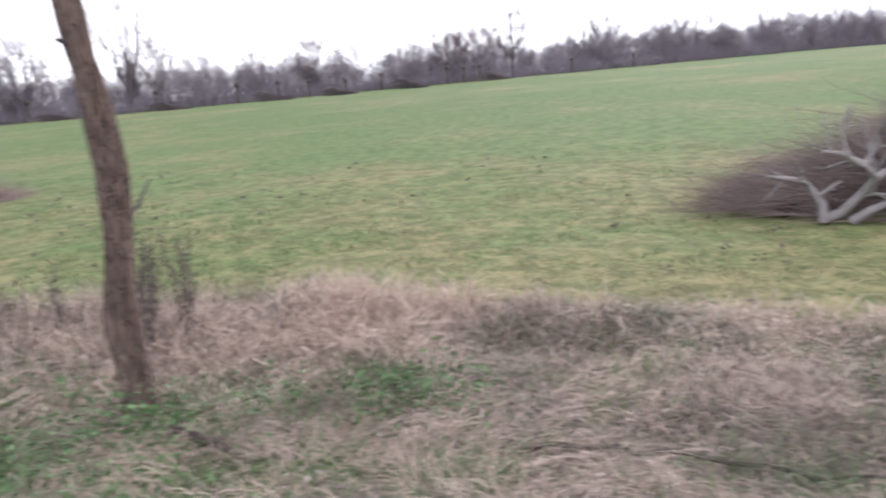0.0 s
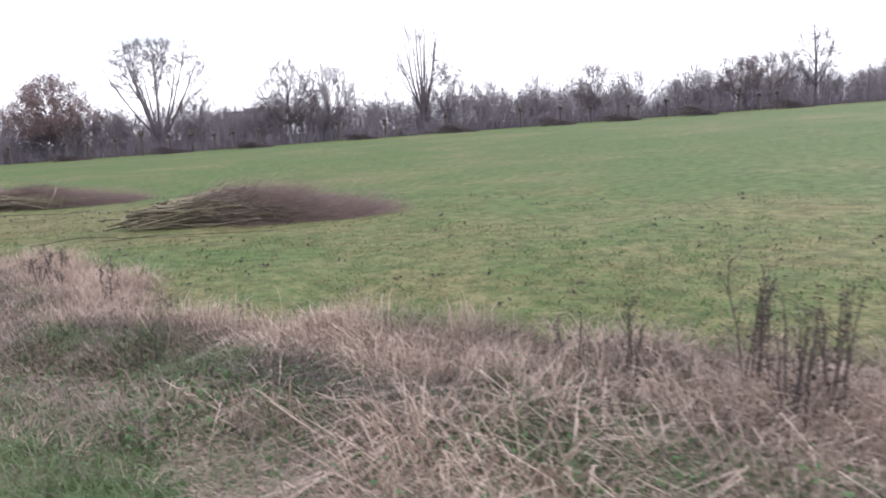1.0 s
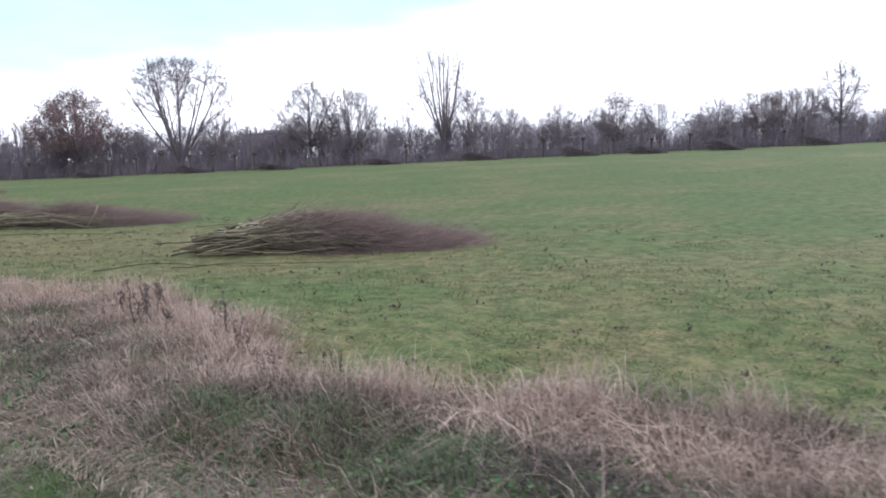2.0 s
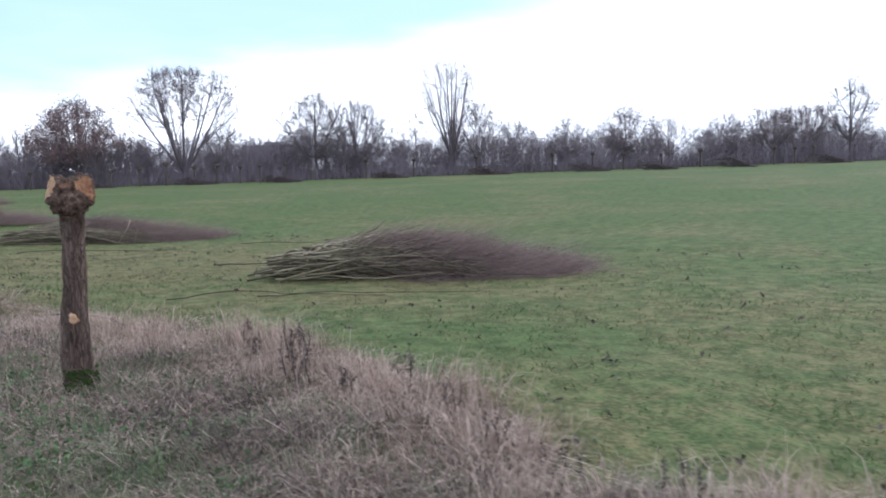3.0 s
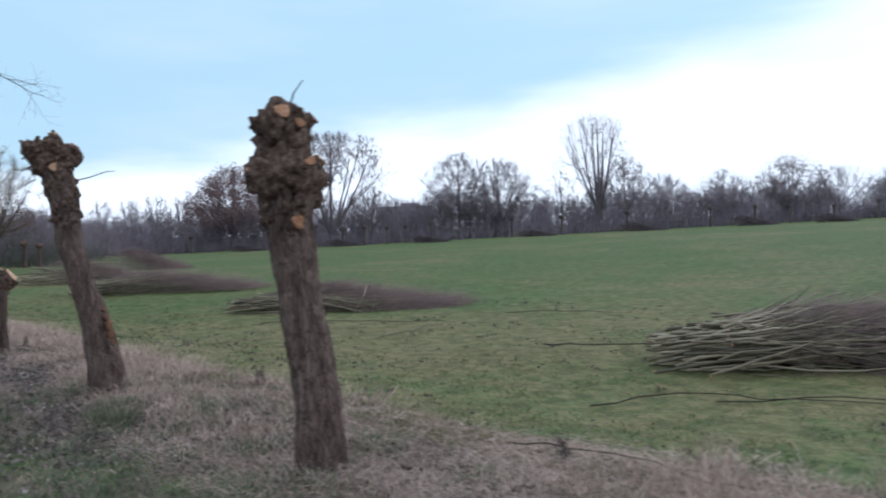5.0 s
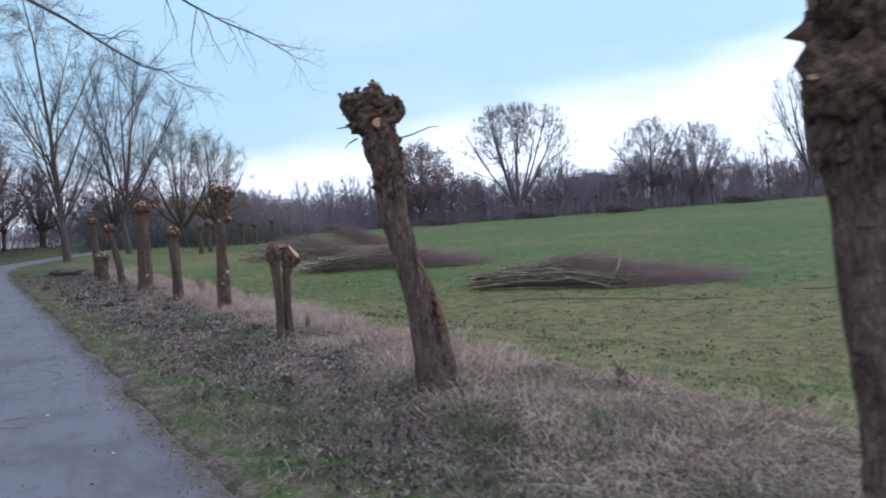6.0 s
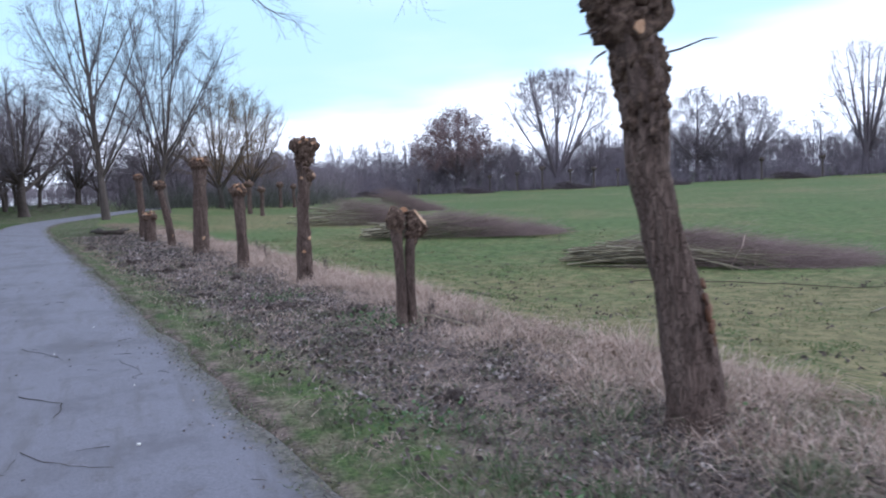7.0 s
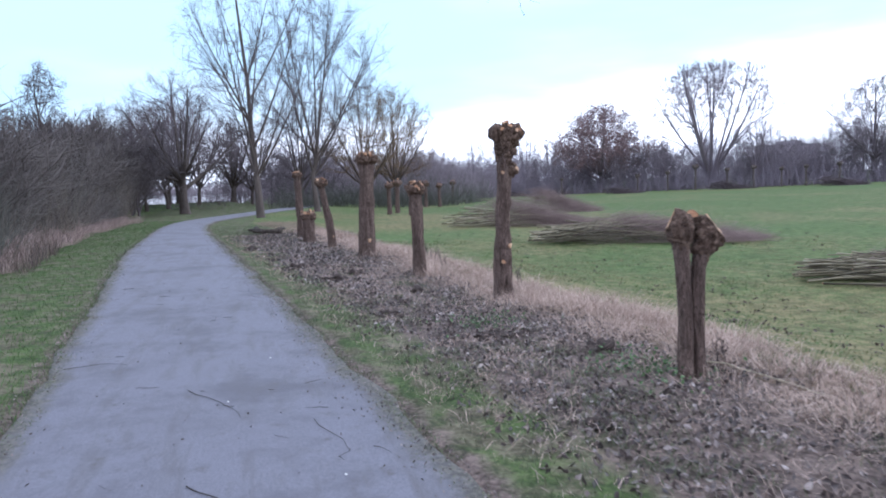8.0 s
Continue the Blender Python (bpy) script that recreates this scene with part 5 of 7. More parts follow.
far_tree(34.3, 15, 11.8, 105, "bare bushy tree with dense twigs", DOME, 5.0, r=0.2, limbs=13, subs=10, tips=9, weight=0.5, spray=10, burst=0.4)
far_tree(43.0, 13, 9.6, 106, "thin bare tree at the wood's edge", EGG, 2.4, r=0.12, subs=5, tips=5, leader=True)
far_tree(48.3, 15, 17.4, 107, "tall bare poplar with upright limbs", COLUMN, 5.0, r=0.42, limbs=10, subs=6, tips=8, clear=0.16, weight=0.4, high=0.6, hollow=0.45, spray=8, burst=0.55)
far_tree(52.3, 13, 11.0, 108, "tree with sparse reddish leaves", EGG, 4.0, r=0.18, leaves=1600, leaf=(0.06, 0.13))
far_tree(58.5, 16, 8.6, 128, "low bare tree in the wood", DOME, 3.6, r=0.14, subs=6)
far_tree(66.5, 15, 8.4, 109, "low bare tree in the wood", DOME, 3.8, r=0.14, subs=6, leaves=700, leaf=(0.06, 0.13))
far_tree(75.5, 14, 9.8, 110, "dark bare tree with dense crown", DOME, 4.6, r=0.2, leaves=2600, leaf=(0.06, 0.14))
far_tree(82.0, 13, 8.0, 111, "open bare small tree in the wood", FLAT, 3.6, r=0.15, subs=6, tips=5)
far_tree(91.4, 14, 8.4, 112, "rounded bare tree in the wood", DOME, 3.8, r=0.15, leaves=500, leaf=(0.06, 0.13))
far_tree(99.0, 14, 8.8, 113, "flat-topped dark tree with some leaves", FLAT, 4.2, r=0.18, leaves=2400, leaf=(0.06, 0.14))
far_tree(104.5, 15, 9.2, 114, "flat-topped dark tree with some leaves", FLAT, 4.6, r=0.18, leaves=2200, leaf=(0.06, 0.14))
far_tree(111.8, 14, 13.6, 115, "tall bare tree above the wood", EGG, 4.2, r=0.26, leader=True, limbs=12)
far_tree(128, 15, 11.0, 116, "bare tree above the wood", DOME, 4.6, r=0.2, subs=6)
far_tree(134, 17, 11.0, 117, "bare tree above the wood", DOME, 4.6, r=0.2, subs=6)
far_tree(150, 15, 10.5, 118, "bare tree above the wood", EGG, 4.2, r=0.2, subs=6)
far_tree(157, 14, 12.0, 119, "bare tree above the wood", DOME, 4.8, r=0.2, subs=6)
far_tree(173, 16, 11.5, 120, "bare tree above the wood", EGG, 4.2, r=0.2, subs=6)
far_tree(195, 16, 10.0, 121, "bare tree above the wood", DOME, 4.2, r=0.2, subs=6)
for s, h, seed in [(-16, 9.2, 122), (-20, 9.8, 123), (-24, 9.0, 124), (-29, 9.0, 125)]:
    far_tree(s, 16, h, seed, "thin bare poplar in the wood", COLUMN, 1.9, r=0.12, limbs=7, subs=6, tips=5, weight=0.1)
far_tree(-38, 20, 8.0, 126, "bare low tree in the wood", DOME, 3.6, r=0.15, subs=6)
far_tree(-52, 22, 8.4, 127, "bare low tree in the wood", DOME, 3.6, r=0.15, subs=6)

# big trees at the bend and left of the path
BEND = "trees at the bend"
crown_tree("tree", 67.0, 0.75, 16.0, 201, "tall bare tree beside the bend of the path", [(0.26, 2.2), (0.45, 4.0), (0.65, 4.4), (0.85, 3.4), (1.0, 0.8)], clear=0.16, r=0.155, limbs=18, subs=8, tips=9, spray=6, thick=0.0062, up=0.25, leader=True, group=BEND, weight=0.8, lean=(0, 0.03), high=0.95, length=0.8)
crown_tree("tree", 74.5, -2.9, 14.4, 202, "tall bare tree with wide upright limbs", [(0.32, 3.2), (0.5, 4.9), (0.7, 5.0), (0.9, 3.6), (1.0, 1.6)], clear=0.26, r=0.18, limbs=9, subs=13, tips=10, spray=6, thick=0.0066, up=0.25, group=BEND, weight=0.9, high=0.8, hollow=0.4, lean=(0, 0.04), side=(0, -1.2), length=0.9)
crown_tree("tree", 86.0, -7.8, 11.0, 203, "leafless yellowish willow with fine twigs", sized(DOME, 4.8), clear=0.2, r=0.22, limbs=11, subs=8, tips=9, spray=9, thick=0.009, twig=WILLOW_TWIG, group=BEND, weight=0.7, length=1.1)
crown_tree("tree", 93.0, -11.2, 11.2, 204, "leafless yellowish willow with fine twigs", sized(DOME, 4.6), clear=0.2, r=0.22, limbs=11, subs=8, tips=9, spray=9, thick=0.010, twig=WILLOW_TWIG, group=BEND, weight=0.7, length=1.1)
crown_tree("tree", 96.0, -3.0, 10.5, 207, "bare dark tree behind the bend", sized(EGG, 4.4), clear=0.2, r=0.22, spray=6, thick=0.011, group=BEND)
crown_tree("tree", 80.5, 6.0, 10.2, 205, "old spreading willow with thick short trunk", [(0.24, 4.2), (0.42, 5.2), (0.66, 4.7), (0.88, 3.2), (1.0, 1.2)], clear=0.24, r=0.32, limbs=10, subs=10, tips=8, spray=6, thick=0.010, group=BEND, weight=1.0, lean=(0, 0.06), high=0.85, length=1.0)
crown_tree("tree", 96.0, 3.2, 7.4, 206, "bare spreading tree beside the water", sized(DOME, 3.4), clear=0.22, r=0.26, subs=7, thick=0.011, group=BEND)
for px, py, ph, pw, sd in [(90.0, 10.8, 9.4, 4.2, 211), (86.0, 12.2, 8.6, 4.0, 212), (80.0, 13.2, 6.4, 3.4, 213), (94.0, 8.6, 9.2, 4.2, 214), (76.0, 11.4, 6.0, 3.2, 215)]:
    crown_tree("tree", px, py, ph, sd, "slim bare tree beside the water", sized(EGG, pw), clear=0.24, r=0.13, subs=7, spray=5, thick=0.011, leader=True, group=BEND)
# bank trees farther off: twig colour lightened to stand for haze
for px, py, ph, pw, sd in [(93.0, 6.0, 9.6, 4.6, 221), (95.5, 8.0, 10.0, 4.6, 222), (90.0, 8.2, 9.4, 4.4, 223), (96.5, 1.6, 9.0, 4.2, 224), (88.0, 9.6, 8.8, 4.2, 225)]:
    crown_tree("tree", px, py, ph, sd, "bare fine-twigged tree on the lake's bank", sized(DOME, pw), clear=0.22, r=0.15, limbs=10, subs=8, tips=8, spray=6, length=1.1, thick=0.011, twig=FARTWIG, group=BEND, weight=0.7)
crown_tree("tree", 57.5, 8.95, 6.9, 208, "thin bare tree over the thicket", [(0.5, 0.5), (0.7, 1.0), (0.9, 0.8), (1.0, 0.2)], clear=0.4, r=0.10, limbs=10, subs=7, tips=6, spray=4, thick=0.007, leader=True, group="trees over the thicket", up=0.25)
crown_tree("tree", 72.0, 14.0, 6.4, 209, "bare tree over the thicket", sized(EGG, 3.0), r=0.16, spray=5, thick=0.011, group="trees over the thicket")
crown_tree("tree", 50.0, 16.0, 8.0, 210, "bare tree over the thicket", sized(EGG, 3.0), r=0.16, spray=5, thick=0.010, group="trees over the thicket")

# a tree beside the path whose limb hangs over it
over = thing("tree", 31.0, 6.1, float(land(31, 6.1)), "tree leaning over the path with a drooping twig", "tree")
T = np.array([[(0, 0, -0.2), (0.05, -0.1, 1.5), (0.1, -0.2, 3.2), (0.2, -0.5, 5.0), (0.2, -0.6, 7.0), (0.3, -0.7, 9.5)]])
m = Mesh()
tubes(m, T, np.array([[0.22, 0.18, 0.16, 0.13, 0.09, 0.03]]), 12)
limb = np.array([[(0.1, -0.4, 4.6), (0.1, -2.2, 5.9), (0.2, -4.4, 5.6), (0.5, -6.24, 4.66), (0.6, -6.73, 4.35), (0.7, -7.25, 4.05), (0.8, -7.57, 4.0), (0.9, -7.76, 3.87), (1.0, -8.02, 3.76), (1.1, -8.3, 3.72)],
                 [(0.1, -0.5, 5.0), (-0.2, -2.5, 6.3), (-0.3, -4.8, 6.2), (-0.4, -6.8, 5.4), (-0.4, -7.83, 4.74), (-0.4, -8.3, 4.5), (-0.4, -8.73, 4.34), (-0.42, -9.13, 4.13), (-0.42, -9.35, 4.0), (-0.45, -9.5, 3.97)]])
RL = np.array([[0.075, 0.055, 0.040, 0.022, 0.016, 0.013, 0.010, 0.008, 0.005, 0.003]] * 2)
tubes(m, limb, RL, 7)
part("trunk", m, TREE_BARK, over)
rg = np.random.default_rng(77)
P1, R1 = grow(rg, limb, RL, 16, 0.36, (42, 14), 0.085, 5, 0.02, 0.20, 0.55, 0.3, 0.003)
P2, R2 = grow(rg, P1, R1, 4, 0.2, (42, 14), 0.5, 4, 0.0, 0.2, 0.6, 0.4, 0.002)
Pu, Ru = grow(rg, T, np.array([[0.22, 0.18, 0.16, 0.13, 0.09, 0.03]]), 10, 0.5, (50, 10), 0.4, 5, 0.1)
Pv, Rv = grow(rg, Pu, Ru, 6, 0.2, (36, 10), 0.45, 4, 0.05)
m = Mesh()
for P, R in ((P1, R1), (P2, R2), (Pu, Ru), (Pv, Rv)):
    tubes(m, P, R, 4)
part("crown", m, TREE_TWIG, over, "thin dark hanging twigs")

# ---- woods and thickets ----


def thicket(name, label, x, y, h, rng, mat, r=(0.02, 0.06), k=4, sub=2, wild=0.09, bushy=False):
    """A tangle of stems standing at the given places."""
    n = len(x)
    base = np.stack([x, y, land(x, y) - 0.1], 1)
    way = unit(np.stack([rng.normal(size=n) * 0.28, rng.normal(size=n) * 0.28, np.ones(n)], 1))
    pts, p = [base], base
    for j in range(1, k):
        way = unit(way + wild * rng.normal(size=way.shape) + np.array([0, 0, 0.02]))
        p = p + way * (h / (k - 1))[:, None]
        pts.append(p)
    P = np.stack(pts, 1)
    R = rng.uniform(r[0], r[1], (n, 1)) * np.linspace(1, 0.25, k)[None]
    m = Mesh()
    if bushy:
        spikes(m, P, R)
    else:
        tubes(m, P, R, 3)
    if sub:
        Q, S = grow(rng, P, R, 2 * sub, 0.1 if bushy else 0.2, (34, 10), 0.42, 2, 0.05, 0.12, 0.7, 0.4, r[0] * 0.4)
        spikes(m, Q, S)
    ob = new(name, m.data(name, mat))
    return tagged(ob, label, "thicket", kind="stuff")


rg = np.random.default_rng(300)


def wood_templates(count):
    """Leafless bushy trees of height 1, as arrays."""
    out = []
    for i in range(count):
        rng = np.random.default_rng(320 + i)
        T = np.array([[(0, 0, -0.02), (0.01, 0.01, 0.15), (0.0, 0.02, 0.35), (0.02, 0.0, 0.55)]])
        R = np.array([[0.013, 0.011, 0.008, 0.004]])
        P1, R1 = grow(rng, T, R, 14, 0.05, (34 + 6 * i % 20, 12), 0.95, 4, 0.09, 0.08, 0.5, 0.35, 0.003)
        P2, R2 = grow(rng, P1, R1, 6, 0.1, (38, 10), 0.54, 2, 0.06, 0.1, 0.6, 0.4, 0.0032)
        P3, R3 = grow(rng, P2, R2, 7, 0.05, (38, 10), 0.75, 2, 0.05, 0.1, 0.8, 0.5, 0.0030)
        m = Mesh()
        tubes(m, T, R, 5)
        tubes(m, P1, R1, 3)
        spikes(m, P2, R2)
        spikes(m, P3, R3)
        v = np.concatenate(m.v)
        out.append((v / np.percentile(v[:, 2], 99.5), m.f))
    return out


WOOD = wood_templates(5)


def wood(name, label, x, y, h, mat):
    """A wood of many bushy trees at the given places."""
    m = Mesh()
    for i in range(len(x)):
        v, f = WOOD[i % len(WOOD)]
        a = rg.uniform(0, 6.28)
        w = rg.uniform(0.8, 1.25)
        ca, sa = math.cos(a) * w, math.sin(a) * w
        q = np.stack([v[:, 0] * ca - v[:, 1] * sa, v[:, 0] * sa + v[:, 1] * ca, v[:, 2]], 1) * h[i]
        m.add(q + np.array([x[i], y[i], float(land(x[i], y[i])) - 0.1]), f[0])
        m.f += [g + m.n - len(q) for g in f[1:]]
    return tagged(new(name, m.data(name, mat)), label, "wood", kind="stuff")


# the far wood: air haze comes from its pale mauve colour
n = 190
s = np.linspace(-75, 222, n) + rg.normal(size=n) * 1.2
off = np.where(np.arange(n) % 3 == 0, 24, 9.5) + 12 * rg.random(n)
top_h = np.interp(s, [-75, 0, 20, 57, 88, 123, 200, 300], [7.5, 8.2, 8.4, 7.4, 6.4, 8.0, 9.5, 12])
h = top_h * rg.uniform(0.62, 1.06, n) * np.where(np.arange(n) % 3 == 0, 1.12, 1.0)
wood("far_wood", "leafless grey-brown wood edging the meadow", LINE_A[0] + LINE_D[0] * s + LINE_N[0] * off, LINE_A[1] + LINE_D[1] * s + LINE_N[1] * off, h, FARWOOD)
# stems and brushwood below, tinted with the same painted haze
n = 7400
s = rg.uniform(-75, 225, n)
off = 12 + 26 * rg.random(n) ** 1.1
h = np.interp(s, [-75, 0, 20, 57, 88, 123, 200, 300], [7.0, 7.6, 7.8, 6.8, 5.8, 7.0, 8.5, 11]) * (0.68 + 0.34 * vnoise(s * 0.14, off * 0.1, 31)) * rg.uniform(0.75, 1.05, n)
x = LINE_A[0] + LINE_D[0] * s + LINE_N[0] * off
y = LINE_A[1] + LINE_D[1] * s + LINE_N[1] * off
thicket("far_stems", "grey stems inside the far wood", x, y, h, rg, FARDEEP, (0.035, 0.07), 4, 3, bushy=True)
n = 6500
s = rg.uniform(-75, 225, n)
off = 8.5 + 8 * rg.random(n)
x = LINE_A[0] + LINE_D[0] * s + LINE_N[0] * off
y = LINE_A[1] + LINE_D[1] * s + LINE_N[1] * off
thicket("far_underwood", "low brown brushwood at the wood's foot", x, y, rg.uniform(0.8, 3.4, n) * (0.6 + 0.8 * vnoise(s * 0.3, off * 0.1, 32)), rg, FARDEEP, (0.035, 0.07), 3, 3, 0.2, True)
# wood beyond the bend, its haze painted in by the pale twig colour
n = 30
x = rg.uniform(99, 140, n)
y = -5 - (x - 100) * 0.4 + rg.uniform(-10, 16, n)
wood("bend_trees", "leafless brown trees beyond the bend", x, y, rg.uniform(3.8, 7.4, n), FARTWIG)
n = 14
x = rg.uniform(76, 97, n)
y = 0.6 + (x - 24) * rg.uniform(0.145, 0.20, n)
wood("bank_trees", "leafless brown shrubs beside the water", x, y, rg.uniform(5.0, 7.2, n), TREE_TWIG)
# thicket behind them, in the same haze-lightened colour
n = 1800
x = rg.uniform(100, 165, n)
y = -6 - (x - 100) * 0.45 + rg.uniform(-14, 16, n)
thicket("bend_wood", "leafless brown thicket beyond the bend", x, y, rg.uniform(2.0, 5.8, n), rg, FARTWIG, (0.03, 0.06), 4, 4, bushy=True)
n = 1500
x = rg.uniform(84, 99, n)
y = 0.3 - (x - 84) * 0.55 - 15 * rg.random(n) ** 1.4
thicket("bend_brush", "dark leafless brush behind the bend", x, y, rg.uniform(0.6, 3.0, n) * (0.5 + 0.9 * vnoise(x * 0.3, y * 0.3, 54)), rg, THICKET_DARK, (0.012, 0.03), 3, 4, 0.2, True)
n = 900
x = rg.uniform(86, 98, n)
y = 3.5 + rg.uniform(0, 9, n)
thicket("bank_brush", "low brown brush beside the water", x, y, rg.uniform(0.1, 0.3, n), rg, THICKET, (0.012, 0.03), 3, 2, 0.2)
# far shore, in the haze-paled wood colour
n = 1300
x = rg.uniform(430, 560, n)
y = rg.uniform(-8, 170, n)
thicket("far_shore_wood", "bare wood on the far shore", x, y, rg.uniform(5, 12.0, n), rg, FARWOOD, (0.2, 0.4), 4, 3, bushy=True)
# thicket left of the path
n = 90
x = rg.uniform(33, 100, n)
y = np.maximum(left_edge(x), 4.0) + 3.6 + 12 * rg.random(n) ** 1.2
open_view = y - 0.6 > 0.175 * (x - 24)
x, y, n = x[open_view], y[open_view], int(open_view.sum())
wood("path_wood", "leafless brown shrubs along the path", x, y, rg.uniform(3.7, 6.9, n) * (0.72 + 0.28 * ease(y - 6, 2, 8)) * (1 + 0.2 * ease(x, 45, 75)), THICKET)
n = 7000
x = rg.uniform(33, 80, n)
e = left_edge(x)
y = np.maximum(e, 3.6) + 2.7 + 11 * rg.random(n) ** 1.5 + 0.4 * np.sin(x * 0.7)
open_view = y - 0.6 > 0.165 * (x - 24)
x, y, e, n = x[open_view], y[open_view], e[open_view], int(open_view.sum())
h = rg.uniform(1.4, 5.2, n) * (0.6 + 0.4 * ease(y - e, 3, 8)) * (1 + 0.18 * np.sin(x * 0.37))
kind = 0.7 * vnoise(x * 0.22, y * 0.3, 51) + 0.3 * vnoise(x * 0.8, y * 0.8, 52)
h = h * (0.72 + 0.5 * vnoise(x * 0.35, y * 0.35, 53))
for sel, mat, text in ((kind < 0.42, THICKET_DARK, "dark leafless brush along the path"), ((kind >= 0.42) & (kind < 0.58), THICKET, "dense leafless brown thicket along the path"), (kind >= 0.58, THICKET_OCHRE, "ochre-tinged leafless brush along the path")):
    thicket("path_thicket", text, x[sel], y[sel], h[sel], rg, mat, (0.007, 0.015), 4, 4, 0.16, True)

# ---- far building behind the wood ----
bx, by = 167.5, -110.5
house = thing("building", bx, by, float(land(bx, by)) - 2.7, "distant grey flat-roofed building behind the wood", "building")
house.rotation_euler = (0, 0, -0.95)


def box(cx, cy, cz, sx, sy, sz):
    m = Mesh()
    v = np.array([[(a - 0.5) * sx + cx, (b - 0.5) * sy + cy, (c - 0.5) * sz + cz] for a in (0, 1) for b in (0, 1) for c in (0, 1)])
    m.add(v, [[0, 1, 3, 2], [4, 6, 7, 5], [0, 4, 5, 1], [2, 3, 7, 6], [0, 2, 6, 4], [1, 5, 7, 3]])
    return m


# walls and window frames wear the haze-tinted grey
part("wall", box(0, 0, 4.6, 11, 10, 11), CONCRETE, house, smooth=False)
part("roof", box(0, 0, 10.2, 11.6, 10.6, 0.4), ROOFING, house, smooth=False)
part("roof_hut", box(2.4, 0, 10.9, 3.0, 4, 1.0), CONCRETE, house, smooth=False)
for i in range(4):
    for j in range(3):
        for side in (-1, 1):
            w = part("window", box(-4.0 + i * 2.65, side * 5.0, 2.4 + j * 3.1, 1.5, 0.16, 1.5), CONCRETE, house, smooth=False)
            part("pane", box(-4.0 + i * 2.65, side * 5.09, 2.4 + j * 3.1, 1.3, 0.06, 1.3), GLASS, w, smooth=False)

# ---- single sticks, logs, stones, molehills ----


def stick(name, pts, r, label, mat, category, zed=None, sides=6):
    P = np.array(pts, float)
    if r < 0.02:
        k = 4 * (len(P) - 1) + 1
        q = np.linspace(0, len(P) - 1, k)
        P = np.stack([np.interp(q, np.arange(len(P)), P[:, c]) for c in range(3)], 1)
        P = np.concatenate([P[:1], (P[:-2] + 2 * P[1:-1] + P[2:]) / 4, P[-1:]])
        span = np.linalg.norm(P[-1] - P[0])
        P += np.random.default_rng(int(abs(P[0, 0]) * 1000)).normal(size=P.shape) * [0.012 * span, 0.012 * span, 0.001]
    z = land(P[:, 0], P[:, 1]) if zed is None else np.full(len(P), zed)
    o = Vector((P[0, 0], P[0, 1], float(z[0])))
    m = Mesh()
    Q = np.stack([P[:, 0], P[:, 1], z + P[:, 2]], 1) - np.array(o)
    tubes(m, Q[None], np.array([np.linspace(r, r * 0.45, len(P))]), sides, True)
    ob = new(name, m.data(name, mat))
    ob.location = o
    return tagged(ob, label, category)


stick("stick", [(24.6, -8.6, 0.06), (23.9, -8.75, 0.09), (23.0, -8.9, 0.14), (22.0, -9.2, 0.2)], 0.013, "long dark willow pole beside a heap", LOG, "stick")
stick("stick", [(21.6, -6.2, 0.02), (21.2, -6.9, 0.10), (20.4, -7.4, 0.03), (19.4, -8.0, 0.02)], 0.008, "thin bent twig lying on the meadow", LOG, "stick")
stick("stick", [(20.9, -7.0, 0.02), (19.7, -7.9, 0.05), (18.4, -9.0, 0.02)], 0.007, "thin bent twig lying on the meadow", LOG, "stick")
stick("stick", [(32.7, -8.0, 0.02), (31.6, -8.75, 0.05), (30.4, -9.7, 0.03), (29.3, -10.5, 0.02)], 0.010, "long thin pole lying before a heap", LOG, "stick")
stick("stick", [(29.0, -12.0, 0.02), (27.8, -12.6, 0.06), (26.9, -13.1, 0.02)], 0.008, "thin twig lying on the meadow", LOG, "stick")
stick("branch", [(8.0, -4.12, 0.03), (7.85, -4.08, 0.05), (7.7, -4.06, 0.05), (7.55, -4.02, 0.03)], 0.035, "dark rotting branch in the verge", LOG, "branch", sides=9)
stick("branch", [(6.45, -4.36, 0.03), (6.1, -4.40, 0.05), (5.7, -4.42, 0.05), (5.25, -4.43, 0.04), (4.8, -4.5, 0.03)], 0.013, "long dark fallen branch in the dead grass", LOG, "branch", sides=8)
stick("twig", [(27.98, 1.04, 0.008), (27.75, 0.86, 0.012), (27.60, 0.73, 0.01)], 0.0035, "dark broken twig on the path", LOG, "twig", 0.03)
stick("twig", [(27.60, 0.73, 0.01), (27.42, 0.73, 0.012), (27.26, 0.76, 0.008)], 0.0035, "dark broken twig on the path", LOG, "twig", 0.03)
stick("twig", [(29.9, 1.2, 0.006), (29.4, 0.9, 0.01), (29.1, 0.8, 0.006)], 0.0024, "thin dark twig on the path", LOG, "twig", 0.03)
stick("twig", [(31.0, 2.3, 0.006), (31.1, 2.0, 0.01), (31.0, 1.8, 0.006)], 0.0024, "thin dark twig on the path", LOG, "twig", 0.03)
stick("twig", [(26.6, 0.9, 0.006), (26.2, 0.6, 0.01), (26.1, 0.4, 0.006)], 0.0024, "thin dark twig on the path", LOG, "twig", 0.03)
stick("twig", [(28.9, 0.35, 0.006), (28.4, 0.2, 0.01), (28.1, 0.25, 0.006)], 0.0024, "thin dark twig on the path", LOG, "twig", 0.03)
stick("branch", [(29.2, -2.62, 0.06), (28.9, -2.72, 0.06), (28.55, -2.86, 0.05), (28.2, -2.98, 0.03)], 0.007, "pale broken branch at the pollard's foot", RODS, "branch")
stick("branch", [(20.9, -4.35, 0.05), (20.4, -4.5, 0.08), (19.8, -4.55, 0.07), (19.2, -4.75, 0.04)], 0.007, "brown fallen branch in the dry grass", RODS, "branch")
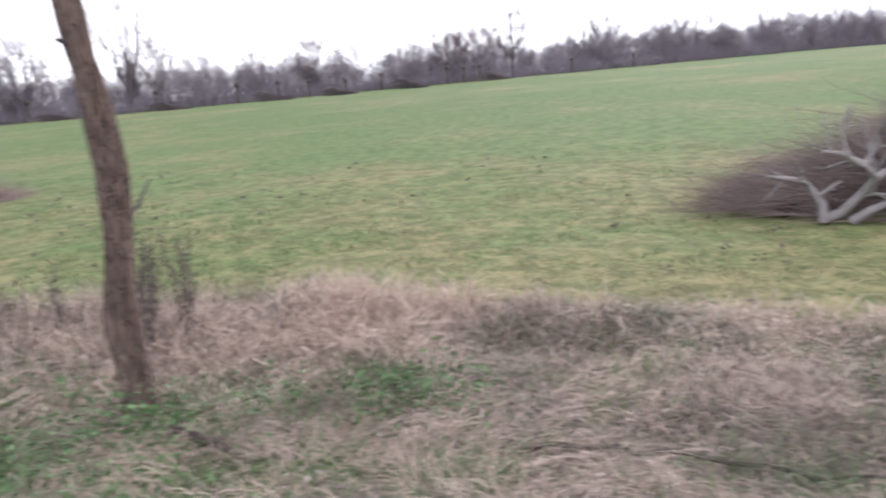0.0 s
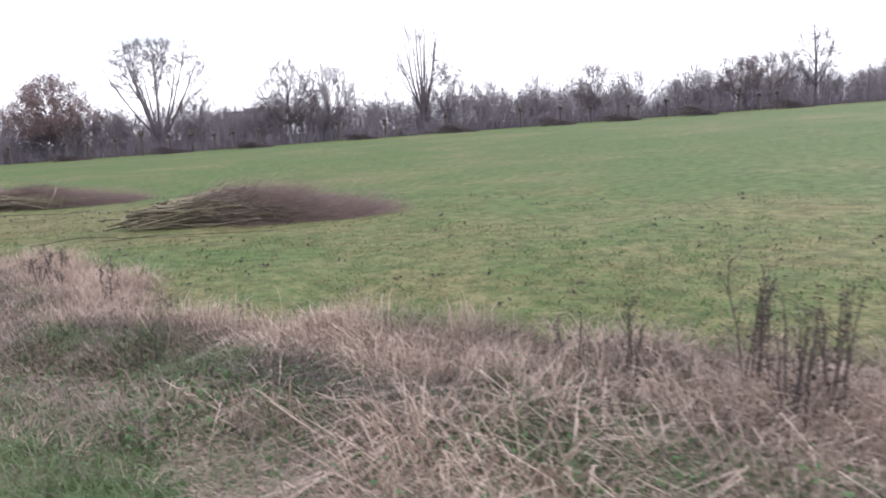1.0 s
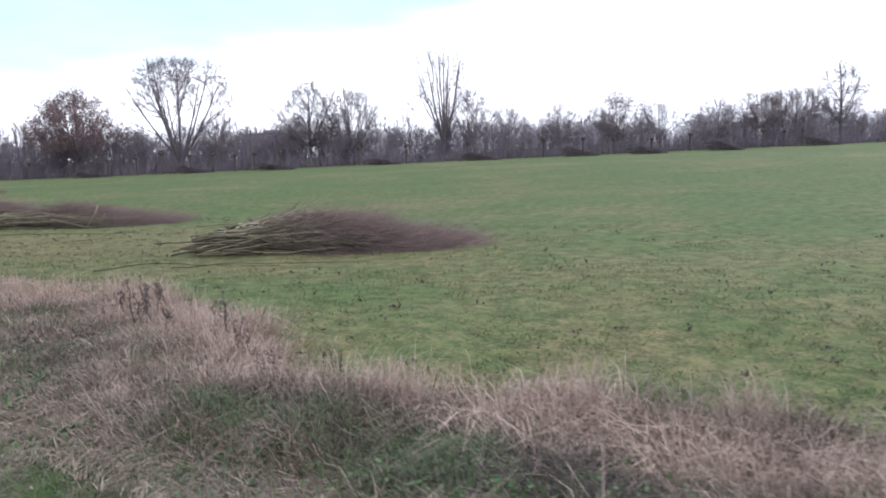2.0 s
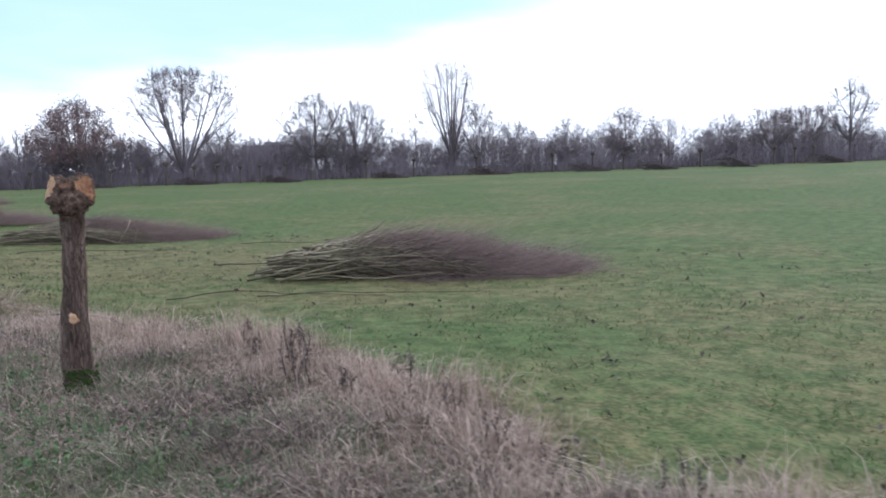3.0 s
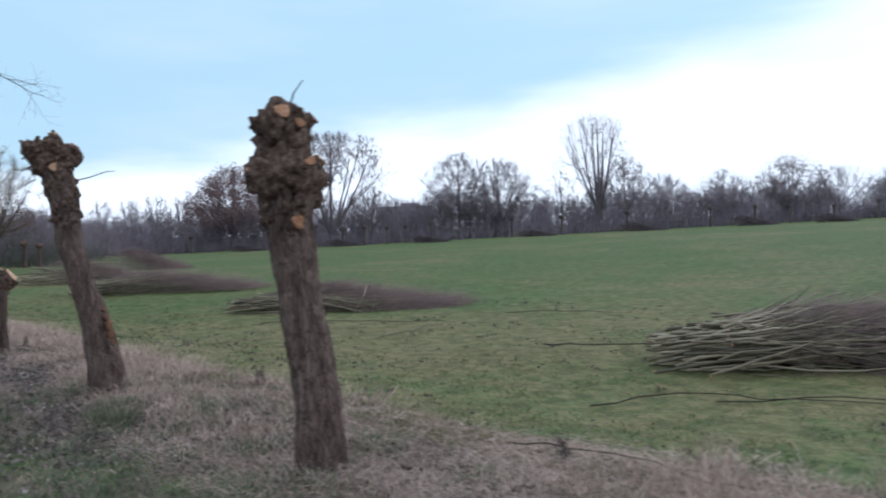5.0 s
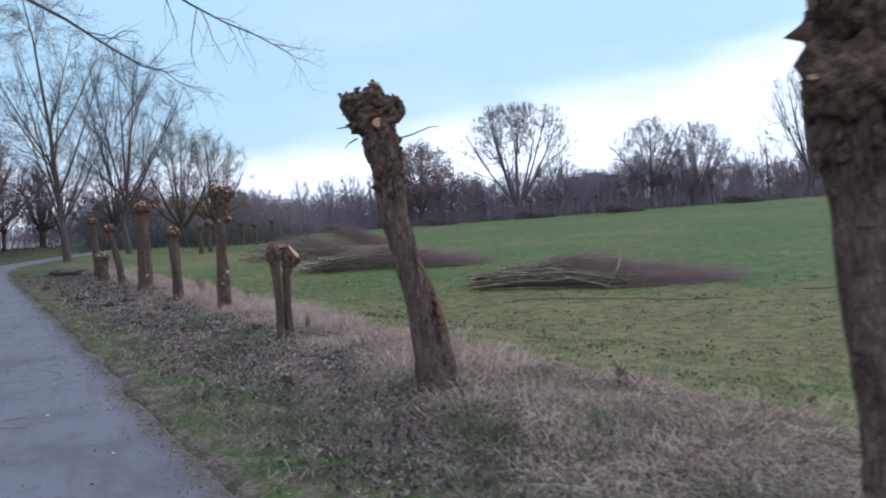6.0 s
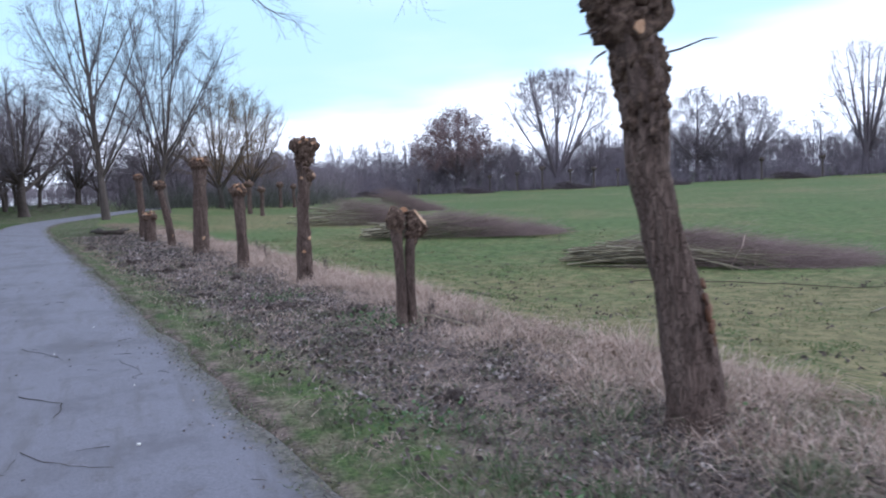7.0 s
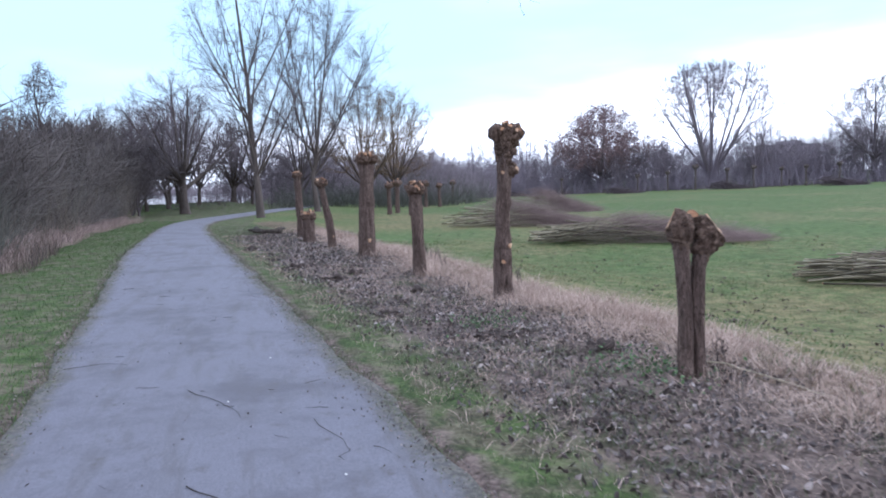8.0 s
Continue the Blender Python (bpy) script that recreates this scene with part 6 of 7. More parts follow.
stick("branch", [(20.6, -4.75, 0.05), (20.1, -4.8, 0.07), (19.5, -5.0, 0.04)], 0.005, "brown fallen branch in the dry grass", RODS, "branch")
# broken pale limbs on the second heap and beside it
stick("branch", [(33.03, -10.68, 0.02), (33.0, -10.8, 0.24), (32.98, -10.95, 0.44), (33.02, -11.05, 0.66)], 0.021, "pale peeled branch leaning on a heap", STRAW, "branch", float(land(33.0, -10.7)))
stick("log", [(5.36, -9.22, 0.06), (5.44, -9.42, 0.06), (5.5, -9.62, 0.06)], 0.065, "short sawn log beside the pale heap", BARK, "log", sides=12)
stick("branch", [(32.25, -12.48, 0.03), (32.05, -12.66, 0.04)], 0.03, "short pale chip of wood on the grass", STRAW, "branch")
stick("branch", [(28.1, -8.1, 0.02), (28.35, -8.9, 0.04), (28.5, -9.5, 0.08)], 0.012, "thin pale stick lying on the meadow", RODS, "branch")
stick("branch", [(32.72, -11.0, 0.02), (32.76, -11.08, 0.26), (32.8, -11.16, 0.42)], 0.012, "pale peeled branch leaning on a heap", STRAW, "branch", float(land(32.7, -11.0)))
# short thin twigs strewn over the path
rt = np.random.default_rng(811)
for i in range(34):
    px = rt.uniform(25.5, 37)
    py = float(right_edge(px)) + rt.uniform(0.12, 0.95) * float(left_edge(px) - right_edge(px))
    a, ln = rt.uniform(0, 6.28), rt.uniform(0.05, 0.2)
    bend_a = a + rt.normal() * 0.5
    stick("twig", [(px, py, 0.006), (px + ln / 2 * math.cos(a), py + ln / 2 * math.sin(a), 0.009), (px + ln / 2 * (math.cos(a) + math.cos(bend_a)), py + ln / 2 * (math.sin(a) + math.sin(bend_a)), 0.006)], rt.uniform(0.0014, 0.0028), "thin dark twig on the path", LOG, "twig", 0.03, 4)
# logs and brush at the bend
for px, py, a, ln in [(50.0, 0.6, 0.3, 1.8), (50.6, 0.2, -0.2, 1.5), (49.6, 0.1, 0.8, 1.2), (51.2, 0.8, 0.1, 1.6)]:
    stick("log", [(px, py, 0.10), (px + ln / 2 * math.cos(a), py + ln / 2 * math.sin(a), 0.14), (px + ln * math.cos(a), py + ln * math.sin(a), 0.10)], 0.09, "dark cut log lying by the path's bend", LOG, "log", sides=10)


def molehill(x, y, r, h, seed):
    m = Mesh()
    lump(m, (0, 0, -0.3 * h), 1.0, seed, (r * 0.7, r * 0.6, h), 0.62, 4)
    ob = new("molehill", m.data("molehill", SOIL))
    ob.location = (x, y, float(land(x, y)))
    return tagged(ob, "low mound of dark crumbly soil", "molehill", "molehills in the verge")


for i, (x, y, r, h) in enumerate([(26.45, -1.75, 0.16, 0.10), (30.1, -2.2, 0.22, 0.12), (32.9, -0.75, 0.25, 0.07), (36.5, -0.5, 0.26, 0.09), (38.6, 0.05, 0.3, 0.10), (43.5, 0.9, 0.35, 0.12), (34.6, -1.5, 0.2, 0.08), (28.2, -1.3, 0.15, 0.06), (31.0, -1.5, 0.25, 0.08), (33.6, -1.1, 0.2, 0.07), (37.2, -0.9, 0.25, 0.08)]):
    molehill(x, y, r, h, 400 + i)


def pebble(x, y, r, seed):
    m = Mesh()
    lump(m, (0, 0, 0), r, seed, (1.2, 0.9, 0.6), 0.25, 2)
    ob = new("pebble", m.data("pebble", STONE))
    ob.location = (x, y, 0.035)
    return tagged(ob, "small white pebble lying on the path", "pebble", "pebbles on the path")


for i, (x, y, r) in enumerate([(26.43, 0.26, 0.014), (27.9, 0.25, 0.008), (24.9, -0.2, 0.010), (29.5, 0.9, 0.008), (30.8, 0.6, 0.008)]):
    pebble(x, y, r, 500 + i)

# ---- dead weeds, herbs ----


def weed(x, y, h, seed, stems=5):
    rng = np.random.default_rng(seed)
    top = thing("dead_weed", x, y, float(land(x, y)), "dark dead weed stalks with shrivelled seed heads", "weed", "dead weeds in the dry grass")
    b = np.stack([rng.normal(size=stems) * 0.05, rng.normal(size=stems) * 0.05, np.zeros(stems) - 0.02], 1)
    d = unit(np.stack([rng.normal(size=stems) * 0.12, rng.normal(size=stems) * 0.12, np.ones(stems)], 1))
    hh = h * rng.uniform(0.65, 1.05, stems)
    P = np.stack([b + d * hh[:, None] * q + rng.normal(size=b.shape) * 0.012 * q for q in np.linspace(0, 1, 5)], 1)
    R = np.repeat([[0.006, 0.0055, 0.005, 0.004, 0.0025]], stems, 0)
    for n in range(stems):
        m = Mesh()
        tubes(m, P[n : n + 1], R[n : n + 1], 5)
        Q, S = grow(rng, P[n : n + 1], R[n : n + 1], 7, 0.35, (36, 12), 0.2, 3, 0.08, 0.12, 0.6, 0.5, 0.0018)
        tubes(m, Q, S, 4)
        stalk = part("stalk", m, WEED, top)
        m = Mesh()
        q = np.repeat(np.concatenate([Q[:, -1], P[n, -2:]]), 4, 0)
        leaf_bits(m, rng, q + rng.normal(size=q.shape) * 0.010, rng.uniform(0.005, 0.012, len(q)))
        low = np.repeat(P[n, 1:3], 3, 0)
        leaf_bits(m, rng, low + rng.normal(size=low.shape) * [0.03, 0.03, 0.06], rng.uniform(0.010, 0.022, len(low)))
        part("seed_head", m, WEED, stalk, kind="stuff")
    return top


for i, (x, y, h, st) in enumerate([(8.95, -5.0, 0.75, 7), (9.2, -5.3, 0.85, 8), (8.8, -5.25, 0.7, 6), (9.9, -5.2, 0.6, 3), (10.2, -5.15, 0.6, 4), (13.6, -4.3, 0.4, 3), (14.6, -4.35, 0.4, 3), (15.2, -4.6, 0.45, 3), (16.6, -4.5, 0.5, 4), (16.95, -4.7, 0.55, 5), (17.3, -4.6, 0.40, 4), (17.1, -4.95, 0.45, 4),
                                  (16.0, -4.45, 0.4, 4), (15.9, -4.9, 0.5, 3), (18.0, -5.0, 0.3, 4), (14.1, -4.15, 0.35, 3), (20.4, -4.35, 0.35, 4), (24.3, -4.0, 0.3, 4), (38.5, -2.6, 0.5, 3), (39.3, -2.7, 0.55, 3), (34.6, -3.0, 0.45, 3), (37.3, -2.5, 0.5, 3), (29.2, -2.75, 0.35, 3)]):
    weed(x, y, h * (0.72 if x > 12.5 else 1.0), 600 + i, st)


def herb(x, y, size, n, seed):
    rng = np.random.default_rng(seed)
    ob_m = Mesh()
    c = np.stack([rng.normal(size=n) * size, rng.normal(size=n) * size, np.abs(rng.normal(size=n)) * (0.10 if size < 0.135 and x < 9 else 0.05) + 0.02], 1)
    leaf_bits(ob_m, rng, c, rng.uniform(0.009, 0.024, n))
    ob = new("herb_patch", ob_m.data("herb_patch", HERB))
    ob.location = (x, y, float(land(x, y)))
    return tagged(ob, "patch of low bright green herb leaves", "herb", "herb patches in the verge", "stuff")


for i, (x, y, sz, n) in enumerate([(8.14, -4.06, 0.11, 230), (7.98, -4.14, 0.12, 120), (8.4, -4.08, 0.13, 150), (7.15, -4.72, 0.15, 420), (6.85, -4.70, 0.12, 130), (8.3, -3.9, 0.26, 320), (8.0, -3.62, 0.22, 420), (7.65, -3.55, 0.18, 260), (8.5, -3.6, 0.2, 260), (9.3, -4.0, 0.25, 300), (9.9, -4.3, 0.25, 260), (10.4, -3.9, 0.2, 160), (11.4, -3.9, 0.15, 150), (13.2, -3.2, 0.3, 250), (12.1, -3.5, 0.2, 160), (17.4, -2.9, 0.2, 160), (16.2, -3.6, 0.15, 120), (29.1, -2.25, 0.22, 220), (29.5, -2.1, 0.2, 150), (26.0, -1.3, 0.2, 140), (31.6, -1.6, 0.25, 200), (25.2, -3.0, 0.15, 90), (8.6, -3.4, 0.3, 300), (24.6, -1.6, 0.2, 150)]):
    herb(x, y, sz, n, 700 + i)
hr = np.random.default_rng(760)
for i in range(26):
    x = hr.uniform(7.5, 20)
    herb(x, float(np.interp(x, STRAW_X, STRAW_NEAR)) + hr.uniform(-0.55, 0.6), hr.uniform(0.10, 0.2), int(hr.integers(90, 230)), 761 + i)

# ---- grass, litter ----
rg = np.random.default_rng(900)


def stuff(name, mesh, mat, label):
    return tagged(new(name, mesh.data(name, mat, False)), label, "grass", kind="stuff")


# tall dry grass band: tussocks whose blades fall outwards, in drifts of pale, dull and rotten straw
count, n = 1700, 90000
cx = np.where(np.arange(count) % 4 > 0, rg.uniform(2, 21, count), rg.uniform(21, 52, count))
cf = rg.random(count)
cy = np.interp(cx, STRAW_X, STRAW_NEAR) * (1 - cf) + np.interp(cx, STRAW_X, STRAW_FAR) * cf + rg.normal(size=count) * 0.12
drift = -0.13 * ease(cx, 11.5, 13.5) * (1 - ease(cx, 18, 20)) * ease(cy, -4.6, -3.7) + 0.6 * vnoise(cx * 0.9, cy * 1.3, 11) + 0.4 * vnoise(cx * 2.6, cy * 2.6, 12) + rg.normal(size=count) * 0.08
tone = np.where(drift > 0.47, 0, np.where(drift > 0.37, 1, 2))
size = rg.uniform(0.07, 0.19, count)
tall = rg.uniform(0.45, 1.25, count) * np.where(tone == 0, 1.1, 0.85)
ca = rg.normal(size=count) * 0.9 + 2.2
pick = rg.integers(count, size=n)
dx, dy = rg.normal(size=n) * size[pick], rg.normal(size=n) * size[pick]
x, y = cx[pick] + dx, cy[pick] + dy
hollow = ease(x, 11.5, 13.0) * (1 - ease(x, 20, 23)) * ease(y, -4.7, -3.9)
keep = (y < right_edge(x) - 0.7) & (rg.random(n) > 0.4 * hollow * ease(vnoise(x * 1.6, y * 1.6, 13), 0.25, 0.55)) & (rg.random(n) > 1.15 * gap(x, y))
x, y, dx, dy, pick = x[keep], y[keep], dx[keep], dy[keep], pick[keep]
n = len(x)
way = np.arctan2(dy + 0.07 * np.sin(ca[pick]), dx + 0.07 * np.cos(ca[pick])) + rg.normal(size=n) * 0.55
h = tall[pick] * rg.uniform(0.14, 0.44, n) * np.interp(x, [6.3, 8.0, 10, 13, 15.6, 17.2, 20.5, 22.5, 30], [0.42, 0.8, 1.0, 0.75, 0.72, 0.34, 0.36, 0.6, 0.5])
lean = rg.uniform(0.35, 1.9, n) + 1.2 * ease(x, 15.6, 17.2) * (1 - ease(x, 20.5, 23))
for k, mat, text in ((0, STRAW, "tall matted straw-coloured dry grass"), (1, STRAW_DULL, "dull tan dry grass"), (2, STRAW_OLD, "weathered grey-brown dry grass")):
    sel = tone[pick] == k
    m = Mesh()
    blades(m, rg, x[sel], y[sel], land(x[sel], y[sel]) - 0.01, h[sel], rg.uniform(0.0034, 0.009, sel.sum()), lean[sel], way[sel], 0.45)
    stuff("dry_grass", m, mat, text)
# light straw clumps round the pollards' feet
cx = rg.uniform(17, 36, 110)
cy = np.interp(cx, STRAW_X, STRAW_NEAR) + 0.05 - 1.1 * rg.random(110)
pick = rg.integers(110, size=8000)
x, y = cx[pick] + rg.normal(size=8000) * 0.14, cy[pick] + rg.normal(size=8000) * 0.11
m = Mesh()
blades(m, rg, x, y, land(x, y) - 0.005, rg.uniform(0.08, 0.28, 8000), rg.uniform(0.0025, 0.006, 8000), rg.uniform(0.4, 2.2, 8000))
stuff("dry_grass", m, STRAW, "pale clumps of dry grass by the pollards")
cx = rg.uniform(24, 50, 420)
cy = np.interp(cx, STRAW_X, STRAW_NEAR) - 0.15 - 1.15 * rg.random(420)
good = np.flatnonzero(vnoise(cx * 0.7, cy * 0.9, 15) + 0.12 * rg.normal(size=420) > 0.42)
pick = good[rg.integers(len(good), size=17000)]
tall = (rg.uniform(0.55, 1.2, 420) * (0.5 + 0.9 * vnoise(cx * 0.8, cy * 0.8, 14)))[pick]
dx, dy = rg.normal(size=17000) * 0.15, rg.normal(size=17000) * 0.12
x, y = cx[pick] + dx, cy[pick] + dy
m = Mesh()
blades(m, rg, x, y, land(x, y) - 0.005, rg.uniform(0.12, 0.40, 17000) * tall, rg.uniform(0.003, 0.007, 17000), rg.uniform(0.4, 1.9, 17000), np.arctan2(dy, dx) + rg.normal(size=17000) * 0.7)
stuff("dry_grass", m, STRAW, "pale upright dry grass between meadow and pollards")
# upright pale clumps along the meadow's side, dark pockets behind the verge, lush tufts beside the path
for count, per, mat, lo, hi, hgt, lean, x1, text in (
        (90, 110, STRAW, 0.5, 1.0, (0.16, 0.46), (0.2, 1.1), 20, "upright pale clumps of dry grass"),
        (80, 60, GREEN, 0.05, 0.5, (0.08, 0.24), (0.3, 1.4), 20, "dark green clumps between dry grass"),
        (70, 55, WEED, 0.1, 0.55, (0.08, 0.22), (0.4, 1.8), 20, "dark pockets of rotting stems"),
        (150, 70, GREEN_TUFT, -0.9, 0.1, (0.05, 0.17), (0.3, 1.5), 22, "lush green grass tufts beside the path")):
    cx = rg.uniform(4, x1, count)
    c_near, c_far = np.interp(cx, STRAW_X, STRAW_NEAR), np.interp(cx, STRAW_X, STRAW_FAR)
    cf = rg.uniform(lo, hi, count)
    cy = np.where(cf < 0, c_near + cf * (c_near - right_edge(cx) + 0.3), c_near + cf * (c_far - c_near))
    pick = rg.integers(count, size=count * per)
    size = rg.uniform(0.06, 0.15, count)
    x, y = cx[pick] + rg.normal(size=len(pick)) * size[pick] * 1.3, cy[pick] + rg.normal(size=len(pick)) * size[pick]
    if mat is STRAW:
        keep = rg.random(len(x)) > 1.1 * gap(x, y) + ease(7.5 - x, 0, 1) * 0.8
        x, y, pick = x[keep], y[keep], pick[keep]
    m = Mesh()
    tall = rg.uniform(0.6, 1.1, count)[pick]
    blades(m, rg, x, y, land(x, y) - 0.005, rg.uniform(hgt[0], hgt[1], len(x)) * tall, rg.uniform(0.0025, 0.006, len(x)), rg.uniform(lean[0], lean[1], len(x)))
    stuff("grass_clumps", m, mat, text)
# dry stems fallen flat
for n, mat, text in ((3500, STRAW, "pale fallen grass stems"), (6000, STRAW_OLD, "grey-brown fallen grass stems"), (5000, WEED, "dark rotting stems in the dry grass")):
    x = rg.uniform(2, 50, n)
    near, far = np.interp(x, STRAW_X, STRAW_NEAR), np.interp(x, STRAW_X, STRAW_FAR)
    y = near + 0.5 + (far - near - 0.5) * rg.random(n)
    if mat is STRAW:
        keep = rg.random(n) > gap(x, y)
        x, y = x[keep], y[keep]
        n = len(x)
    m = Mesh()
    blades(m, rg, x, y, land(x, y) + rg.uniform(0, 0.1, n), rg.uniform(0.05, 0.12, n), rg.uniform(0.0015, 0.0035, n), rg.uniform(1.6, 4.0, n), None, 0.4)
    stuff("fallen_stems", m, mat, text)
# matted stems lying over the low stretch by the slim pollard
for n, mat, text in ((13000, STRAW, "pale matted stems lying flat"), (7000, STRAW_DULL, "dull matted stems lying flat")):
    x = rg.uniform(13.5, 24, n)
    y = np.interp(x, STRAW_X, STRAW_NEAR) + 0.35 - 2.3 * rg.random(n)
    keep = (rg.random(n) < 0.25 + 0.75 * ease(vnoise(x * 1.7, y * 1.7, 17), 0.35, 0.6)) & (y > np.interp(x, STRAW_X, STRAW_FAR) + 0.1)
    x, y = x[keep], y[keep]
    n = len(x)
    m = Mesh()
    blades(m, rg, x, y, land(x, y) + rg.uniform(0, 0.05, n), rg.uniform(0.05, 0.13, n), rg.uniform(0.0025, 0.006, n), rg.uniform(1.6, 4.5, n), None, 0.42)
    stuff("fallen_stems", m, mat, text)
# tufts of green and of rotten grass through the straw and the verge before it
for count, per, mat, hgt, text in ((420, 55, GREEN_TUFT, (0.05, 0.20), "bluish-green grass tufts in the dry verge"), (200, 60, STRAW_OLD, (0.08, 0.26), "grey-brown clumps of rotting grass"), (200, 55, WEED, (0.05, 0.17), "dark clumps of rotting stems")):
    cx = rg.uniform(2, 26, count)
    c_near, c_far = np.interp(cx, STRAW_X, STRAW_NEAR), np.interp(cx, STRAW_X, STRAW_FAR)
    cy = right_edge(cx) - 0.4 - (right_edge(cx) - 0.4 - c_near + 0.55 * (c_near - c_far)) * rg.random(count) ** 0.8
    size = rg.uniform(0.05, 0.16, count)
    pick = rg.integers(count, size=count * per)
    x, y = cx[pick] + rg.normal(size=len(pick)) * size[pick] * 1.3, cy[pick] + rg.normal(size=len(pick)) * size[pick]
    m = Mesh()
    blades(m, rg, x, y, land(x, y) - 0.005, rg.uniform(hgt[0], hgt[1], len(x)), rg.uniform(0.0025, 0.006, len(x)), rg.uniform(0.3, 1.8, len(x)))
    stuff("grass_tufts", m, mat, text)
# mats of flattened dead grass over the verge by the young tree and along the path
for n, mat, x0, x1, lo, hi, seed, wide, text in (
        (15000, STRAW_DULL, 5.2, 8.6, -5.35, -3.55, 71, (0.0025, 0.006), "dull mats of flattened dead grass"), (9000, STRAW, 5.2, 8.6, -5.35, -3.55, 72, (0.0025, 0.006), "pale mats of flattened dead grass"),
        (8000, STRAW_DULL, 7.8, 10.6, -4.2, -2.7, 75, (0.0025, 0.006), "dull mats of flattened dead grass"), (5000, STRAW, 7.8, 10.6, -4.2, -2.7, 76, (0.0025, 0.006), "pale mats of flattened dead grass"),
        (7500, STRAW_DULL, 8.6, 15.0, -3.5, -2.15, 73, (0.003, 0.006), "dull mats of flattened dead grass"), (6500, STRAW_OLD, 8.6, 15.0, -3.6, -2.3, 74, (0.003, 0.006), "brown mats of flattened dead grass"), (4500, STRAW, 9.5, 15.0, -3.6, -2.4, 73, (0.0025, 0.005), "pale mats of flattened dead grass")):
    x, y = rg.uniform(x0, x1, n), rg.uniform(lo, hi, n)
    patch = 0.65 * vnoise(x * 1.5, y * 2.4, seed) + 0.35 * vnoise(x * 4.2, y * 6.0, seed + 9)
    keep = (rg.random(n) < ease(patch, 0.36, 0.58)) & (rg.random(n) > 1.2 * gap(x, y)) & (y < right_edge(x) - 0.5)
    x, y = x[keep], y[keep]
    n = len(x)
    m = Mesh()
    blades(m, rg, x, y, land(x, y) + rg.uniform(0, 0.06, n), rg.uniform(0.03, 0.10, n), rg.uniform(wide[0], wide[1], n), rg.uniform(1.0, 3.6, n), vnoise(x * 0.9, y * 0.9, seed + 3) * 9 + rg.normal(size=n) * 0.6, 0.42)
    stuff("fallen_stems", m, mat, text)
# green grass of the verges
n = 60000
x = rg.uniform(3, 58, n)
e = right_edge(x)
near = np.interp(x, STRAW_X, STRAW_NEAR)
y = e + 0.10 - (e - near + 0.8) * rg.random(n) ** 1.25
dens = 0.5 + 0.5 * np.sin(x * 1.7 + 2 * np.sin(y * 2.1)) * np.sin(y * 3.1 + np.sin(x * 1.3))
lit = ease(e - y, 0.5, 1.3) * ease(x, 19, 25) * (1 - ease(x, 44, 52))
keep = rg.random(n) < (0.25 + 0.75 * dens) * (1 - 0.72 * lit) * (0.15 + 0.85 * ease(e - y, -0.05, 0.42))
x, y = x[keep], y[keep]
m = Mesh()
blades(m, rg, x, y, land(x, y) - 0.005, rg.uniform(0.03, 0.11, len(x)), rg.uniform(0.003, 0.007, len(x)), rg.uniform(0.3, 1.5, len(x)))
stuff("verge_grass", m, GREEN, "short green grass beside the path")
n = 30000
x = rg.uniform(27, 66, n)
e = left_edge(x)
y = e - 0.12 + 2.6 * rg.random(n) ** 1.2
m = Mesh()
blades(m, rg, x, y, land(x, y) - 0.005, rg.uniform(0.03, 0.10, n), rg.uniform(0.004, 0.009, n), rg.uniform(0.3, 1.5, n))
stuff("verge_grass", m, MEADOW_GREEN, "short green grass beside the path")
# ragged tufts and dead leaves creeping over the path's edges
count = 900
cx = 15 + 37 * rg.random(count) ** 1.3
left = rg.random(count) < 0.4
cy = np.where(left, left_edge(cx) - 0.20 * rg.random(count) ** 1.5 + 0.04, right_edge(cx) + 0.22 * rg.random(count) ** 1.5 - 0.04)
pick = rg.integers(count, size=26000)
x, y = cx[pick] + rg.normal(size=26000) * 0.07, cy[pick] + rg.normal(size=26000) * 0.04
m = Mesh()
blades(m, rg, x, y, np.maximum(land(x, y), 0.0) - 0.004, rg.uniform(0.015, 0.06, 26000), rg.uniform(0.003, 0.006, 26000), rg.uniform(0.4, 2.0, 26000))
stuff("verge_grass", m, GREEN, "ragged low grass at the path's edge")
n = 7000
x = 16 + 32 * rg.random(n) ** 1.2
left = rg.random(n) < 0.35
y = np.where(left, left_edge(x) + 0.05 + rg.normal(size=n) * 0.10, right_edge(x) - 0.06 + np.abs(rg.normal(size=n)) * 0.15)
m = Mesh()
leaf_bits(m, rg, np.stack([x, y, np.maximum(land(x, y), 0.018) + 0.012], 1), rg.uniform(0.004, 0.012, n))
tagged(new("leaf_litter", m.data("leaf_litter", LEAF, False)), "dead leaves and dirt along the path's edge", "leaves", kind="stuff")
# dry reeds at the thicket's foot
for n, mat, lo, hi, near, text in ((6500, REED, 39, 66, 2.0, "pinkish dry reeds along the thicket"), (2600, STRAW_OLD, 31, 46, 1.7, "grey-brown dead weeds along the thicket"), (1800, WEED, 31, 46, 1.6, "dark dead weeds along the thicket")):
    x = rg.uniform(lo, hi, n)
    keep = vnoise(x * 0.45, 0 * x, 41) > 0.25
    x = x[keep]
    n = len(x)
    y = np.maximum(left_edge(x), 3.4) + near + 1.2 * rg.random(n)
    m = Mesh()
    blades(m, rg, x, y, land(x, y) - 0.01, rg.uniform(0.3, 1.05, n) * (0.5 + 0.7 * vnoise(x * 0.8, y, 42)), rg.uniform(0.005, 0.011, n), rg.uniform(0.2, 1.0, n))
    stuff("dry_reeds", m, mat, text)
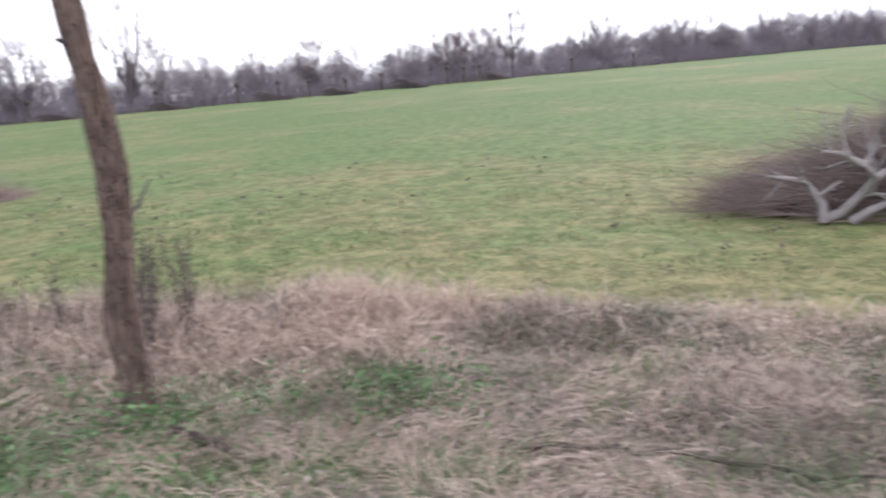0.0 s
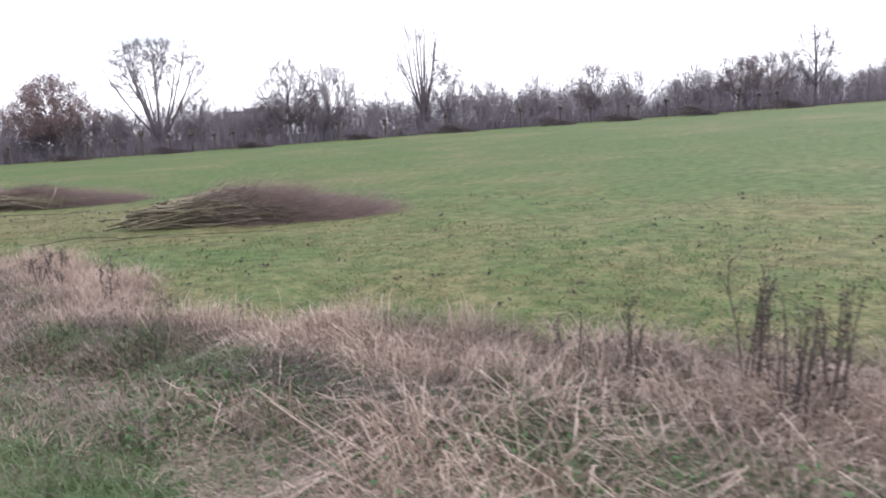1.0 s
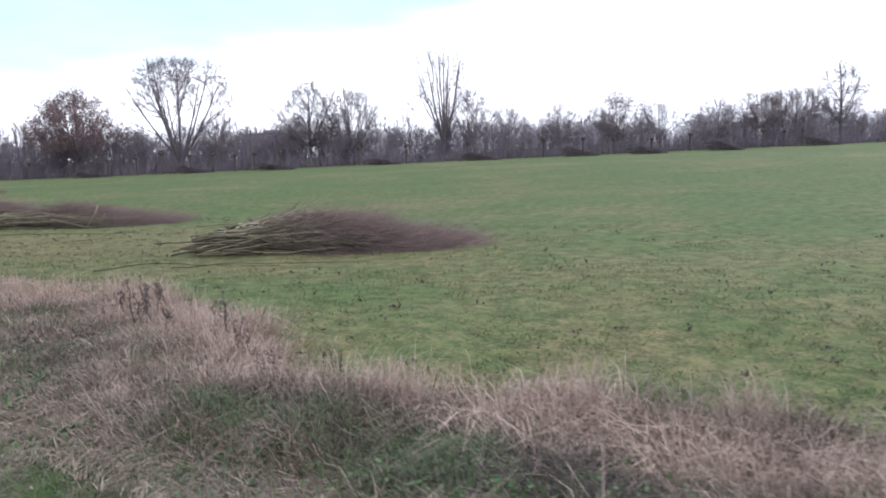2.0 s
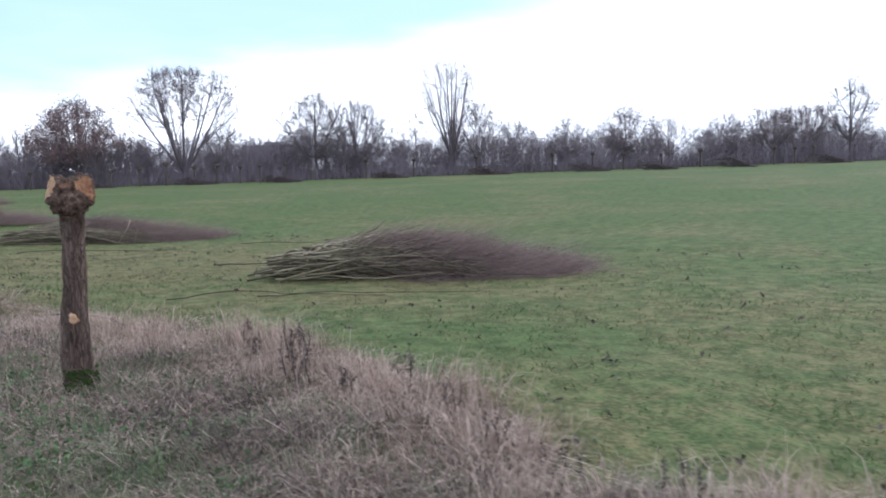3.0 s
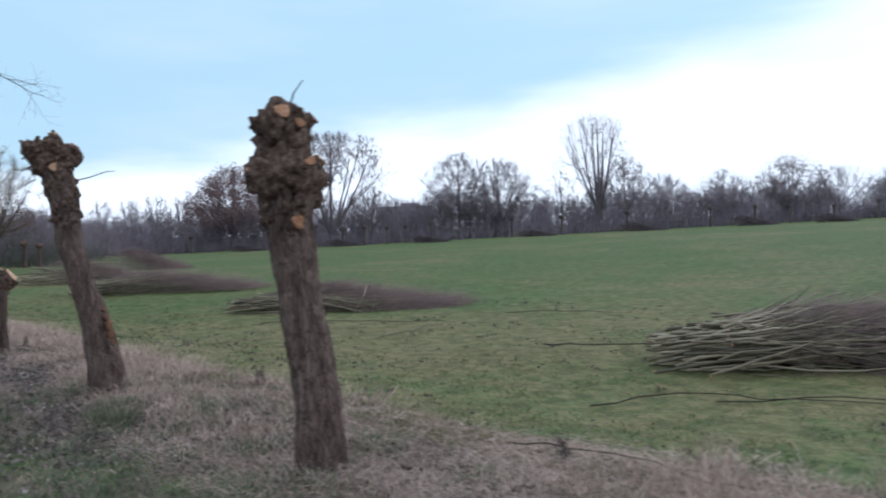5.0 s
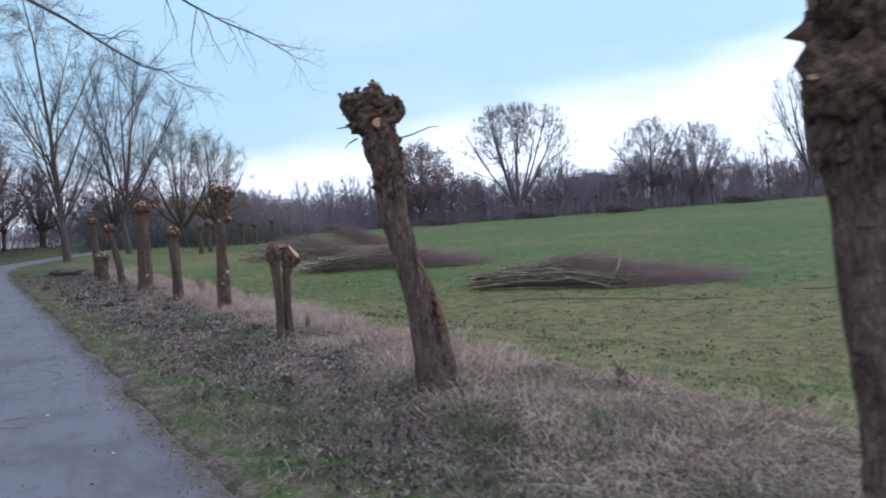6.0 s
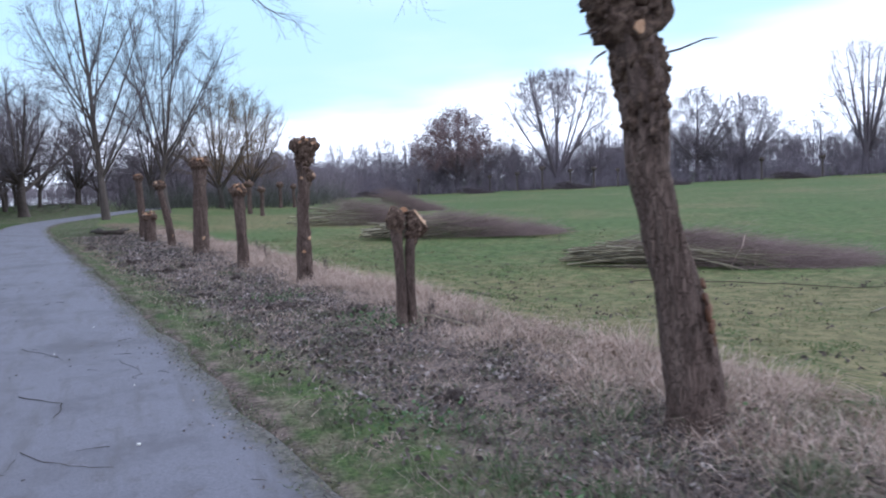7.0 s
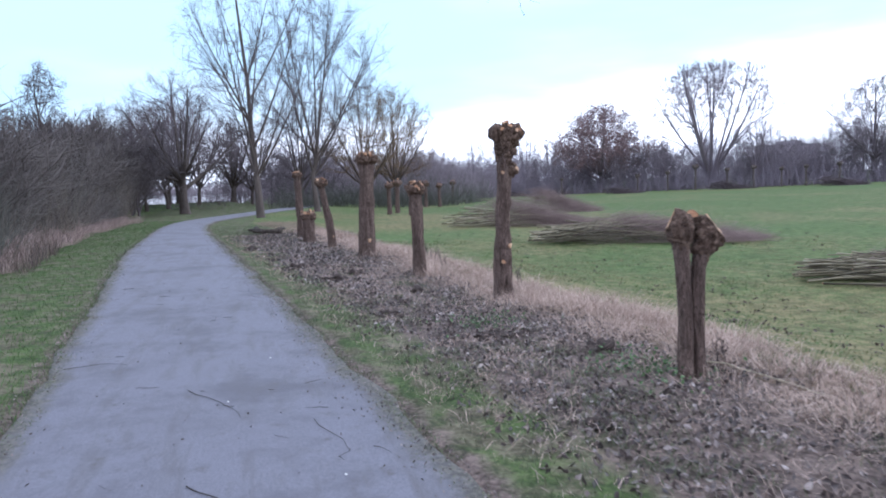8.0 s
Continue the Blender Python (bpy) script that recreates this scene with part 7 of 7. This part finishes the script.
# meadow turf: low blades in soft, uneven drifts
n = 165000
x = rg.uniform(-2, 46, n)
far = np.interp(x, STRAW_X, STRAW_FAR)
y = far + 0.6 - 11.0 * rg.random(n) ** 1.7
tuft = 0.4 * vnoise(x * 1.1, y * 1.1, 21) + 0.6 * vnoise(x * 4.4, y * 4.4, 22)
keep = rg.random(n) < 0.15 + 0.85 * ease(tuft, 0.35, 0.62)
x, y, tuft = x[keep], y[keep], tuft[keep]
green = 0.6 * vnoise(x * 0.45, y * 0.7, 23) + 0.9 * vnoise(x * 2.2, y * 2.2, 24) + rg.normal(size=len(x)) * 0.10 > 0.78
fade = 1 - 0.45 * ease(np.interp(x, STRAW_X, STRAW_FAR) - y, 2, 9)
for sel, mat, text in ((green, MEADOW_GREEN, "short green meadow grass"), (~green, MEADOW, "short tan and green meadow grass")):
    m = Mesh()
    k = int(sel.sum())
    blades(m, rg, x[sel], y[sel], land(x[sel], y[sel]) - 0.008, rg.uniform(0.03, 0.085, k) * (0.35 + 1.2 * tuft[sel]) * fade[sel], rg.uniform(0.005, 0.012, k), rg.uniform(0.5, 2.2, k))
    stuff("meadow_grass", m, mat, text)
# dark leaves and clods scattered over the meadow
n = 1500
x, y = rg.uniform(4, 48, n), -4.6 - 10 * rg.random(n) ** 1.4
keep = (vnoise(x * 0.5, y * 0.5, 25) > 0.35) & (rg.random(n) < 0.33 + 0.67 * ease(x, 22, 25) * (1 - ease(x, 32, 36)))
x, y = x[keep], y[keep]
m = Mesh()
c = np.repeat(np.stack([x, y, land(x, y) + 0.035], 1), 5, 0)
c = c + rg.normal(size=c.shape) * [0.03, 0.03, 0.012]
leaf_bits(m, rg, c, rg.uniform(0.010, 0.030, len(c)))
tagged(new("meadow_leaves", m.data("meadow_leaves", WEED, False)), "scattered dark shrivelled leaves on the meadow", "leaves", kind="stuff")
# leaf litter under the pollards
n = 40000
x = rg.uniform(22, 50, n)
e = right_edge(x)
near = np.interp(x, STRAW_X, STRAW_NEAR)
y = e - 0.35 - np.maximum(e - near + 0.15, 0.6) * rg.random(n) ** 0.85
keep = rg.random(n) < (0.16 + 0.84 * ease(0.55 * vnoise(x * 1.1, y * 1.5, 63) + 0.45 * vnoise(x * 3.4, y * 4.2, 64), 0.36, 0.58)) * ease(e - y, 0.3, 1.0)
x, y = x[keep], y[keep]
m = Mesh()
leaf_bits(m, rg, np.stack([x, y, land(x, y) + rg.uniform(0.003, 0.035, len(x))], 1), rg.uniform(0.011, 0.032, len(x)) * (1 + 0.7 * ease(x, 32, 42)))
tagged(new("leaf_litter", m.data("leaf_litter", LEAF, False)), "damp brown fallen leaves between grass tufts", "leaves", kind="stuff")
n = 5500
x = 20 + 28 * rg.random(n) ** 1.4
y = right_edge(x) - 0.4 - 2.3 * rg.random(n)
keep = rg.random(n) < ease(0.6 * vnoise(x * 1.3, y * 1.6, 61) + 0.4 * vnoise(x * 4, y * 4, 62), 0.35, 0.6)
x, y = x[keep], y[keep]
n = len(x)
m = Mesh()
leaf_bits(m, rg, np.stack([x, y, land(x, y) + rg.uniform(0.01, 0.04, n)], 1), rg.uniform(0.018, 0.036, n))
tagged(new("leaf_litter", m.data("leaf_litter", WEED, False)), "blackened rotting leaves and crumbs of soil", "leaves", kind="stuff")
n = 3400
x, y = rg.uniform(2.5, 7.6, n), -3.6 - 2.2 * rg.random(n)
m = Mesh()
leaf_bits(m, rg, np.stack([x, y, land(x, y) + rg.uniform(0.003, 0.03, n)], 1), rg.uniform(0.010, 0.028, n))
tagged(new("leaf_litter", m.data("leaf_litter", LEAF, False)), "damp brown fallen leaves on bare soil", "leaves", kind="stuff")
n = 5200
x, y = rg.uniform(2.5, 7.8, n), -3.4 - 2.4 * rg.random(n)
m = Mesh()
blades(m, rg, x, y, land(x, y) + rg.uniform(0, 0.03, n), rg.uniform(0.03, 0.10, n), rg.uniform(0.0025, 0.005, n), rg.uniform(1.5, 4.0, n), None, 0.42)
stuff("fallen_stems", m, STRAW_OLD, "grey-brown flattened stems on bare soil")
n = 25000
x, y = rg.uniform(2.5, 12.5, n), -3.0 - 2.6 * rg.random(n)
keep = (rg.random(n) > 1.1 * gap(x, y) + 0.4 * ease(x, 7.4, 8.4)) & ((y > -5.2) | (x < 7.5))
x, y = x[keep], y[keep]
n = len(x)
m = Mesh()
blades(m, rg, x, y, land(x, y) + rg.uniform(0, 0.03, n), rg.uniform(0.03, 0.09, n), rg.uniform(0.0018, 0.0042, n), rg.uniform(1.0, 3.0, n), None, 0.42)
stuff("fallen_stems", m, STRAW, "pale flattened stems on bare soil")
n = 2600
x = rg.uniform(2, 20, n)
e = right_edge(x)
y = e - 0.3 - 2.6 * rg.random(n)
m = Mesh()
leaf_bits(m, rg, np.stack([x, y, land(x, y) + rg.uniform(0.003, 0.03, n)], 1), rg.uniform(0.008, 0.022, n))
tagged(new("leaf_litter", m.data("leaf_litter", LEAF, False)), "damp brown fallen leaves between grass tufts", "leaves", kind="stuff")
# short dry grass through the litter
for n, mat, text in ((24000, STRAW, "short dry grass among the litter"), (22000, STRAW_OLD, "short grey-brown grass among the litter")):
    x = rg.uniform(16, 50, n)
    e = right_edge(x)
    near = np.interp(x, STRAW_X, STRAW_NEAR)
    y = e - 0.25 - np.maximum(e - near + 0.2, 0.6) * rg.random(n)
    keep = rg.random(n) < 0.12 + 0.88 * ease(0.5 * vnoise(x * 2.1, y * 2.6, 81) + 0.5 * vnoise(x * 5.5, y * 6.5, 82), 0.42, 0.6)
    x, y = x[keep], y[keep]
    m = Mesh()
    blades(m, rg, x, y, land(x, y) + rg.uniform(-0.005, 0.02, len(x)), rg.uniform(0.03, 0.12, len(x)), rg.uniform(0.0025, 0.006, len(x)), rg.uniform(0.6, 2.6, len(x)))
    stuff("sparse_dry_grass", m, mat, text)
# olive tussocks and bare brown spots round the leaning pollard
for spots, mat, hgt, lean, text in (([(23.7, -2.5, 0.09, 420), (23.95, -2.35, 0.07, 200), (24.6, -1.75, 0.08, 110), (23.0, -2.75, 0.09, 160), (24.2, -2.6, 0.10, 200), (23.5, -1.75, 0.08, 90), (25.0, -1.5, 0.09, 100), (25.6, -3.3, 0.09, 140), (21.9, -2.9, 0.10, 220)], GREEN, (0.08, 0.24), (0.2, 1.0), "olive tussocks in the dry grass"),
                                    ([(23.9, -3.6, 0.22, 420), (24.6, -3.4, 0.18, 260), (22.9, -3.3, 0.20, 300), (23.1, -2.3, 0.22, 350), (24.8, -2.3, 0.25, 350), (21.9, -3.5, 0.2, 260)], WEED, (0.03, 0.12), (0.8, 2.4), "brown rotting stems in the dry grass")):
    m = Mesh()
    for bx, by, r, n in spots:
        x, y = bx + rg.normal(size=n) * r, by + rg.normal(size=n) * r * 0.8
        blades(m, rg, x, y, land(x, y) - 0.005, rg.uniform(hgt[0], hgt[1], n), rg.uniform(0.003, 0.006, n), rg.uniform(lean[0], lean[1], n), np.arctan2(y - by, x - bx) + rg.normal(size=n) * 0.7)
    stuff("grass_clumps", m, mat, text)
# tufts of green through the litter
cx = rg.uniform(20, 50, 420)
cy = right_edge(cx) - 0.4 - 2.3 * rg.random(420) ** 1.2
pick = np.flatnonzero(vnoise(cx * 0.8, cy * 1.2, 16) > 0.4)
pick = pick[rg.integers(len(pick), size=20000)]
x, y = cx[pick] + rg.normal(size=20000) * 0.11, cy[pick] + rg.normal(size=20000) * 0.09
m = Mesh()
blades(m, rg, x, y, land(x, y) - 0.005, rg.uniform(0.03, 0.10, 20000), rg.uniform(0.003, 0.006, 20000), rg.uniform(0.3, 1.5, 20000))
stuff("grass_tufts", m, GREEN, "green grass tufts among the litter")
# crumbs of leaf and twig on the path
n = 900
x = rg.uniform(20, 60, n)
f = rg.random(n)
f = np.where(rg.random(n) < 0.6, np.where(f < 0.5, f * 0.3, 1 - (1 - f) * 0.3), f)
y = right_edge(x) + (left_edge(x) - right_edge(x)) * f
m = Mesh()
leaf_bits(m, rg, np.stack([x, y, np.full(n, 0.034)], 1), rg.uniform(0.004, 0.015, n))
tagged(new("path_crumbs", m.data("path_crumbs", WEED, False)), "crumbs of dead leaves strewn on the path", "leaves", kind="stuff")
# drifts of dark green and rotting clumps at the straw's foot
for spots, mat, hgt, text in (([(12.4, -3.8, 0.35, 900), (12.1, -4.0, 0.25, 600), (13.3, -3.6, 0.3, 500), (11.0, -3.7, 0.4, 700), (10.0, -4.2, 0.4, 700), (9.0, -4.3, 0.35, 700), (7.9, -4.55, 0.25, 320), (7.2, -4.8, 0.16, 200), (8.4, -3.7, 0.22, 350), (7.9, -3.5, 0.3, 380), (11.0, -2.65, 0.45, 650), (11.9, -2.55, 0.5, 650), (10.2, -2.8, 0.4, 450), (17.0, -3.0, 0.3, 250), (15.8, -3.0, 0.3, 220), (18.6, -3.2, 0.3, 220)], GREEN_TUFT, (0.06, 0.24), "fresh green clumps at the dry grass's foot"),
                              ([(10.4, -4.35, 0.55, 1100), (9.4, -4.6, 0.5, 800), (11.3, -3.9, 0.28, 1300), (11.6, -4.05, 0.3, 900), (10.6, -4.0, 0.3, 500), (13.9, -3.9, 0.35, 500), (16.5, -3.6, 0.4, 350), (17.9, -4.2, 0.4, 250), (19.4, -3.7, 0.5, 320), (5.9, -4.5, 0.4, 260), (5.3, -4.9, 0.4, 260)], WEED, (0.06, 0.26), "dark rotting stems at the dry grass's foot")):
    m = Mesh()
    for bx, by, r, n in spots:
        x, y = bx + rg.normal(size=n) * r, by + rg.normal(size=n) * r * 0.5
        blades(m, rg, x, y, land(x, y) - 0.005, rg.uniform(hgt[0], hgt[1], n), rg.uniform(0.003, 0.007, n), rg.uniform(0.5, 2.2, n))
    stuff("grass_clumps", m, mat, text)
# dark bramble tangles in the verge
for i, (bx, by, r, n) in enumerate([(10.7, -3.75, 0.35, 260), (10.1, -3.9, 0.3, 160), (12.9, -3.7, 0.3, 130), (19.2, -3.3, 0.35, 160), (22.9, -3.4, 0.4, 160), (28.0, -3.1, 0.3, 110), (15.6, -3.4, 0.35, 150), (47.0, 0.4, 0.8, 420), (49.5, 0.5, 0.9, 420), (51.5, 1.0, 0.8, 260)]):
    x, y = bx + rg.normal(size=n) * r, by + rg.normal(size=n) * r * 0.6
    thicket("bramble", "dark tangled dead bramble stems", x, y, rg.uniform(0.15, 0.4, n), rg, WEED, (0.002, 0.005), 4, 1, 0.6)
